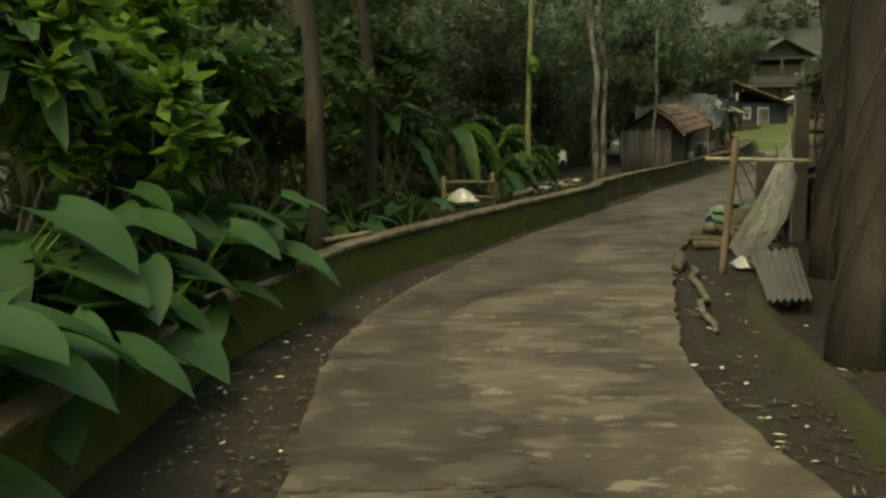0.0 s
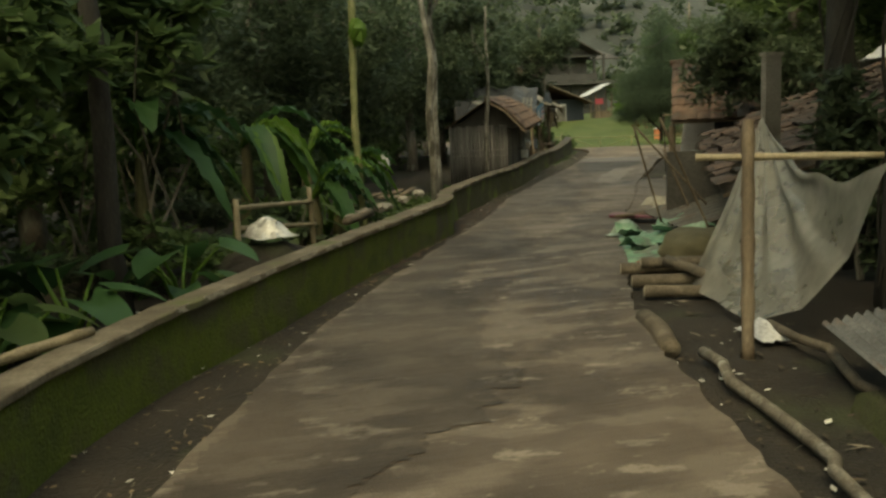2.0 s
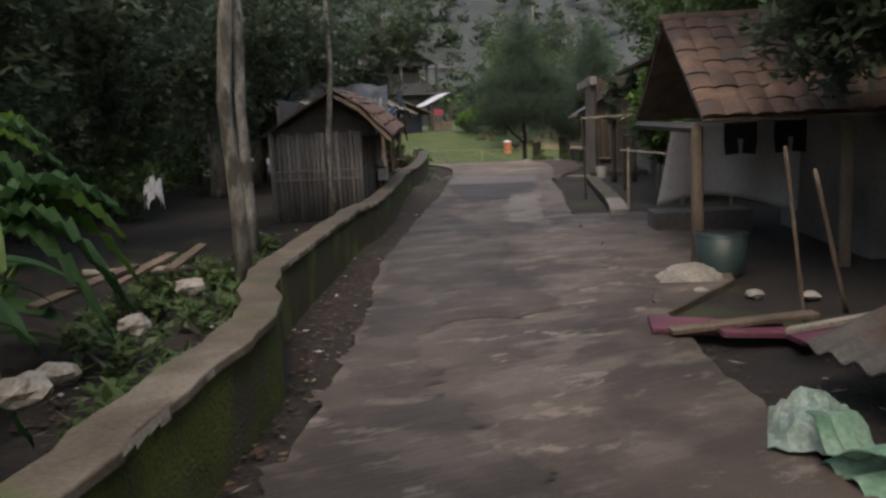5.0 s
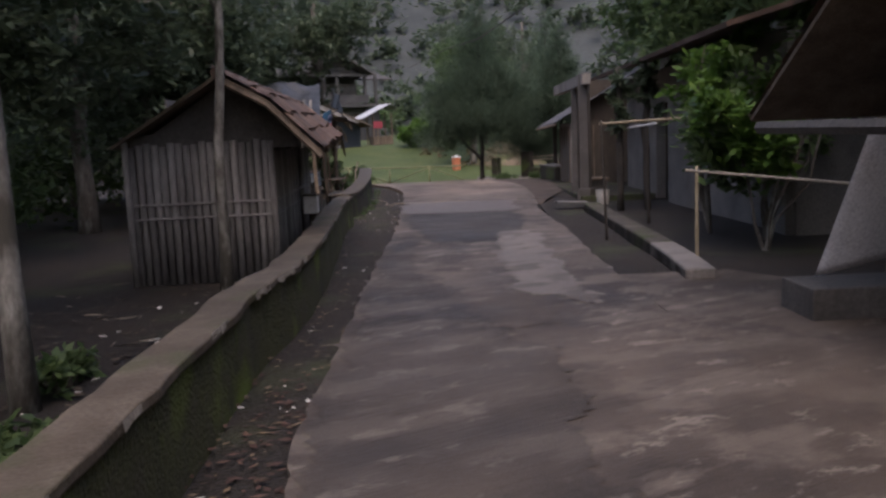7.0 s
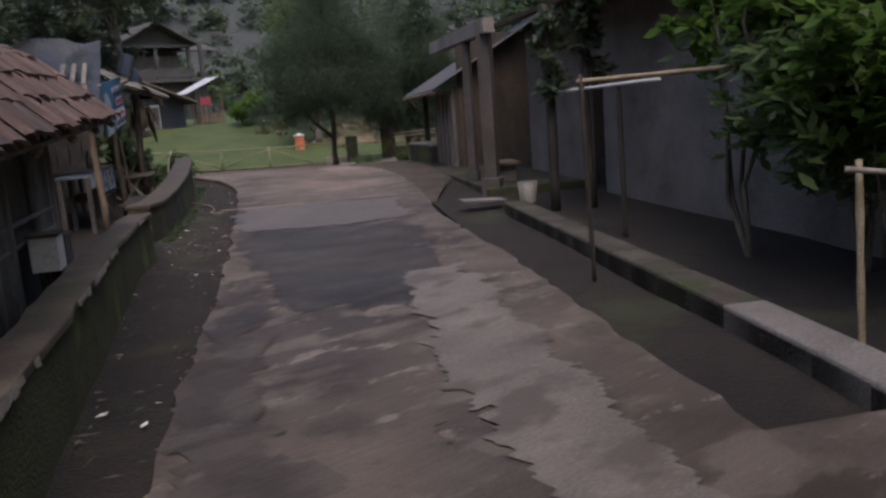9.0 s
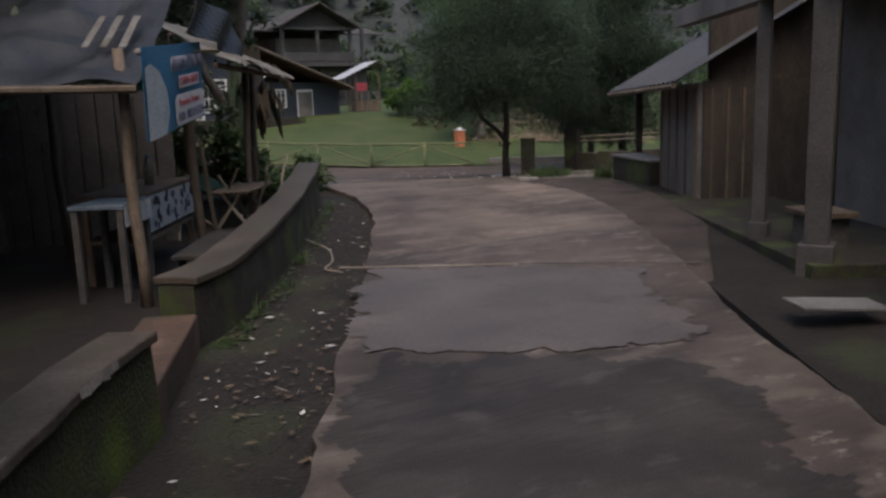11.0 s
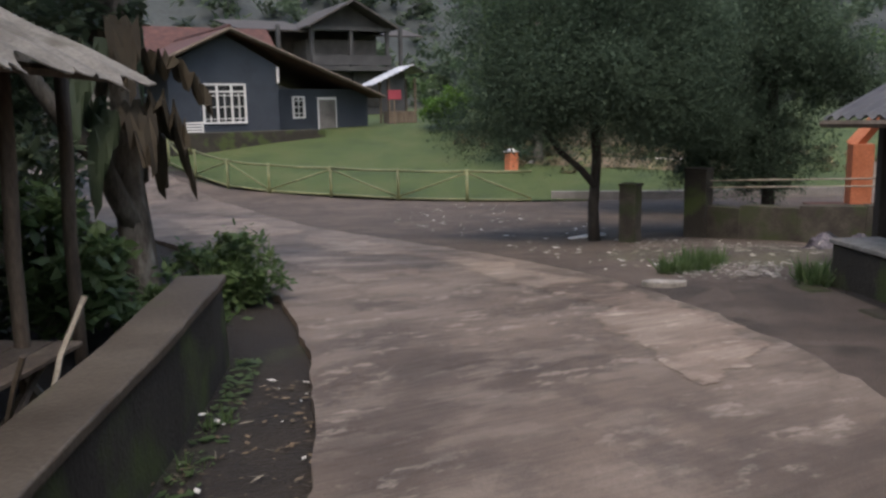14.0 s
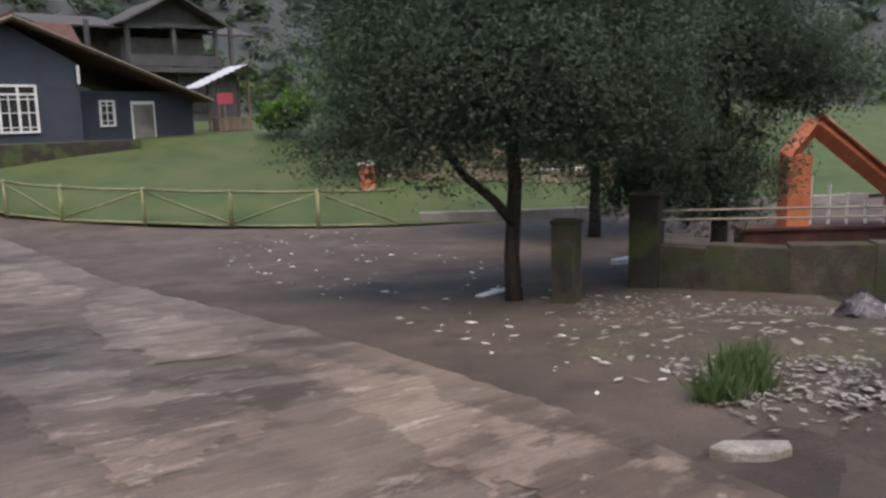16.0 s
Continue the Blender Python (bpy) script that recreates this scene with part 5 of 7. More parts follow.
tagged(part("plastic_sheet", Geo().grid(sheet_pt, 110, 36), PLASTIC, smooth=True), "hanging milky grey plastic sheet with long folds", "plastic sheet")
crumple("sheet_scrap", (3.55, 9.35, 0.05), (0.4, 0.2, 0.09), 12, WHITECLOTH, "pale crumpled scrap at the sheet's foot", "plastic scrap")
th = thing("board_post", "tall grey board post wrapped in sheeting", "post", at=(4.98, 11.3, 0), rz=20)
part("board", Geo().box((0, 0, 1.02), (0.24, 0.05, 2.04)), PLASTER, th, bevel=0.006)
part("cap", Geo().box((0, 0, 2.05), (0.28, 0.07, 0.03)), STONE, th)
for k, (a, b, r) in enumerate((((3.6, 11.62, 0.12), (4.75, 11.2, 0.14), 0.062), ((3.48, 11.15, 0.1), (4.5, 10.8, 0.11), 0.058), ((3.42, 10.8, 0.08), (4.4, 10.4, 0.08), 0.055), ((3.7, 11.4, 0.21), (4.6, 11.0, 0.22), 0.05), ((3.85, 11.2, 0.25), (4.05, 10.3, 0.14), 0.05))):
    lg = thing("log", "felled brown log stacked at the lane's edge", "log", "stacked logs")
    part("bark", Geo().tube(bent(a, b, 6, 0.015, k), [r * 1.05, r, r * 0.97, r, r * 0.95, r * 0.93, r * 0.9], 10), LOGMAT, lg, smooth=True)
    d = (Vector(a) - Vector(b)).normalized()
    part("cut_end", Geo().tube([Vector(a) + d * 0.001, Vector(a) + d * 0.006], r * 0.9, 10), PALEWOOD, lg)
tagged(part("branch", Geo().tube(bent((2.88, 9.0, 0.1), (2.3, 6.35, 0.08), 9, 0.035, 5), [0.036, 0.036, 0.035, 0.034, 0.034, 0.032, 0.03, 0.03, 0.026, 0.02], 8), BARK, smooth=True), "pale crooked branch lying beside the lane", "branch", "fallen branches")
tagged(part("branch", Geo().tube(bent((3.6, 9.35, 0.12), (3.2, 7.2, 0.1), 7, 0.04, 8), 0.032, 8), LOGMAT, smooth=True), "dark branch lying on the bank", "branch", "fallen branches")
tagged(part("log", Geo().tube(bent((3.0, 10.0, 0.08), (2.75, 9.15, 0.09), 4, 0.03, 9), [0.07, 0.075, 0.075, 0.07, 0.06], 9), LOGMAT, smooth=True), "short mossy log lying beside the lane", "log", "stacked logs")
sh = Geo()
corrugated(sh, plane4((3.3, 8.45, 0.36), (3.85, 8.6, 0.36), (3.35, 7.05, 0.16), (2.95, 7.0, 0.16)), 6, 0.018, 5)
tagged(part("roofing_sheet", sh, METAL, thick=0.005), "scrap of grey corrugated roofing on the bank", "roofing sheet")

# heap of roofing sheets, sack and boards
sh = Geo()
corrugated(sh, lambda u, v: plane4((4.55, 13.65, 0.08), (3.92, 12.1, 0.07), (4.9, 12.0, 0.24), (5.5, 13.3, 0.26))(u, v) + Z * 0.05 * noise.noise(Vector((u * 4, v * 4, 3))), 9, 0.02, 8)
tagged(part("green_sheet", sh, GREENSHEET, thick=0.006), "torn green corrugated roofing sheet at the lane", "roofing sheet", "scrap roofing")
q = random.Random(3)
for k in range(8):
    u, v = q.uniform(0.0, 0.9), q.uniform(0.1, 0.9)
    p = plane4((4.55, 13.65, 0.12), (3.92, 12.1, 0.11), (4.9, 12.0, 0.28), (5.5, 13.3, 0.3))(u, v)
    gg = Geo()
    gg.grid(lambda a, b: (0.34 * (a - 0.5), 0.26 * (b - 0.5), 0.05 * math.sin(a * 7 + k) + 0.03 * noise.noise(Vector((a * 4, b * 4, k)))), 10, 8)
    ob = part("green_scrap", gg, GREENSHEET, thick=0.006)
    ob.matrix_basis = pose(p.x, p.y, p.z + 0.05, q.uniform(-15, 15), q.uniform(-15, 15), q.uniform(0, 360))
    tagged(ob, "ragged green scrap of roofing sheet", "scrap sheet", "scrap roofing")
sh = Geo()
corrugated(sh, plane4((5.25, 14.35, 0.28), (4.75, 12.45, 0.3), (6.3, 12.2, 0.72), (6.8, 14.1, 0.7)), 11, 0.02, 6)
tagged(part("grey_roofing_sheet", sh, surface("old_dark_sheet", [(0.06, 0.055, 0.048), (0.10, 0.092, 0.08), (0.15, 0.138, 0.12)], 2.5, 0.7, 0.3, 40, spots=((0.09, 0.055, 0.04), 3, 0.55, 0.7)), thick=0.006), "dull grey corrugated sheet leaning over the heap", "roofing sheet", "scrap roofing")
sh = Geo()
corrugated(sh, plane4((3.95, 12.0, 0.1), (3.75, 11.5, 0.1), (4.7, 11.35, 0.16), (4.9, 12.0, 0.18)), 5, 0.015, 4)
tagged(part("red_roofing_sheet", sh, REDSHEET, thick=0.006), "rusty red roofing sheet under the heap", "roofing sheet", "scrap roofing")


def sack_pt(u, v):
    a, b = 2 * math.pi * u, math.pi * (v - 0.5)
    cx = abs(math.cos(b)) ** 0.6
    d = Vector((math.copysign(abs(math.cos(a)) ** 0.75, math.cos(a)) * cx, math.copysign(abs(math.sin(a)) ** 0.75, math.sin(a)) * cx, math.sin(b)))
    k = 1 + 0.10 * noise.noise(d * 2.2)
    return (d.x * 0.42 * k, d.y * 0.27 * k, d.z * 0.21 * k + 0.2)


sk = thing("sack", "bulging full brown sack on scrap sheets", "sack")
sk.matrix_basis = pose(4.55, 11.86, 0.0, 8, 4, 10)
part("body", Geo().grid(sack_pt, 28, 14), SACK, sk, smooth=True)
part("tied_neck", Geo().tube([(0.38, 0, 0.24), (0.45, 0.01, 0.26), (0.51, 0.0, 0.29)], [0.08, 0.035, 0.06], 9), SACK, sk, smooth=True)
part("cord", Geo().tube([(0.437, 0.005, 0.256), (0.462, 0.012, 0.264)], 0.042, 9), PALEWOOD, sk)
for k in range(4):
    tagged(part("maroon_board", Geo().box((5.55 + 0.23 * k, 15.5 - 0.33 * k, 0.10 + 0.012 * (k % 2)), (0.42, 0.34, 0.035), rz=-35 + 7 * k, ry=3), PURPLE, bevel=0.006), "dull maroon board lying at the lane's edge", "board", "maroon boards")
tagged(part("plank", Geo().box((5.82, 14.4, 0.33), (0.85, 0.1, 0.03), rz=-63, ry=-17), PALEWOOD, bevel=0.004), "pale plank laid on the scrap heap", "plank")
tagged(part("plank", Geo().box((5.75, 15.2, 0.15), (0.9, 0.12, 0.03), rz=-25, ry=-4), WOOD, bevel=0.004), "dark plank at the heap's foot", "plank")
crumple("plastic_bag", (4.75, 13.85, 0.1), (0.5, 0.35, 0.16), 6, surface("pale_green_plastic", [(0.16, 0.24, 0.19), (0.26, 0.35, 0.29), (0.36, 0.44, 0.38)], 5, 0.4, 0.2, 40), "pale green crumpled plastic at the heap", "plastic bag")
for a, b in (((4.77, 11.99, 0.36), (4.16, 11.87, 1.52)), ((4.91, 13.25, 0.3), (4.6, 13.3, 1.42)), ((5.35, 13.0, 0.5), (4.62, 13.3, 1.42)), ((5.5, 13.6, 0.35), (5.3, 13.9, 1.1)), ((5.9, 14.6, 0.3), (5.75, 14.7, 1.1)), ((6.3, 15.2, 0.0), (6.2, 15.3, 1.2))):
    bamboo([a, b], 0.012, "stick", "thin bamboo stick leaning on the scrap heap", "leaning sticks", WOOD)

OLDTILE = surface("old_dark_tile", [(0.06, 0.04, 0.033), (0.11, 0.07, 0.054), (0.19, 0.135, 0.105)], 3, 0.8, 0.4, 50, spots=((0.045, 0.04, 0.036), 4, 0.5, 0.66), vary=0.45)
# fallen tile roof of the shed
sd = thing("shed", "collapsed clay-tiled shed roof beside the lane", "shed")
tiled_slope(sd, (6.25, 14.65, 1.12), (4.85, 11.95, 0.74), (8.2, 11.0, 1.75), (9.2, 14.1, 2.15), 0.145, 0.175, OLDTILE, 0.28, 0.05, 5)
part("roof_deck", Geo().grid(plane4((4.9, 11.95, 0.70), (6.27, 14.6, 1.08), (9.2, 14.05, 2.1), (8.2, 11.05, 1.7)), 6, 6), WOOD, sd, thick=0.03)
for x, y, h in ((5.3, 12.2, 0.78), (6.2, 14.5, 1.15), (7.0, 12.0, 1.3), (7.8, 13.9, 1.6)):
    part("post", Geo().tube([(x, y, 0), (x, y, h)], 0.05, 7), WOOD, sd)
part("back_wall", Geo().box((8.2, 12.6, 0.8), (0.08, 2.8, 1.6), rz=17), DARK, sd)
part("side_wall", Geo().box((6.6, 13.6, 0.55), (2.6, 0.06, 1.05), rz=-12), DARK, sd)
tagged(part("tile_gap_sheet", Geo().box((6.35, 12.6, 1.22), (0.75, 0.34, 0.02), rz=-4, ry=-16, rx=9), PALEWOOD), "pale board patching the fallen roof", "board")
# crumpled white surface for the pale patch past the roof
crumple("white_tarp", (9.3, 14.6, 2.15), (0.9, 0.7, 0.2), 2, WHITECLOTH, "white crumpled patch at the roof's far end", "tarpaulin")

# house with the tiled gable roof
hs = thing("tiled_house", "old dark house with a mossy clay-tiled roof", "house")
RT, RB = Vector((8.07, 18.58, 2.39)), Vector((7.18, 17.05, 1.36))
RX = Vector((0.86, -0.5, 0))
BK = RT + Vector((0.9, 1.55, -1.0))
tiled_slope(hs, RB, RB + RX * 2.9, RT + RX * 2.9, RT, 0.2, 0.25, TILE, 0.05, 0.0, 9)
tiled_slope(hs, BK + RX * 2.9, BK, RT, RT + RX * 2.9, 0.26, 0.34, TILE, 0.05, 0.0, 10)
part("roof_deck", Geo().grid(plane4(RB, RB + RX * 2.9, RT + RX * 2.9, RT), 4, 4), WOOD, hs, thick=0.03)
part("roof_deck", Geo().grid(plane4(RT, RT + RX * 2.9, BK + RX * 2.9, BK), 4, 4), WOOD, hs, thick=0.03)
part("ridge", Geo().tube([RT + Z * 0.04 - RX * 0.05, RT + RX * 2.95 + Z * 0.04], 0.06, 8), TILE, hs)
wallA = RB + RX * 1.65 + Vector((0.25, 0.43, 0))
wl = Geo().prism([tuple(p[:2]) for p in (wallA, wallA + RX * 1.25, wallA + RX * 1.25 + Vector((1.25, 2.15, 0)), wallA + Vector((1.25, 2.15, 0)))], -0.05, 1.36)
part("wall", wl, PLASTER, hs, "stained grey plaster wall")
gb = Geo().poly([wallA + Z * 0.0, wallA + Vector((1.25, 2.15, 0)), RT + RX * 1.63 - Z * 0.06])
part("gable", gb, WOOD, hs, thick=0.04)
for p in (RB + Vector((0.12, 0.2, 0)), RB + RX * 1.3 + Vector((0.1, 0.17, 0))):
    part("post", Geo().tube([(p.x, p.y, 0), (p.x, p.y, p.z - 0.05)], 0.055, 8), WOOD, hs)
part("beam", Geo().tube([RB + Vector((0.12, 0.2, -0.06)), BK + Vector((-0.1, -0.17, -0.06))], 0.05, 6), DARK, hs)
part("base_step", Geo().box((9.15, 19.2, 0.13), (1.15, 0.5, 0.3), rz=-30), DARK, hs, bevel=0.01)
# washing by the house
ws = thing("white_sheet", "white cloth sheet hung under the eaves", "sheet")
part("cloth", Geo().grid(lambda u, v: Vector((8.42, 18.82, 1.36)).lerp(Vector((10.2, 18.0, 1.4)), u) + Vector((0.16, 0.48, 0)) * v * (1 - u) + Z * (-1.0 * v * (1 - 0.15 * math.sin(u * 5)) - 0.06 * math.sin(math.pi * u)) + Vector((-0.5, -0.8, 0)) * (0.04 * math.sin(u * 17) * v), 30, 14), WHITECLOTH, ws, smooth=True, thick=0.004)
for k in range(2):
    a = Vector((9.05, 18.45, 1.3)).lerp(Vector((9.9, 18.05, 1.3)), k * 0.6)
    sp = thing("shorts", "black shorts drying on a line", "clothes", "washing on the line", at=(a.x, a.y, a.z), rz=-30)
    part("waist", Geo().box((0, -0.03, -0.08), (0.36, 0.02, 0.18)), BLACKCLOTH, sp, bevel=0.006)
    for s in (-0.1, 0.1):
        part("leg", Geo().box((s, -0.03, -0.24), (0.15, 0.025, 0.2), ry=s * 60), BLACKCLOTH, sp, bevel=0.006)
tagged(part("washing_line", Geo().tube([(8.42, 18.8, 1.36), (10.2, 17.98, 1.4)], 0.006, 5), WOOD), "thin washing line under the eaves", "washing line")
crumple("white_sack", (6.75, 16.75, 0.07), (0.52, 0.36, 0.13), 4, surface("dirty_sacking", [(0.16, 0.15, 0.13), (0.26, 0.25, 0.22), (0.38, 0.36, 0.32)], 5, 0.8, 0.3, 60), "crumpled dirty white sack on the ground", "sack")
bk = thing("bin", "dark green plastic tub beside the house", "tub", at=(7.25, 16.9, 0.03))
part("tub", Geo().tube([(0, 0, 0), (0, 0, 0.34), (0, 0, 0.36), (0, 0, 0.3)], [0.18, 0.23, 0.24, 0.2], 14, False), surface("green_tub", [(0.02, 0.045, 0.04), (0.03, 0.06, 0.055), (0.04, 0.075, 0.07)], 3, 0.5, 0.1, 40), bk, smooth=True)
for k in range(3):
    rock("brick_rubble", (6.5 + 0.25 * k, 16.35 - 0.3 * k, 0.03), 0.07, 60 + k, STONE, "broken pale brick beside the lane", "rubble", "rubble", 0.5)

# shrub, clothes poles and a long pole by the drain
bamboo([(9.95, 21.55, 0.0), (10.0, 21.6, 0.98)], 0.017, "bamboo_post", "thin upright bamboo post by the drain", "drying rack", BAMBOO)
bamboo([(9.85, 21.6, 0.95), (10.35, 20.2, 0.82), (10.4, 19.0, 0.72)], 0.013, "bamboo_pole", "pale drying pole resting on posts", "drying rack", PALEWOOD)
bamboo([(10.4, 19.9, 0.0), (10.4, 19.9, 0.8)], 0.025, "bamboo_post", "thin upright bamboo post by the drain", "drying rack", BAMBOO)
bamboo([(10.7, 23.8, 1.45), (12.5, 22.6, 1.5)], 0.017, "bamboo_pole", "grey pole laid across the shrub", "drying rack", BAMBOO)
bamboo([(10.75, 23.75, 0.0), (10.72, 23.78, 1.5)], 0.016, "bamboo_post", "thin dark post by the drain", "drying rack", DARKBARK)
shrub("bushy green shrub behind the drain", (11.9, 22.3, 0), (1.3, 1.1, 0.95), 51, 4600, 0.14, LEAF_MID, z0=0.8)
shrub("bright-leaved shrub against the grey wall", (12.0, 23.2, 0), (0.8, 0.8, 0.8), 53, 2000, 0.14, LEAF_BRIGHT, z0=1.2)
shrub("bright-leaved shrub beside the drying pole", (11.15, 21.7, 0), (0.75, 0.75, 0.5), 52, 2200, 0.13, LEAF_BRIGHT, z0=0.85)

# grey plastered building with a porch
BA = Vector((13.9, 25.6, 0))
bl = thing("porch_house", "grey plastered house with an open porch", "house")
BDIR = (Vector((15.9, 29.0, 0)) - Vector((11.9, 22.3, 0))).normalized()
BOUT = Vector((BDIR.y, -BDIR.x, 0))
W0 = Vector((11.95, 22.6, 0)) + BOUT * 0.55


def wall_box(a, b, z0, z1, th_, parent, mat, name="wall", lab=""):
    d = (b - a)
    c = (a + b) / 2
    return part(name, Geo().box((c.x, c.y, (z0 + z1) / 2), (d.length, th_, z1 - z0), rz=math.degrees(math.atan2(d.y, d.x))), mat, parent, lab)


wl1 = W0 + BDIR * 5.3
wall_box(W0, wl1, -0.1, 2.45, 0.18, bl, PLASTER)
dr0 = wl1 + BDIR * 0.85
wall_box(wl1, dr0, 1.85, 2.45, 0.18, bl, PLASTER)
wall_box(dr0, dr0 + BDIR * 2.6, -0.1, 2.45, 0.18, bl, PLASTER)
wall_box(W0, W0 + BOUT * 4, -0.1, 2.45, 0.18, bl, PLASTER)
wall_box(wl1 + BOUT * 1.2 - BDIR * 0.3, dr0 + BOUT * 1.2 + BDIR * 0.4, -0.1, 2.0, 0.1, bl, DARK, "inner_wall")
part("ceiling", Geo().prism([tuple(p[:2]) for p in (W0, dr0 + BDIR * 2.6, dr0 + BDIR * 2.6 + BOUT * 4, W0 + BOUT * 4)][::-1], 2.4, 2.5), PLASTER, bl)
DULLPLASTER = surface("dull_plaster", [(0.060, 0.056, 0.053), (0.094, 0.088, 0.083), (0.128, 0.120, 0.112)], 1.5, 0.9, 0.4, 50)
DARKWOOD = surface("dark_boards", [(0.04, 0.032, 0.025), (0.07, 0.056, 0.045), (0.10, 0.082, 0.066)], 4, 0.85, 0.4, 50, stretch=(1, 1, 0.3))
col = Vector((14.29, 28.32, 0))
for p, r, h, m in ((col, 0.09, 2.45, DULLPLASTER), (col + BDIR * 1.2, 0.06, 2.45, DULLPLASTER)):
    cc = part("column", Geo().box((p.x, p.y, h / 2), (2 * r, 2 * r, h), rz=30), m, bl, bevel=0.008)
    part("column_foot", Geo().box((p.x, p.y, 0.14), (3 * r, 3 * r, 0.28), rz=30), DULLPLASTER, cc, bevel=0.01)
pf = [col - BDIR * 0.2 - BOUT * 0.12, col + BDIR * 4.6 - BOUT * 0.12, col + BDIR * 4.6 + BOUT * 1.3, col - BDIR * 0.2 + BOUT * 1.3]
part("porch_floor", Geo().prism([tuple(p[:2]) for p in pf][::-1], -0.1, 0.14), WALLGREY, bl, bevel=0.01)
part("porch_beam", Geo().box(tuple(col + BDIR * 1.8 + Z * 2.36), (4.2, 0.16, 0.2), rz=math.degrees(math.atan2(BDIR.y, BDIR.x))), PLASTER, bl)
part("roof", Geo().grid(plane4(W0 - BOUT * 0.9 - BDIR * 0.3 + Z * 2.5, dr0 + BDIR * 2.9 - BOUT * 0.9 + Z * 2.5, dr0 + BDIR * 2.9 + BOUT * 2 + Z * 3.3, W0 + BOUT * 2 - BDIR * 0.3 + Z * 3.3), 6, 4), TILE, bl, thick=0.06)
LIMEWASH = surface("dull_limewash", [(0.13, 0.125, 0.118), (0.2, 0.193, 0.183), (0.26, 0.25, 0.24)], 2.0, 0.9, 0.3, 50, stretch=(1, 1, 0.3), spots=((0.085, 0.08, 0.072), 1.4, 0.52, 0.68))
# lower wing with a sheet-metal roof
wg = thing("low_wing", "low outbuilding with pale wall and sheet roof", "outbuilding")
g0 = Vector((16.75, 31.7, 0))
wall_box(g0 + BOUT * 0.8, g0 + BOUT * 3.2, -0.1, 1.62, 0.12, wg, DARKWOOD, "wall", "dark boarded wall")
wall_box(g0, g0 + BOUT * 0.8, -0.1, 1.62, 0.12, wg, DARKWOOD, "wall", "dark boarded wall")
for k in range(4):
    a = g0 + BOUT * (0.1 + 0.2 * k) - BDIR * 0.075
    part("batten", Geo().box((a.x, a.y, 0.78), (0.025, 0.025, 1.5), rz=-31), WOOD, wg)
wall_box(g0 + BOUT * 0.1 + BDIR * 0.1, g0 + BOUT * 3.2 + BDIR * 0.1, 1.6, 2.6, 0.08, wg, DARKWOOD, "gable", "dark boarded gable")
wall_box(g0 - BDIR * 0.0, g0 + BDIR * 1.75, -0.1, 1.6, 0.12, wg, LIMEWASH, "wall", "pale limewashed boards")
for k in range(5):
    a = g0 + BDIR * (0.06 + 0.41 * k) - BOUT * 0.075
    part("batten", Geo().box((a.x, a.y, 0.78), (0.03, 0.025, 1.5), rz=60), WOOD, wg)
sh = Geo()
ra = g0 - BDIR * 0.3 - BOUT * 0.45
rb_ = g0 + BDIR * 3.7 - BOUT * 0.45
corrugated(sh, plane4(ra + Z * 1.62, rb_ + Z * 1.55, rb_ + BOUT * 2.4 + Z * 2.9, ra + BOUT * 2.4 + Z * 3.0), 18, 0.02, 6)
part("roof", sh, surface("dark_roof_sheet", [(0.06, 0.06, 0.064), (0.095, 0.093, 0.096), (0.13, 0.127, 0.128)], 2, 0.6, 0.3, 40), wg, thick=0.01)
part("eave_beam", Geo().tube([ra + Z * 1.57, rb_ + Z * 1.5], 0.035, 6), WOOD, wg)
for d in (1.82, 3.5):
    p = g0 + BDIR * d + BOUT * 0.02
    part("post", Geo().box((p.x, p.y, 0.8), (0.1, 0.1, 1.6), rz=60), DARKWOOD, wg)
kx = resample([(15.4, 30.3), (16.6, 32.4), (17.3, 34.0), (17.7, 34.9)], 16)
kk = thing("low_kerb", "low mossy stone kerb along the yard", "kerb", kind="structure")
for i in range(16):
    q = [kx[i], offset(kx, -0.22)[i], offset(kx, -0.22)[i + 1], kx[i + 1]]
    part("block", Geo().prism(q, -0.1, 0.13 + 0.06 * wob(i * 0.7, 7)), BANKMOSS, kk, bevel=0.035)
bc = thing("bucket", "dull grey bucket standing at the kerb", "bucket", at=(13.42, 26.85, 0.1))
part("pail", Geo().tube([(0, 0, 0), (0, 0, 0.24), (0, 0, 0.255), (0, 0, 0.2)], [0.095, 0.12, 0.128, 0.105], 16, False), GREY_PLASTIC, bc, smooth=True)
part("base", Geo().tube([(0, 0, 0.005), (0, 0, 0.02)], 0.094, 16), GREY_PLASTIC, bc)
tagged(part("white_board", Geo().box((13.18, 27.4, 0.14), (0.56, 0.3, 0.016), rz=-28, ry=3), LIMEWASH, bevel=0.004), "white board bridging the drain", "board")
tagged(part("porch_bench", Geo().box((14.95, 28.75, 0.42), (0.55, 0.4, 0.05), rz=60), WOOD, bevel=0.008), "small wooden porch bench seat", "bench")
tagged(part("stool_leg", Geo().box((14.95, 28.75, 0.27), (0.4, 0.3, 0.26), rz=60), DARK), "dark box under the porch seat", "box")
# slender stems against the grey wall and a long rail
for x, y, s in ((13.22, 26.45, 61), (13.6, 26.2, 62)):
    th = thing("climbing_stem", "dark climbing plant against the grey wall", "plant", "wall climbers", at=(x + 0.25, y, 0))
    part("stem", Geo().tube(bent((0, 0, 0), (0.05, 0.1, 2.4), 7, 0.03, s), 0.06, 7), DARKBARK, th, smooth=True)
    leaves("foliage", leaf_mesh("foliage", blobs(s, 4, (0, 0, 1.9), (0.3, 0.3, 0.6)), 700, 0.12, 1, s), LEAF_DARK, th)
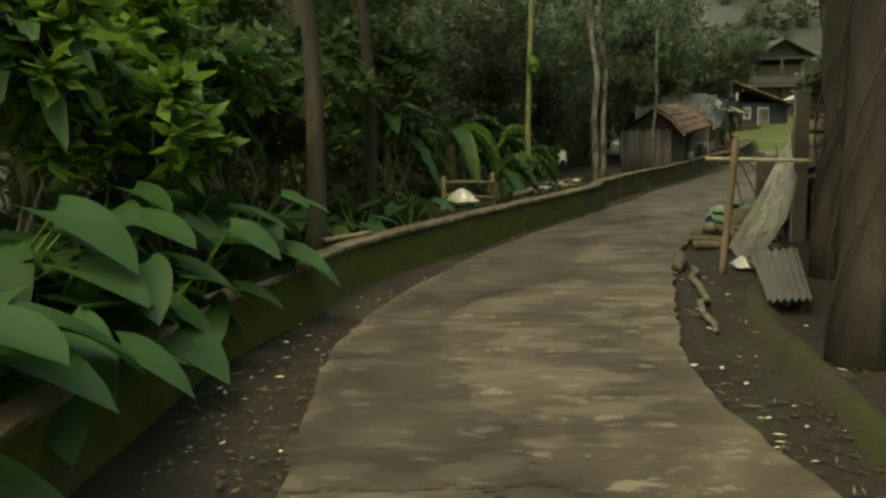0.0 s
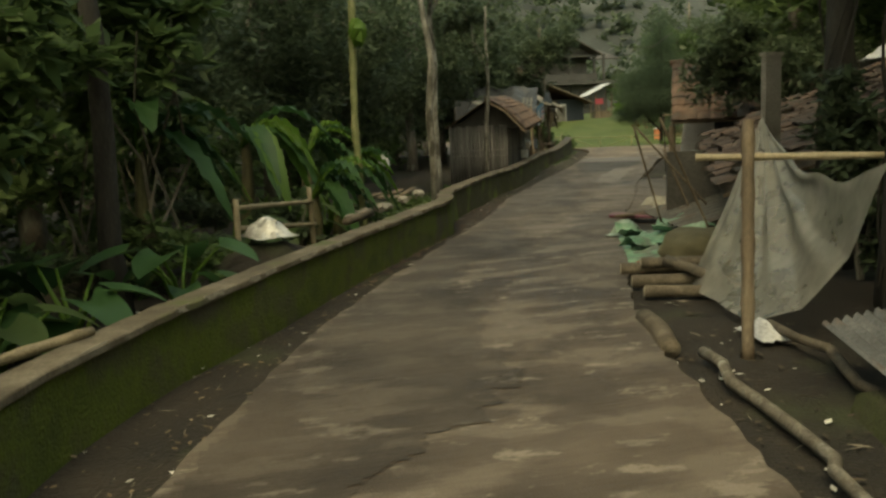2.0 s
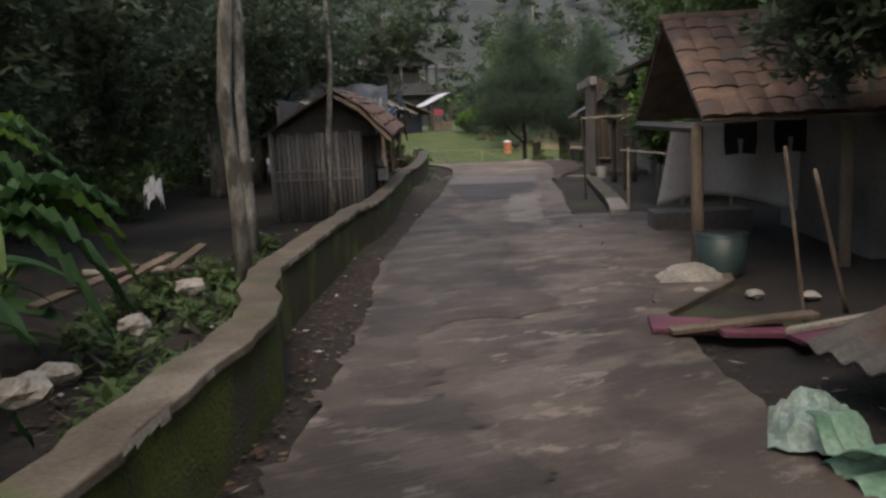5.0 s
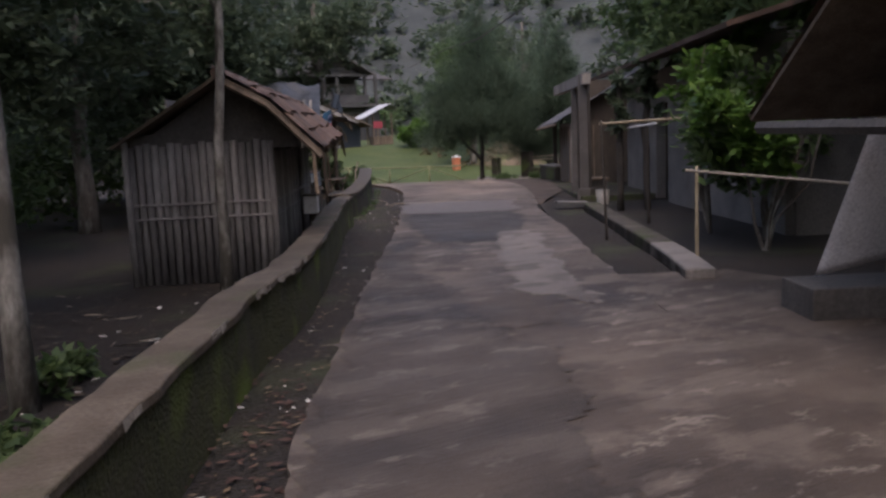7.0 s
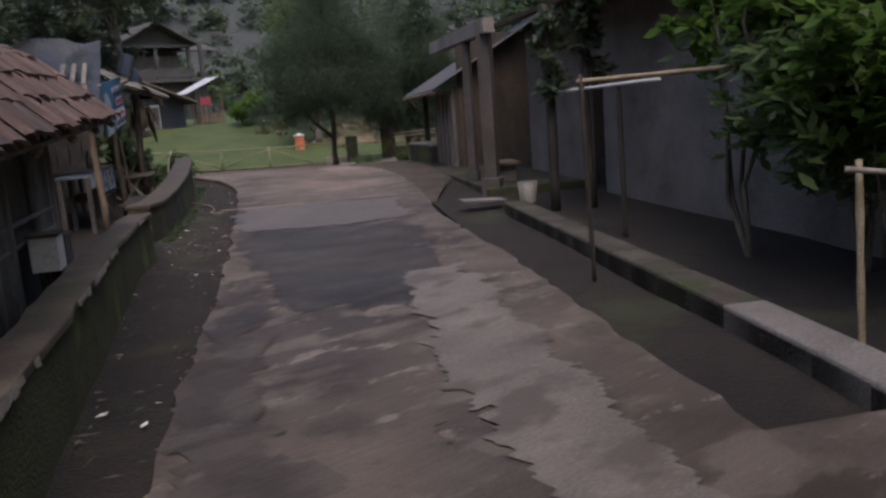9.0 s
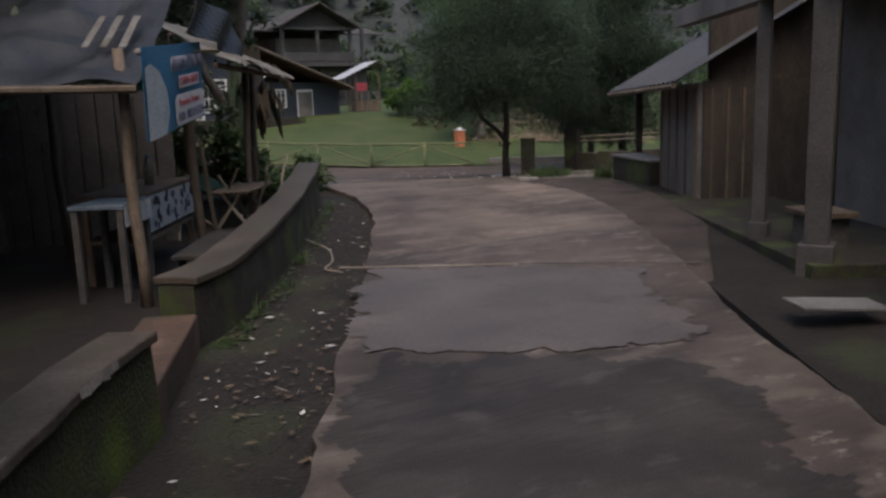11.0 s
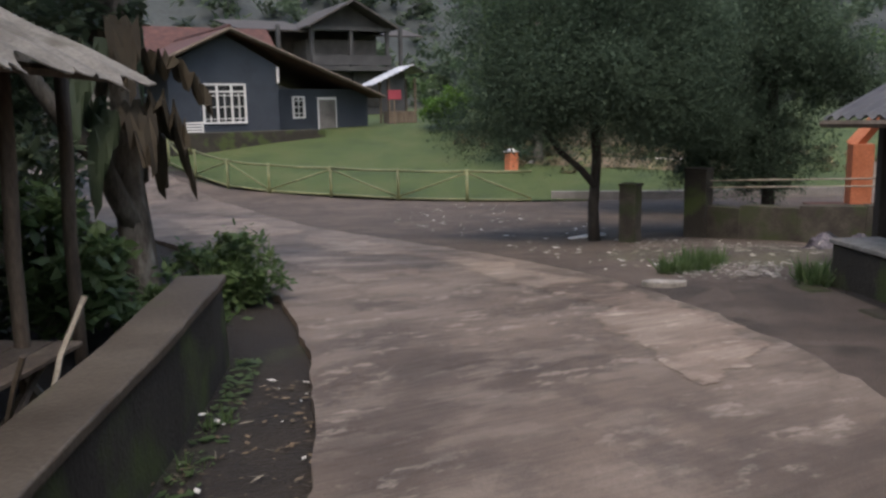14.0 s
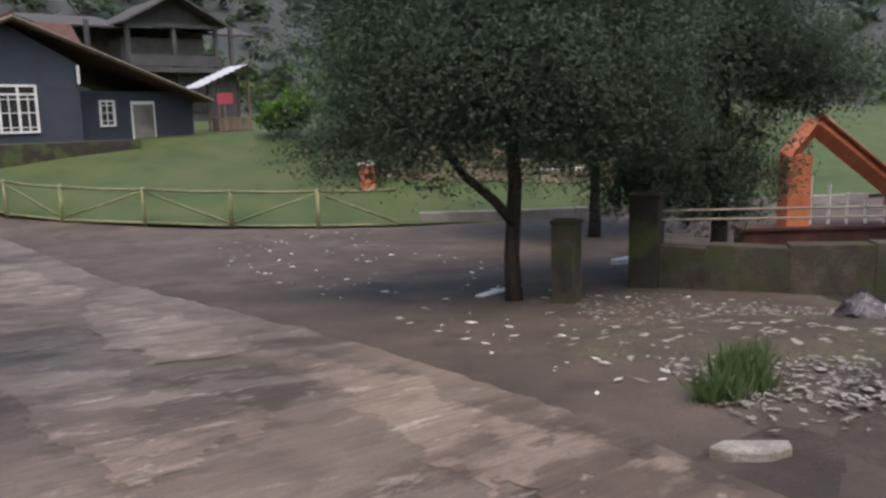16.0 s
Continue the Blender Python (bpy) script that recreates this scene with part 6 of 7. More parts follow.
bamboo([(12.3, 24.6, 0.0), (12.3, 24.62, 1.42)], 0.025, "rail_post", "thin dark post holding a rail", "", DARKBARK, "post")
bamboo([(13.8, 26.6, 1.4), (11.6, 23.72, 1.43)], 0.016, "metal_rail", "pale metal rail held along the wall", "", WHITE, "rail")

# yard corner: hollow block box, rubbish, weeds, slab
bx = thing("block_tank", "grey concrete block trough in the yard", "trough", at=(17.98, 34.0, 0.06), rz=67)
part("body", Geo().box((0, 0, 0.2), (1.6, 0.42, 0.44)), WALLGREY, bx, bevel=0.012)
part("lid", Geo().box((0.01, 0, 0.44), (1.65, 0.46, 0.04)), STONE, bx, bevel=0.008)
DULLPLASTIC = surface("dull_purple_plastic", [(0.06, 0.05, 0.062), (0.12, 0.105, 0.122), (0.22, 0.2, 0.21)], 5, 0.4, 0.3, 40)
for k, (x, y, w, m, lab) in enumerate(((20.15, 36.45, 0.4, DULLPLASTIC, "crumpled dull purple plastic by the wall"), (20.45, 36.6, 0.32, BLACKCLOTH, "crumpled black plastic by the wall"), (20.3, 36.3, 0.26, WHITECLOTH, "crumpled pale plastic by the wall"), (20.65, 36.35, 0.34, DULLPLASTIC, "crumpled dull purple plastic by the wall"))):
    crumple("rubbish", (x, y, 0.0), (w, w * 0.75, w * 0.42), 7 + 3 * k, m, lab, "rubbish", 0.85)
tagged(part("white_slab", Geo().prism([(16.6, 35.56), (16.63, 35.46), (16.76, 35.34), (16.88, 35.31), (16.94, 35.36), (16.85, 35.45), (16.72, 35.56)][::-1], 0.1, 0.19), STONE, bevel=0.012), "broken pale concrete lump by the lane", "slab")
rock("white_stone", (17.9, 38.4, fall(17.9, 38.4) - 0.0), 0.055, 72, PAPER, "small white stone in the yard", "stone", squash=0.4)

for k, (x, y, r, h) in enumerate(((5.2, 7.6, 0.8, 1.1), (6.1, 9.6, 0.8, 1.1), (3.9, 6.1, 0.45, 0.8), (6.0, 6.0, 0.9, 1.0), (5.4, 10.6, 0.5, 1.1), (4.6, 7.4, 0.5, 1.1))):
    shrub("dark tangled bush beside the mossy trees", (x, y, 0), (r, r, h), 340 + k, 3200, 0.12, LEAF_DARK, group="bushes by the bank")

tree("low dark tree in front of the old house", (8.05, 15.85, 0), 2.6, 0.06, blobs(46, 9, (0.1, 0, 2.25), (1.25, 1.0, 0.95)), LEAF_DARK, 7500, 0.12, 46, (0.1, 0), 5)

# gravelly mound beside the trough
RUBBLE = surface("gravelly_mud", [(0.06, 0.05, 0.038), (0.10, 0.085, 0.062), (0.14, 0.13, 0.08)], 1.6, 0.9, 0.9, 35, spots=((0.32, 0.3, 0.25), 6.5, 0.59, 0.65), dist=0.03)


def mound_pt(u, v):
    a, r = 2 * math.pi * u, v
    k = 1 + 0.18 * noise.noise(Vector((math.cos(a) * 1.5, math.sin(a) * 1.5, 3)))
    x, y = 1.75 * r * k * math.cos(a), 0.95 * r * k * math.sin(a)
    x, y = 19.1 + x * 0.80 + y * 0.6, 36.75 - x * 0.6 + y * 0.80
    return (x, y, fall(x, y) + 0.05 + 0.11 * (1 - r * r) + 0.02 * noise.noise(Vector((x * 3, y * 3, 0))))


tagged(part("gravel_mound", Geo().grid(mound_pt, 40, 12), RUBBLE, smooth=True), "low mound of muddy gravel and rubble", "gravel", kind="structure")
# ---- the yard, fence and far houses ----
posts = [(15.6, 66.4), (16.1, 62.2), (16.6, 59.2), (16.95, 56.6), (17.45, 54.5), (18.3, 53.15), (19.65, 51.75), (20.95, 50.1), (22.25, 48.65), (23.55, 47.6)]


fence = thing("fence", "weathered green bamboo fence with diagonal braces round the lawn", "fence")
for k, (a, b) in enumerate(zip(posts, posts[1:])):
    A, B = Vector((*a, fall(*a) + 0.06)), Vector((*b, fall(*b) + 0.06))
    part("post", Geo().tube([A - Z * 0.2, A + Z * 0.86], [0.045, 0.042], 7), BAMBOOG, fence, smooth=True)
    part("top_rail", Geo().tube([A + Z * 0.8, A.lerp(B, 0.5) + Z * 0.78, B + Z * 0.8], 0.034, 7), BAMBOOG, fence, smooth=True)
    part("bottom_rail", Geo().tube([A + Z * 0.06, B + Z * 0.06], 0.032, 7), BAMBOOG, fence, smooth=True)
    part("brace", Geo().tube((A + Z * 0.1, B + Z * 0.76) if k % 2 else (A + Z * 0.76, B + Z * 0.1), 0.028, 6), BAMBOOG, fence, smooth=True)

# kerbs and garden beds right of the fence
def kerb_line(name, pts, h, w, mat, lab):
    th = thing(name, lab, "kerb", kind="structure")
    p = resample(pts, max(2, len(along(pts, 0.8)) - 1))
    o = offset(p, w)
    for i in range(len(p) - 1):
        z = fall(*p[i]) + 0.05
        part("stone", Geo().prism([p[i], p[i + 1], o[i + 1], o[i]], z - 0.2, z + h), mat, th, bevel=0.01)


kerb_line("kerb_far", [(24.3, 47.8), (26.2, 46.4), (29, 44.9), (34, 42.5)], 0.22, 0.25, PLASTER, "pale concrete kerb of the far garden")
kerb_line("kerb_bed", [(26.4, 52.5), (29.0, 51.0), (32.5, 49.0)], 0.12, 0.15, WHITE, "thin white edging of a flower bed")
kerb_line("kerb_white", [(19.1, 39.9), (19.9, 40.1)], 0.03, 0.09, WHITE, "white painted kerb stones by the tree")
kerb_line("kerb_white_far", [(22.2, 40.6), (24.4, 40.5)], 0.08, 0.14, WHITE, "white painted kerb stones of the far drive")
# flower bed stuff
q = random.Random(8)
cl = [(q.uniform(26, 36), 0, 0, 0.5, 0.4, 0.16) for _ in range(60)]
cl = [(x, 66 - 0.55 * x + q.uniform(-1, 7), 0, a, b, c) for x, _, _, a, b, c in cl]
cl = [(x, y, fall(x, y) + 0.15, a, b, c) for x, y, _, a, b, c in cl]
bed = leaves("bed_plants", leaf_mesh("bed_plants", cl, 6500, 0.14, 1, 81), surface("dry_bed_foliage", [(0.10, 0.11, 0.04), (0.2, 0.17, 0.09), (0.32, 0.26, 0.17)], 1.0, 0.9, 0.0, 20, vary=0.4))
tagged(bed, "patchy dry and green growth on the garden beds", "plants", kind="stuff")
bo_ = thing("bollard", "orange masonry gate pillar with a white cap", "pillar", at=(25.5, 51.6, fall(25.5, 51.6) + 0.05))
bo_.scale = (0.85, 0.85, 0.62)
part("shaft", Geo().box((0, 0, 0.5), (0.36, 0.36, 1.0)), ORANGE, bo_, bevel=0.015)
part("cap", Geo().box((0, 0, 1.05), (0.44, 0.44, 0.08)), WHITE, bo_, bevel=0.02)
part("finial", Geo().box((0, 0, 1.14), (0.22, 0.22, 0.12), taper=0.6), WHITE, bo_)

# orange sloping gate structure at the far drive
og = thing("orange_gate", "orange gable-shaped masonry gate by the drive", "gate", at=(26.1, 39.95, fall(26.1, 39.95)))
og.scale = (1.1, 1.1, 1.14)
part("slope_beam", Geo().tube([(0, 0, 1.72), (0.95, -0.75, 0.78)], 0.15, 4), ORANGE, og)
part("slope_beam", Geo().tube([(0, 0, 1.72), (-0.28, 0.25, 1.25)], 0.13, 4), ORANGE, og)
for k in range(6):
    p = Vector((0, 0, 1.76)).lerp(Vector((0.95, -0.75, 0.82)), (k + 0.5) / 6)
    part("tile", Geo().box(tuple(p + Z * 0.12), (0.26, 0.34, 0.03), rz=-38, ry=38), surface("pale_orange_tile", [(0.5, 0.24, 0.14), (0.58, 0.3, 0.19), (0.62, 0.36, 0.24)], 4, 0.7, 0.2, 40) if k == 0 else bpy.data.materials["pale_orange_tile"], og, bevel=0.008)
part("pillar", Geo().box((-0.2, 0.15, 0.65), (0.34, 0.34, 1.3), rz=-38), ORANGE, og, bevel=0.01)
part("pillar", Geo().box((1.0, -0.8, 0.4), (0.3, 0.3, 0.8), rz=-38), ORANGE, og, bevel=0.01)
part("plinth", Geo().box((0.3, -0.28, 0.14), (2.9, 0.35, 0.28), rz=-38), REDTILE, og, bevel=0.01)
part("plinth_band", Geo().box((0.3, -0.28, 0.3), (3.0, 0.42, 0.05), rz=-38), REDTILE, og, bevel=0.008)
for k in range(5):
    p = Vector((0.0, 0.0, 0)).lerp(Vector((0.85, -0.66, 0)), k / 4)
    part("bar", Geo().box((p.x, p.y, 0.65 - 0.06 * k), (0.03, 0.03, 0.7 - 0.12 * k)), WHITE, og)

# planted terraces behind the pillar
BED = surface("dry_bed_soil", [(0.12, 0.10, 0.05), (0.2, 0.155, 0.095), (0.27, 0.215, 0.14)], 0.7, 0.9, 0.8, 20, spots=((0.10, 0.13, 0.035), 1.1, 0.5, 0.62), dist=0.04)
for k in range(5):
    def bed_pt(u, v):
        a = Vector((26.6, 52.0, 0)).lerp(Vector((31.5, 47.2, 0)), u) + Vector((0.98, 1.05, 0)) * (k * 1.25 + v * 0.95)
        return (a.x, a.y, fall(a.x, a.y) + 0.1 + 0.16 * math.sin(math.pi * v) * min(1, 12 * u * (1 - u)) + 0.04 * noise.noise(Vector((a.x, a.y, k))))
    tagged(part("garden_bed", Geo().grid(bed_pt, 24, 6), BED, smooth=True), "tan raised bed of dry soil and stubble", "garden bed", "garden beds", kind="structure")

# dark low wall, posts and wire by the tree
kerb_line("wall_yard", [(20.7, 39.2), (21.0, 37.9), (22.3, 36.6), (24.5, 35.0), (28, 33)], 0.5, 0.25, KERBDARK, "dark damp retaining wall beside the yard")
for (x, y), h, r, lab in (((19.42, 39.0), 0.8, 0.12, "square dark concrete gate post"), ((20.75, 39.05), 1.0, 0.16, "mossy concrete post by the wall"), ((21.0, 39.25), 1.0, 0.09, "grey concrete post by the wall"), ((22.4, 36.4), 1.3, 0.08, "slim dark post carrying wires")):
    z = fall(x, y)
    pp = thing("gate_post", lab, "post", "posts at the yard", at=(x, y, z), rz=25)
    part("shaft", Geo().box((0, 0, h / 2), (2 * r, 2 * r, h + 0.1)), WALLGREY if "grey" in lab or "mossy" in lab else KERBDARK, pp, bevel=0.012)
    part("cap", Geo().box((0, 0, h + 0.07), (2 * r + 0.02, 2 * r + 0.02, 0.04)), WALLGREY, pp, bevel=0.008)
for dz in (0.0, 0.1):
    tagged(part("wire", Geo().tube([(20.75, 39.05, 0.5 + dz), (22.4, 36.4, 0.62 + dz), (26, 33, 0.7 + dz)], 0.012, 5), PALEWOOD), "thin pale wire strung between the posts", "wire", "yard wires")


def window(parent, c, w, h, rz, cols, vent=True, name="window"):
    """White casement window with glazing bars, built about its centre, facing -y."""
    win = new(name)
    win.parent = parent
    win.matrix_basis = pose(*c, 0, 0, rz)
    part("glass", Geo().box((0, 0.03, 0), (w - 0.04, 0.02, h - 0.04)), GLASSY, win)
    fr = Geo()
    for s in (-1, 1):
        fr.box((s * (w - 0.07) / 2, -0.005, 0), (0.07, 0.08, h))
    fr.box((0, -0.006, (h - 0.07) / 2), (w, 0.08, 0.07))
    fr.box((0, -0.006, -(h - 0.07) / 2), (w, 0.08, 0.07))
    part("frame", fr, WHITE, win)
    top = h * 0.2 if vent else 0
    for k in range(1, cols):
        part("mullion", Geo().box((-w / 2 + w * k / cols, -0.004, 0), (0.07, 0.07, h - 0.1)), WHITE, win)
    if vent:
        part("transom", Geo().box((0, -0.003, h / 2 - top), (w - 0.1, 0.07, 0.06)), WHITE, win)
    for k in range(cols):
        x = -w / 2 + w * (k + 0.5) / cols
        part("bar", Geo().box((x, 0.0, -top / 2), (0.03, 0.05, h - top - 0.12)), WHITE, win)
        for z in (-0.28, 0.02, 0.3):
            part("bar", Geo().box((x, 0.001, -top / 2 + z * h), (w / cols - 0.08, 0.05, 0.03)), WHITE, win)
    return win


# blue-grey house on the lawn
def blue_house():
    y0, z0 = 0.0, 1.0
    th = thing("blue_house", "blue-grey painted house with a brown gable roof", "house", at=(19.35, 62.0, 0), rz=6)
    fl = Geo()
    xl, xr, xa = -2.2, 2.08, 0.0
    out = [(xl, z0 - 0.6), (xr, z0 - 0.6), (xr, 3.55), (xa, 4.7), (xl, 3.55)]
    b = len(fl.v)
    fl.v += [(x, y0, z) for x, z in out] + [(x, y0 + 6, z) for x, z in out]
    fl.f += [(0, 1, 2, 3, 4), (9, 8, 7, 6, 5)] + [(i, i + 5, (i + 1) % 5 + 5, (i + 1) % 5) for i in range(5)]
    part("wall", fl, BLUEWALL, th)
    part("wing", Geo().box((4.25, y0 + 3.2, 1.4), (4.6, 4.6, 2.6)), BLUEWALL, th)
    part("apron", Geo().box((0.45, y0 - 0.6, z0 - 0.36), (6.0, 1.3, 0.84)), WALLGREY, th, bevel=0.02)
    rf = Geo().grid(plane4((xa, y0 - 0.7, 4.86), (xa, y0 + 6.3, 4.86), (6.85, y0 + 6.3, 2.35), (6.85, y0 - 0.1, 2.35)), 4, 4)
    part("roof", rf, REDTILE, th, thick=0.1)
    part("roof", Geo().grid(plane4((xa, y0 - 0.7, 4.86), (xa, y0 + 6.3, 4.86), (xl - 1.3, y0 + 6.3, 3.0), (xl - 1.3, y0 - 0.7, 3.2)), 4, 4), REDTILE, th, thick=0.1)
    part("fascia", Geo().tube([(xa, y0 - 0.72, 4.84), (6.85, y0 - 0.12, 2.33)], 0.07, 4), WOOD, th)
    part("fascia", Geo().tube([(xa, y0 - 0.72, 4.84), (xl - 1.3, y0 - 0.72, 3.18)], 0.07, 4), WOOD, th)
    part("ridge", Geo().tube([(xa, y0 - 0.7, 4.92), (xa, y0 + 6.3, 4.92)], 0.09, 6), REDTILE, th)
    window(th, (-0.12, y0 - 0.03, 2.12), 1.7, 1.5, 0, 3)
    window(th, (3.3, y0 + 0.86, 1.95), 0.55, 0.9, 0, 1, False)
    dr = part("door", Geo().box((4.6, y0 + 0.87, 1.62), (0.75, 0.06, 1.25)), PLASTER, th, "grey wooden door")
    part("door_frame", Geo().box((4.6, y0 + 0.885, 1.66), (0.87, 0.04, 1.4)), WHITE, dr)
    part("downpipe", Geo().tube([(2.05, y0 - 0.1, 3.5), (2.05, y0 - 0.1, 2.9)], 0.05, 6), WHITE, th)
    return th


blue_house()
lw = thing("garden_bench", "small white slatted garden bench by the house", "bench", at=(17.85, 61.0, 1.02))
for k in range(4):
    part("slat", Geo().box((0, 0, 0.1 + 0.1 * k), (0.7, 0.05, 0.06)), WHITE, lw)
for s in (-0.32, 0.32):
    part("leg", Geo().box((s, 0.04, 0.22), (0.05, 0.06, 0.46)), WHITE, lw)

# gazebo with a metal roof
gz = thing("gazebo", "small open shelter with a pale metal roof", "gazebo", at=(28.3, 66.0, 1.0))
for x in (-0.6, 0.75):
    for y in (-0.4, 0.6):
        part("post", Geo().box((x, y, 1.1), (0.09, 0.09, 2.3)), WOOD, gz)
sh = Geo()
corrugated(sh, plane4((-1.6, -0.8, 1.9), (0.55, -0.8, 2.85), (0.55, 1.0, 2.85), (-1.6, 1.0, 1.9)), 8, 0.02, 3)
part("roof", sh, surface("pale_metal_roof", [(0.3, 0.31, 0.33), (0.4, 0.41, 0.43), (0.5, 0.51, 0.53)], 2, 0.5, 0.1, 30), gz, thick=0.02)
sh = Geo()
corrugated(sh, plane4((0.55, -0.8, 2.85), (1.1, -0.8, 2.5), (1.1, 1.0, 2.5), (0.55, 1.0, 2.85)), 3, 0.02, 3)
part("roof", sh, METAL, gz, thick=0.02)
part("cabin", Geo().box((0.1, 0, 0.45), (1.3, 0.9, 0.55)), WOOD, gz, bevel=0.02)
part("floor", Geo().box((0.1, 0, 0.08), (1.8, 1.3, 0.16)), PLASTER, gz)
rd = thing("red_cart_sign", "small red board hanging in the shelter", "sign", at=(27.35, 64.2, 2.35))
part("board", Geo().box((0, 0, 0.1), (0.65, 0.05, 0.42)), REDINK, rd, bevel=0.01)
part("stand", Geo().tube([(0, 0.05, -1.4), (0, 0.05, 0.1)], 0.04, 6), WOOD, rd)


# unfinished two-storey building behind
ROUGHCAST = surface("rough_grey_concrete", [(0.042, 0.042, 0.0434), (0.0665, 0.0665, 0.0672), (0.098, 0.098, 0.0966)], 0.8, 0.9, 0.3, 30)


OLDROOF = surface("old_dark_roof", [(0.045, 0.04, 0.036), (0.07, 0.062, 0.057), (0.1, 0.09, 0.083)], 1.2, 0.85, 0.3, 30)


def two_storey():
    th = thing("two_storey_building", "unfinished grey two-storey concrete building", "building", at=(32.6, 84.0, 1.4))
    th.scale = (0.8, 1.0, 0.94)
    w = 11.5
    part("ground_floor", Geo().box((0, 3, 1.6), (w, 6, 3.3)), ROUGHCAST, th)
    part("slab", Geo().box((0.2, 2.6, 3.45), (w + 1.4, 7.6, 0.3)), ROUGHCAST, th)
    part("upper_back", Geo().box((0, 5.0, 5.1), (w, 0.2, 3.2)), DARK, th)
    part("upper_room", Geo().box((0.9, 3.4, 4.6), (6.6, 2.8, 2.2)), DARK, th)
    for x in (-5.5, -2.6, 0.9, 4.3, 5.6):
        part("column", Geo().box((x, 0.3, 5.0), (0.28, 0.28, 3.0)), ROUGHCAST, th)
    for x in (-5.5, -2.6, 0.9, 4.3):
        part("column", Geo().box((x, -0.1, 1.7), (0.32, 0.3, 3.4)), ROUGHCAST, th)
    part("parapet", Geo().box((0.85, -0.1, 4.1), (7.2, 0.15, 0.7)), ROUGHCAST, th)
    part("beam", Geo().box((0.85, 0.2, 6.35), (7.4, 0.3, 0.25)), ROUGHCAST, th)
    for a, b in (((-3.2, 6.4), (0.9, 8.3)), ((5.0, 6.4), (0.9, 8.3))):
        part("gable_roof", Geo().grid(plane4((a[0], -0.6, a[1]), (b[0], -0.6, b[1]), (b[0], 7, b[1]), (a[0], 7, a[1])), 3, 3), OLDROOF, th, thick=0.12)
    gb = Geo().poly([(-2.8, 0.9, 6.45), (4.6, 0.9, 6.45), (0.9, 0.9, 8.15)])
    part("gable", gb, ROUGHCAST, th, thick=0.1)
    part("roof", Geo().grid(plane4((-8.5, 1, 6.2), (-2.0, 1, 6.2), (-2.0, 8, 7.6), (-8.5, 8, 7.6)), 3, 3), OLDROOF, th, thick=0.12)
    part("roof", Geo().grid(plane4((3.5, 2, 6.1), (9, 2, 6.1), (9, 8, 7.6), (3.5, 8, 7.6)), 3, 3), OLDROOF, th, thick=0.12)
    for x in (-4.0, -0.8, 2.6):
        part("opening", Geo().box((x, -0.02, 1.7), (1.4, 0.1, 2.0)), GLASSY, th)


two_storey()


def far_house(at, w, h, rise, mat, lab):
    th = thing("far_house", lab, "house", "village houses behind the lawn", at=at)
    part("wall", Geo().box((0, 2, h / 2), (w, 4, h)), mat, th)
    for s in (-1, 1):
        part("roof", Geo().grid(plane4((-w / 2 - 0.4, 2 + s * 2.6, h - 0.1), (w / 2 + 0.4, 2 + s * 2.6, h - 0.1), (w / 2 + 0.4, 2, h + rise), (-w / 2 - 0.4, 2, h + rise)), 3, 3), REDTILE, th, thick=0.1)
    for x in (-w * 0.25, w * 0.25):
        part("window", Geo().box((x, -0.02, h * 0.55), (0.9, 0.08, 1.0)), GLASSY, th)


far_house((17.5, 80, 1.2), 8, 3.4, 1.6, PLASTER, "far village house with a red tiled roof")
far_house((22.0, 77, 1.2), 7, 3.7, 1.7, PLASTER, "far village house with a red tiled roof")

# ---- trees at the yard ----
z = fall(19.2, 39.5)
cr = [(0, 0, 2.4, 1.9, 1.9, 1.0), (-0.8, 0.5, 2.0, 1.1, 1.0, 0.8), (0.6, -0.6, 2.1, 1.1, 1.0, 0.8), (0, 0, 3.6, 1.5, 1.5, 1.0), (0, 0.1, 4.8, 1.0, 1.0, 0.9), (0, 0, 5.7, 0.5, 0.5, 0.8), (-1.1, 1.0, 3.0, 0.9, 0.9, 0.8), (1.0, -0.7, 3.1, 0.9, 0.9, 0.8), (1.3, -0.8, 1.75, 0.6, 0.6, 0.5), (-1.5, 1.0, 1.7, 0.7, 0.7, 0.5)]
cone = tree("dark cone-shaped evergreen beside the yard", (19.2, 39.5, z), 5.6, 0.085, cr, EVERGREEN, 165000, 0.043, 91, (0.05, 0.1), 8, droop=0.3, bark=DARKBARK)
part("limb", Geo().tube(bent((0, 0, 0.85), (-0.75, 0.4, 1.9), 4, 0.06, 3), [0.06, 0.05, 0.045, 0.04, 0.02], 7), DARKBARK, cone, smooth=True)
leaves("inner_foliage", leaf_mesh("inner_foliage", [(a, b, c, d * 0.7, e * 0.7, f * 0.75) for a, b, c, d, e, f in cr[:8]], 30000, 0.075, 1, 191), EVERGREEN, cone)
slim = [(-0.35, 0.25, 2.3, 1.0, 1.0, 1.0), (-0.85, 0.6, 2.0, 0.95, 0.95, 0.8), (-0.05, 0.05, 1.6, 0.65, 0.65, 0.6), (0, 0, 3.7, 1.4, 1.4, 0.9), (0, 0.1, 4.8, 1.0, 1.0, 0.9), (0, 0, 5.7, 0.5, 0.5, 0.8), (-1.1, 1.0, 3.0, 0.9, 0.9, 0.8), (0.8, -0.6, 3.15, 0.95, 0.95, 0.7), (0.3, -0.2, 2.0, 0.75, 0.75, 0.7)]
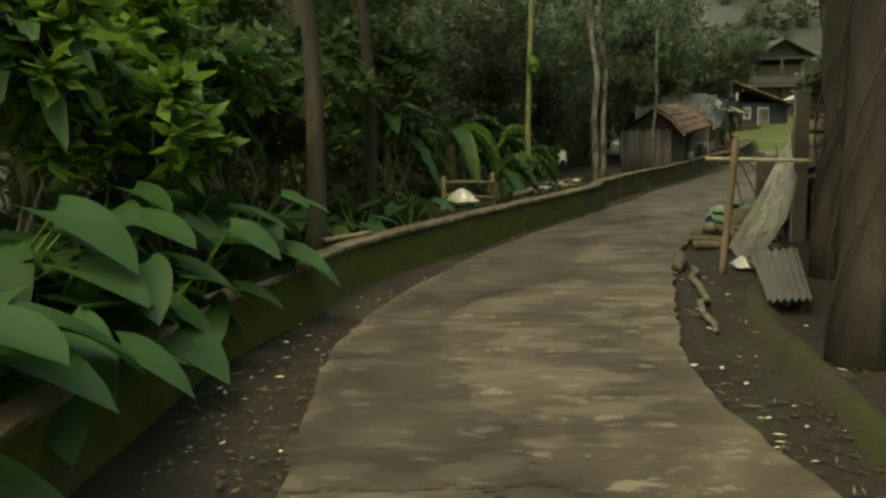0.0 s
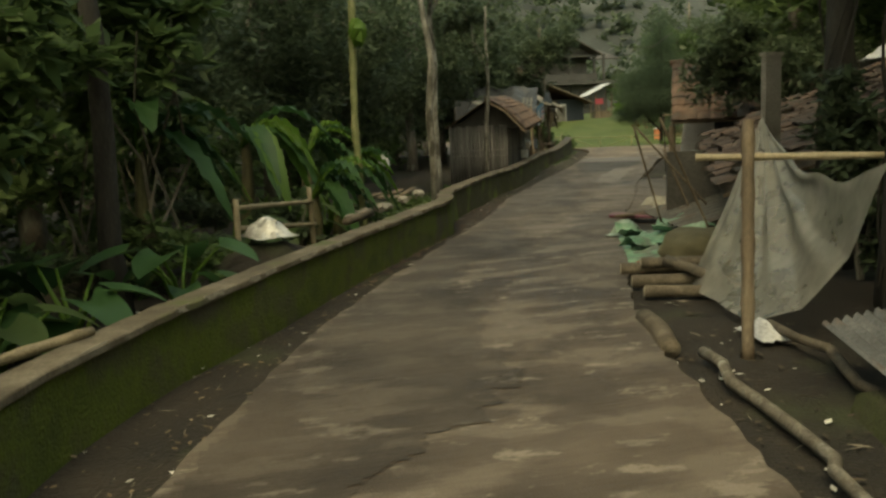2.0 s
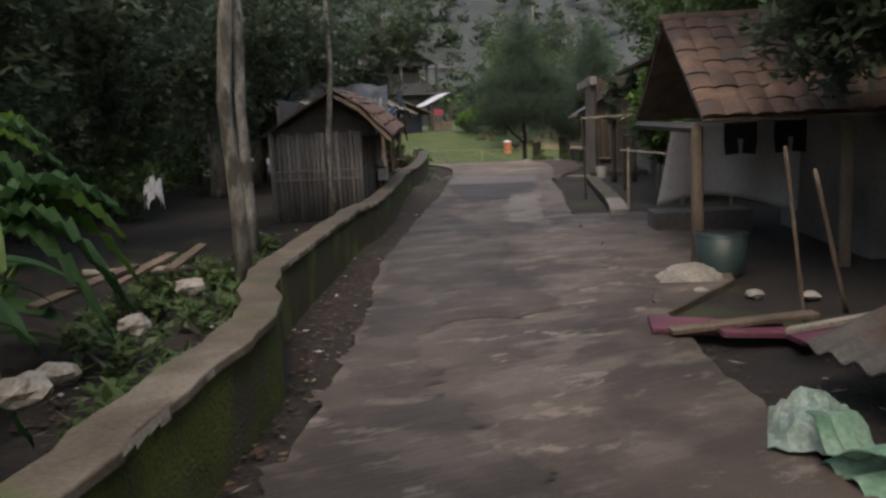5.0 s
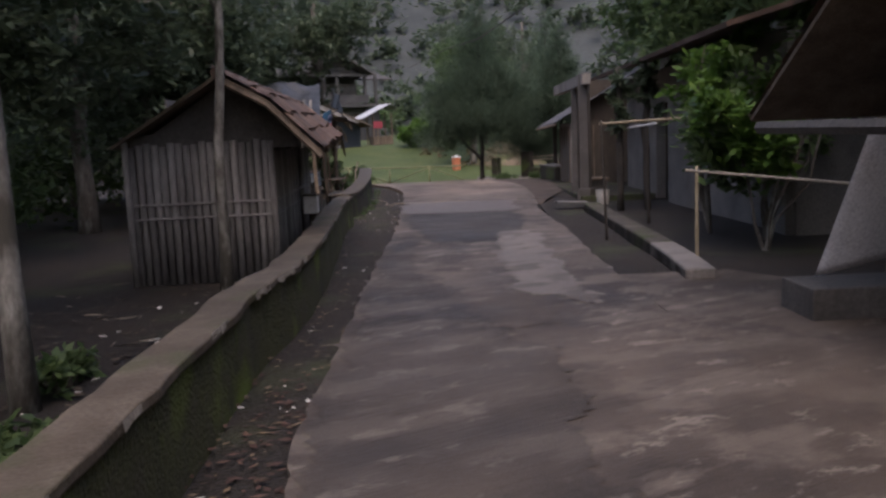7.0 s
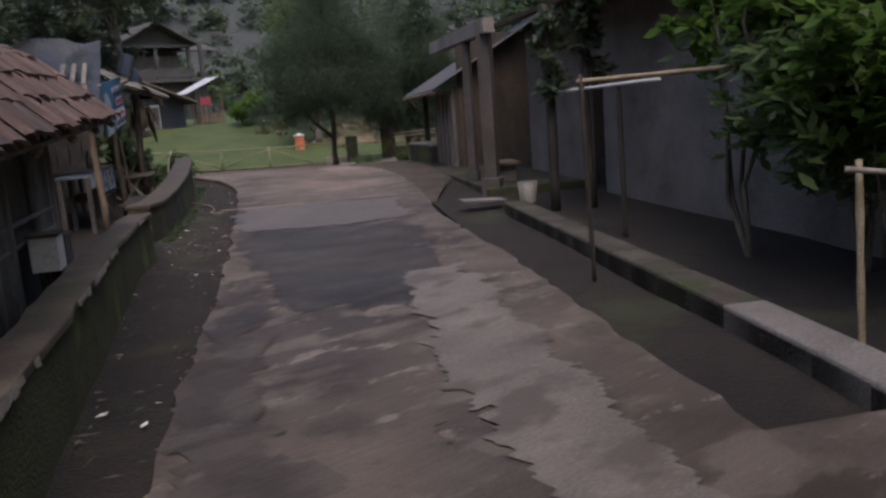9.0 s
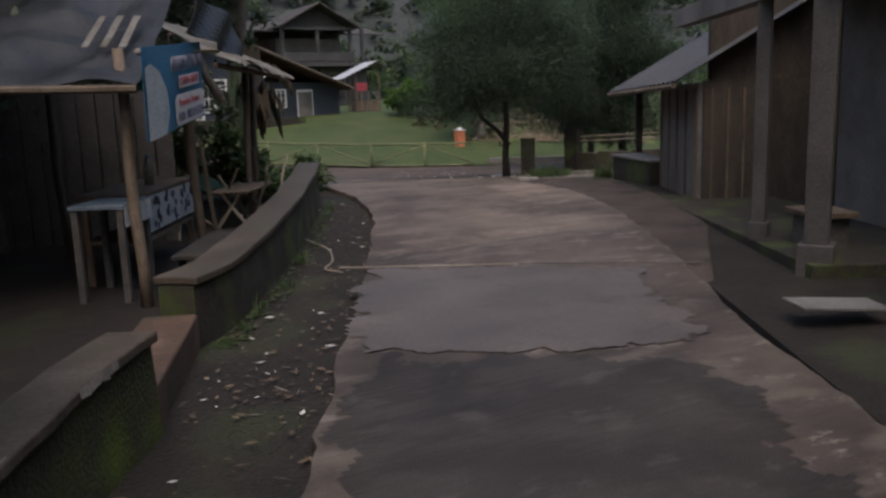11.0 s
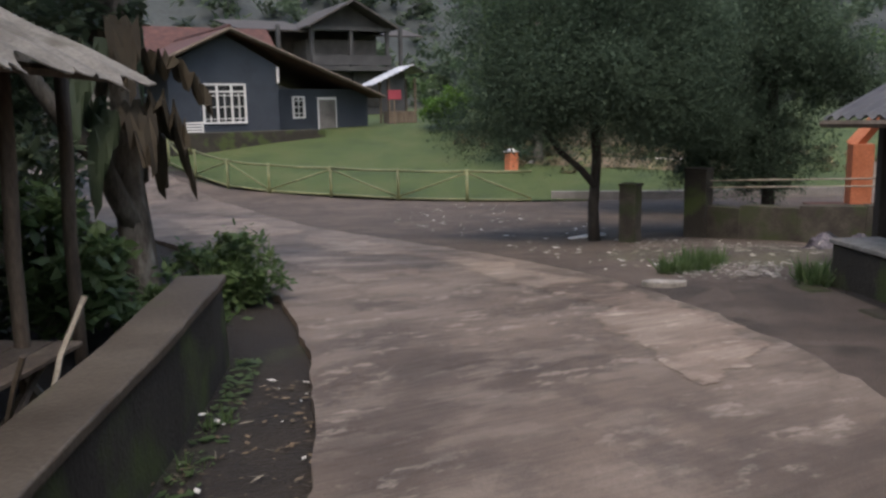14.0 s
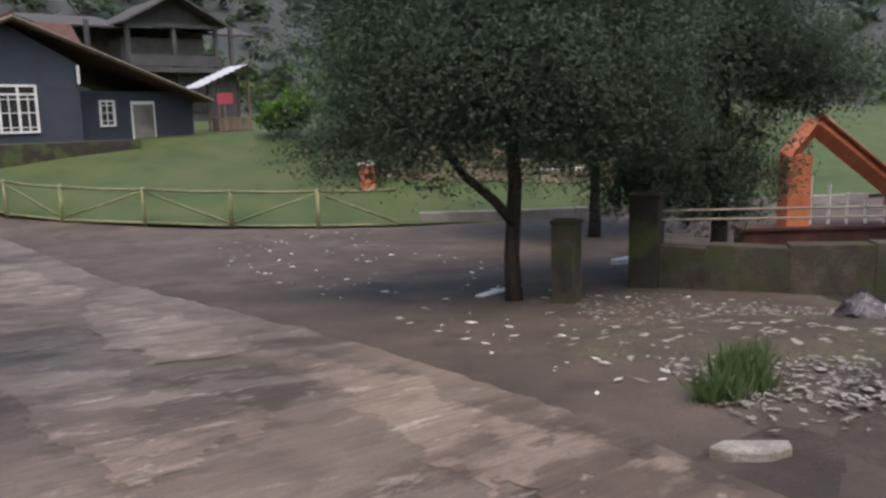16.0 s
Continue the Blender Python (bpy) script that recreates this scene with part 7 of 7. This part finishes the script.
for k, (x, y, s) in enumerate(((22.4, 39.2, 0.95), (25.2, 43.6, 1.2))):
    zz = fall(x, y)
    c2 = [(a * s, b * s, c * s - 0.5, d * s, e * s, f * s) for a, b, c, d, e, f in (cr if k else slim)]
    dk = tree("dense dark evergreen tree by the drive", (x, y, zz), 4.6 * s, 0.11, c2, EVERGREEN, 95000, 0.05, 92 + k, (0, 0), 7, "evergreens by the drive", droop=0.3, bark=DARKBARK)
    leaves("inner_foliage", leaf_mesh("inner_foliage", [(a, b, c, d * 0.7, e * 0.7, f * 0.75) for a, b, c, d, e, f in c2[:8]], 20000, 0.09, 1, 192 + k), EVERGREEN, dk)
shrub("round light-green bush on the lawn", (27.6, 60.0, fall(27.6, 60.0)), (1.2, 1.2, 0.9), 95, 3800, 0.2, LEAF_BRIGHT)
for k, (x, y, r, h) in enumerate(((28.8, 55.0, 2.6, 6.5), (31.5, 58, 2.8, 8.0), (26.9, 52.2, 1.8, 4.5), (36, 60, 3.2, 7.5))):
    tree("dark broad tree at the lawn's edge", (x, y, fall(x, y)), h, 0.18, blobs(100 + k, 10, (0, 0, h * 0.62), (r, r, h * 0.4)), LEAF_DARK if k % 2 else LEAF_MID, 9000, 0.22, 100 + k, (0, 0), 6, "trees round the lawn")
shrub("green weeds at the lane's bend", (13.35, 37.3, 0), (0.5, 0.8, 0.33), 96, 2800, 0.08, LEAF_MID, "weeds")
shrub("green weeds at the wall's end", (13.0, 36.6, 0), (0.5, 0.5, 0.3), 97, 1200, 0.1, LEAF_MID, "weeds")
def grass_tuft(at, r, h, n, seed, lab):
    ob = leaves("grass_tuft", leaf_mesh("grass_tuft", [(0, 0, 0.02, r, r, 0.03)] * 3, n, h, 2.0, seed, -1.0, 0.08), LEAF_MID)
    ob.matrix_basis = pose(*at)
    return tagged(ob, lab, "grass", "grass tufts")


for k, (x, y, r, h) in enumerate(((17.75, 36.05, 0.2, 0.24), (17.4, 36.0, 0.15, 0.2), (18.2, 36.3, 0.16, 0.18), (13.55, 37.7, 0.35, 0.35), (13.3, 36.9, 0.3, 0.3), (18.0, 34.9, 0.2, 0.22))):
    grass_tuft((x, y, fall(x, y) + 0.02), r, h * 0.85, 320, 400 + k, "tuft of green grass beside the lane")
shrub("dark leafy weeds by the trough", (18.3, 34.5, 0), (0.5, 0.45, 0.22), 99, 900, 0.1, LEAF_MID, "weeds")
# ---- garden plants ----
tl = "broad-leaved green taro leaning over the mossy wall"
for k, (x, y, h, s) in enumerate(((-2.0, 4.3, 1.0, 0.62), (-1.95, 5.3, 0.95, 0.6), (-2.8, 3.7, 1.1, 0.6), (-2.7, 5.0, 1.2, 0.6), (-1.85, 6.3, 0.95, 0.55), (-2.6, 6.4, 1.25, 0.6), (-1.75, 7.3, 1.0, 0.55), (-1.95, 8.1, 1.15, 0.55), (-2.8, 7.6, 1.3, 0.6), (-3.6, 5.6, 1.4, 0.6), (-3.5, 7.2, 1.5, 0.6), (-1.95, 3.3, 0.95, 0.6), (-2.3, 2.7, 1.0, 0.6), (-2.3, 4.8, 1.1, 0.6), (-2.2, 5.8, 1.15, 0.6), (-1.9, 2.2, 0.9, 0.55), (-2.2, 7.0, 1.2, 0.6))):
    taro(tl, (x, y, 0.05), 200 + k, 13, h, s * 0.82)
for k, (x, y, h) in enumerate(((-0.9, 13.8, 1.5), (-2.4, 12.0, 1.9), (1.0, 15.0, 0.8), (1.5, 16.6, 0.9), (-2.8, 9.6, 2.2), (-2.5, 8.0, 2.0), (-3.2, 6.6, 2.1), (0.2, 16.0, 1.5), (1.2, 18.5, 1.2))):
    banana("green banana plant with long torn leaves", (x, y, 0), 220 + k, h, 9, 0.98 if h > 1.2 else 0.7)
for k, (x, y) in enumerate(((1.35, 15.3), (2.1, 17.3), (0.6, 14.2), (-0.4, 10.2), (1.9, 16.4), (-1.2, 10.0), (-0.8, 9.7), (0.2, 11.6))):
    taro("leafy green garden plant behind the wall", (x - 0.6, y + 0.15, 0.0), 240 + k, 9, 0.75, 0.38, "small garden plants", "garden_plant", LEAF_TARO if k % 2 else LEAF_MID)
q = random.Random(77)
for k in range(16):
    x, y = -2.4 + 0.27 * k - q.uniform(0, 2.4), 9 + 0.5 * k
    shrub("dark undergrowth shrub in the garden shade", (x, y, 0), (0.7, 0.7, 0.45), 300 + k, 900, 0.13, LEAF_MID if k % 3 else LEAF_DARK, group="garden undergrowth")

for k, (x, y, z0, m) in enumerate(((-2.5, 8.7, 1.0, LEAF_BRIGHT), (-2.1, 10.4, 1.1, LEAF_MID), (-3.2, 11.6, 1.2, LEAF_BRIGHT), (-1.5, 13.6, 1.0, LEAF_MID), (-3.6, 9.2, 1.3, LEAF_BRIGHT), (-3.9, 7.4, 1.2, LEAF_MID), (-0.9, 15.2, 0.9, LEAF_MID), (-4.3, 10.6, 1.4, LEAF_BRIGHT))):
    shrub("tall leafy bush among the garden trees", (x, y, 0), (0.9, 0.9, 0.9), 360 + k, 1700, 0.19, m, group="tall garden bushes", z0=z0)

# ---- woodland behind the garden ----
base = tree("tall dark woodland tree behind the garden", (-6.8, 13.2, 0), 8.0, 0.2, blobs(120, 14, (0, 0, 5.6), (2.6, 2.6, 3.4)), LEAF_MID, 9000, 0.22, 120, (0.2, 0.1), 6, "woodland trees")
base2 = tree("broad leafy woodland tree behind the garden", (-2.5, 16.0, 0), 7.0, 0.17, blobs(121, 12, (0, 0, 4.6), (2.4, 2.4, 3.0)), LEAF_MID, 8000, 0.22, 121, (-0.2, 0.1), 6, "woodland trees")
base3 = tree("dark dense woodland tree behind the hut", (-4.5, 19.5, 0), 7.0, 0.17, blobs(122, 14, (0, 0, 4.2), (2.4, 2.4, 3.2)), LEAF_DARK, 8500, 0.2, 122, (0.1, 0.1), 6, "woodland trees")
q = random.Random(9)
# spots with negative y stand unseen behind the start, added to shade the lane
spots = [(-8.2, 8.0), (-9.0, 11), (-7, 15), (-1.0, 20.5), (0.6, 23.5), (-3.0, 25), (1.5, 27), (3.0, 29.0), (-1, 30), (5.5, 31.5), (3.5, 34), (7.2, 35.0), (6.0, 38.5), (9.0, 41), (-8, 20), (-6, 28), (0, 36), (4, 42), (-9, 10), (-10, 15), (-7.6, 4.0), (-9.5, 5), (7.5, 46), (10.5, 49), (8.6, 33.6), (9.6, 38.2), (11.0, 43), (11.6, 47.5), (8, 52), (11, 55),
         (11.5, 15.5), (12.5, 19), (10.5, 11.5), (8.5, 8.5), (7.5, 4.5), (14.5, 22), (6.5, 1.0), (12, 7), (15, 14), (18, 19), (20.5, 28.5), (21, 25), (23, 31), (-5, -3), (5, -5), (0, -9), (26, 36), (30, 33), (16.8, 23.2), (17.8, 27.0), (19.6, 31.8), (14, 18), (9.8, 17.3), (12.3, 13.5)]
for k, (x, y) in enumerate(spots):
    copy_thing(base3 if y > 19 and x < 12 else base if k % 2 else base2, pose(x + q.uniform(-0.4, 0.4), y + q.uniform(-0.4, 0.4), fall(x, y), 0, 0, q.uniform(0, 360)) @ Matrix.Diagonal((1, 1, 1, 1)))

# undergrowth wall far left, uncountable
cl = []
for k in range(90):
    t = q.random()
    x, y = -6.5 + 15 * t - q.uniform(0, 3.5), 6 + 33 * t + q.uniform(-1.5, 1.5)
    cl.append((x, y, q.uniform(0.4, 1.6), 1.0, 1.0, 0.8))
ob = leaves("undergrowth", leaf_mesh("undergrowth", cl, 42000, 0.2, 1, 131), LEAF_MID)
tagged(ob, "dense dark green undergrowth below the trees", "undergrowth", kind="stuff")
cl = []
for k in range(60):
    t = q.random()
    x, y = 6.0 + 9 * t + q.uniform(0, 3.0), 3 + 19 * t + q.uniform(-1.5, 1.0)
    if x > 0.55 * y + 1.3 + 2.8:
        cl.append((x, y, q.uniform(0.4, 1.6), 0.9, 0.9, 0.8))
ob = leaves("undergrowth_houses", leaf_mesh("undergrowth_houses", cl, 22000, 0.2, 1, 132), LEAF_DARK)
tagged(ob, "dense dark undergrowth behind the sheds", "undergrowth", kind="stuff")

# wooded hill beyond the village, mist mixed into its grey-blue colour
FAR = surface("mist_grey_hill", [(0.03, 0.038, 0.037), (0.05, 0.06, 0.059), (0.075, 0.087, 0.086)], 0.12, 0.95, 0.0, 1.5)


def hill_pt(u, v):
    a = radians(-75 + 190 * u)
    r = 110 + 160 * v
    x, y = 10 + r * math.sin(a), 20 + r * math.cos(a)
    h = 120 * v * (0.75 + 0.45 * noise.noise(Vector((u * 5, 0.3, v))))
    return (x, y, 1.5 + h)


tagged(part("backdrop", Geo().grid(hill_pt, 120, 20), FAR, smooth=True), "wooded hillside beyond the village with haze put in its colour", "hill", kind="structure")
cl = []
for k in range(260):
    a = radians(q.uniform(-70, 110))
    r = q.uniform(70, 108)
    x, y = 10 + r * math.sin(a), 20 + r * math.cos(a)
    if 24 < x < 44 and y > 75:
        continue
    h = q.uniform(3.0, 7.0)
    cl.append((x, y, fall(min(x, 60), min(y, 100)) + h * 0.5, 2.2, 2.2, h * 0.55))
ob = leaves("far_woods", leaf_mesh("far_woods", cl, 60000, 0.55, 1, 140), LEAF_MID)
tagged(ob, "belt of far woods round the village", "woods", kind="stuff")

# ---- litter ----
def litter(name, line, width, n, size, mat, seed, lab, side=1, slim=0.45):
    r = random.Random(seed)
    g = Geo()
    for _ in range(n):
        i = r.randrange(len(line) - 1)
        t = r.random()
        x = line[i][0] + (line[i + 1][0] - line[i][0]) * t
        y = line[i][1] + (line[i + 1][1] - line[i][1]) * t
        dx, dy = line[i + 1][0] - line[i][0], line[i + 1][1] - line[i][1]
        k = math.hypot(dx, dy) or 1
        w = r.random() ** 1.3 * width * side
        x, y = x - dy / k * w, y + dx / k * w
        s = size * r.uniform(0.4, 1.5)
        a = r.uniform(0, 6.28)
        z = (fall(x, y) + 0.068 if name.startswith("yard") else ground_z(x, y) + 0.012) + 0.02 * r.random()
        c, sn = math.cos(a) * s, math.sin(a) * s
        g.poly([(x - c, y - sn, z), (x + sn * slim, y - c * slim, z + 0.12 * s * r.random()), (x + c, y + sn, z + 0.12 * s * r.random()), (x - sn * slim, y + c * slim, z)])
    return tagged(part(name, g, mat), lab, "litter", kind="stuff")


DAMPLITTER = surface("damp_leaf_litter", [(0.0255, 0.0179, 0.0119), (0.0553, 0.0399, 0.0263), (0.102, 0.0782, 0.0553)], 8, 0.85, 0.2, 60, vary=0.5)
litter("leaf_litter_left", ROAD_L[6:84], 0.75, 1500, 0.024, LITTER, 1, "dry leaves and twigs along the wall's foot")
litter("leaf_litter_right", ROAD_R[6:60], 1.2, 1500, 0.026, DAMPLITTER, 2, "dry leaves and chips beside the lane", -1)
litter("paper_scraps_left", ROAD_L[6:84], 0.7, 150, 0.028, PAPER, 3, "pale paper scraps along the wall's foot")
litter("paper_scraps_right", ROAD_R[6:50], 1.3, 120, 0.03, PAPER, 4, "pale scraps and chips beside the lane", -1)
litter("garden_litter", offset(WALL_A, 0.35), 2.2, 2200, 0.04, DAMPLITTER, 5, "fallen leaves on the garden soil")
litter("yard_gravel", [(17.0, 35.5), (18.4, 37.6), (19.6, 39.2)], 1.2, 650, 0.027, STONE, 6, "gravel and chips strewn over the yard", -1)
litter("yard_scraps", [(17.0, 36.5), (17.6, 39), (18.5, 45), (20, 49)], 3.2, 170, 0.045, PAPER, 7, "pale scraps lying about the yard", -1)
hs = smooth_line([(11.5, 32.9), (11.62, 32.4), (11.6, 31.8), (11.4, 31.2), (11.2, 30.9), (11.27, 30.68)], 5)
tagged(part("hose", Geo().tube([(x, y, ground_z(x, y) + 0.03) for x, y in hs], 0.009, 6), PALEWOOD, smooth=True), "pale thin hose lying on the dirt", "hose")
tagged(part("pipe", Geo().tube([(11.25, 30.68, 0.115), (12.55, 29.83, 0.112)], 0.008, 8), PALEWOOD, smooth=True), "short pale pipe lying at the lane's edge", "pipe")
litter("yard_chips", [(17.9, 35.2), (19.2, 36.2), (20.6, 36.9)], 1.1, 900, 0.032, STONE, 8, "pale chips and gravel by the trough")
litter("stall_wall_weeds", offset(WALL_B, -0.06), 0.16, 420, 0.03, LEAF_MID, 9, "small weeds at the stall wall's foot", -1)
for k in range(9):
    i = 3 + 2 * k
    x, y = offset(WALL_B, -0.1)[min(i, len(WALL_B) - 1)]
    grass_tuft((x + 0.05, y, 0.02), 0.08, 0.07 + 0.02 * (k % 4), 45, 430 + k, "small green weed at the wall's foot")
wa = [Vector((15.0, 31.0, 4.2)), Vector((19.5, 42.0, 4.6)), Vector((26.0, 60.0, 5.6))]
tagged(part("overhead_wire", Geo().tube([wa[0], wa[0].lerp(wa[1], 0.5) - Z * 0.2, wa[1], wa[1].lerp(wa[2], 0.5) - Z * 0.3, wa[2]], 0.015, 5), DARK), "dark overhead wire crossing the yard", "wire")

tagged(part("road_joint", Geo().tube([(x, y, fall(x, y) + 0.088) for x, y in [(12.5 + 0.1 * i, 29.84 - 0.075 * i + 0.03 * wob(i, 3, 1.0)) for i in range(13)]], [0.008 + 0.006 * abs(wob(i, 5, 0.8)) for i in range(13)], 6), DARK), "dark ragged joint between two slabs", "joint", kind="structure")
litter("garden_scraps", offset(WALL_A, 0.35), 1.4, 200, 0.04, PAPER, 12, "pale scraps and peelings on the garden soil")
litter("wall_foot_leaves", [(1.2, 12.2), (3.2, 15.9), (5.6, 20.4)], 0.5, 700, 0.03, surface("red_brown_litter", [(0.05, 0.026, 0.02), (0.09, 0.045, 0.033), (0.14, 0.085, 0.06)], 8, 0.9, 0.2, 60, vary=0.4), 13, "reddish rotting leaves at the wall's foot")
for k, (x, y) in enumerate(((2.7, 16.4), (3.1, 17.3), (3.5, 18.0), (2.3, 15.6), (3.0, 18.2), (2.4, 17.0), (3.4, 19.1), (2.9, 18.8), (3.9, 19.7), (4.4, 20.9), (2.5, 18.1), (3.4, 20.2))):
    shrub("low green weeds on the garden soil", (x - 0.15, y + 0.1, 0), (0.4, 0.4, 0.14), 500 + k, 420, 0.09, LEAF_MID, "weeds", "garden weeds")
# leafy growth standing before the garden trunks
for k, (x, y, z0, m) in enumerate(((-2.5, 7.0, 1.2, LEAF_BRIGHT), (-3.3, 6.3, 1.7, LEAF_BRIGHT), (-2.1, 9.3, 1.5, LEAF_MID), (-3.0, 8.2, 2.1, LEAF_BRIGHT), (-1.6, 11.3, 1.6, LEAF_MID), (-0.7, 13.4, 1.9, LEAF_MID), (-3.6, 10.2, 2.3, LEAF_BRIGHT))):
    shrub("tall leafy bush among the garden trees", (x, y, 0), (0.85, 0.85, 0.8), 520 + k, 1300, 0.24, m, group="tall garden bushes", z0=z0)
cl = []
for k in range(420):
    u, v = q.uniform(0.2, 0.75), q.uniform(0.0, 0.35)
    p = hill_pt(u, v)
    cl.append((p[0], p[1], p[2] + 1.5, 4.5, 4.5, 4.0))
tagged(leaves("hill_woods", leaf_mesh("hill_woods", cl, 42000, 1.3, 1, 150), LEAF_DARK), "dark trees covering the hillside", "woods", kind="stuff")
litter("garden_twigs", offset(WALL_A, 0.3), 2.4, 700, 0.09, surface("pale_twig", [(0.1, 0.085, 0.065), (0.19, 0.165, 0.13), (0.3, 0.265, 0.21)], 8, 0.85, 0.2, 60, vary=0.5), 15, "thin dry twigs and straws on the garden soil", 1, 0.06)
litter("strip_twigs", ROAD_L[6:84], 0.7, 260, 0.05, bpy.data.materials["pale_twig"], 16, "thin dry twigs along the wall's foot", 1, 0.08)
litter("bank_twigs", ROAD_R[6:50], 1.4, 170, 0.06, bpy.data.materials["pale_twig"], 17, "thin dry twigs and bark strips beside the lane", -1, 0.09)
litter("yard_twigs", [(17.0, 35.0), (17.6, 39), (18.5, 45), (20, 49)], 3.4, 260, 0.06, bpy.data.materials["pale_twig"], 18, "small straws and sticks lying about the yard", -1, 0.1)
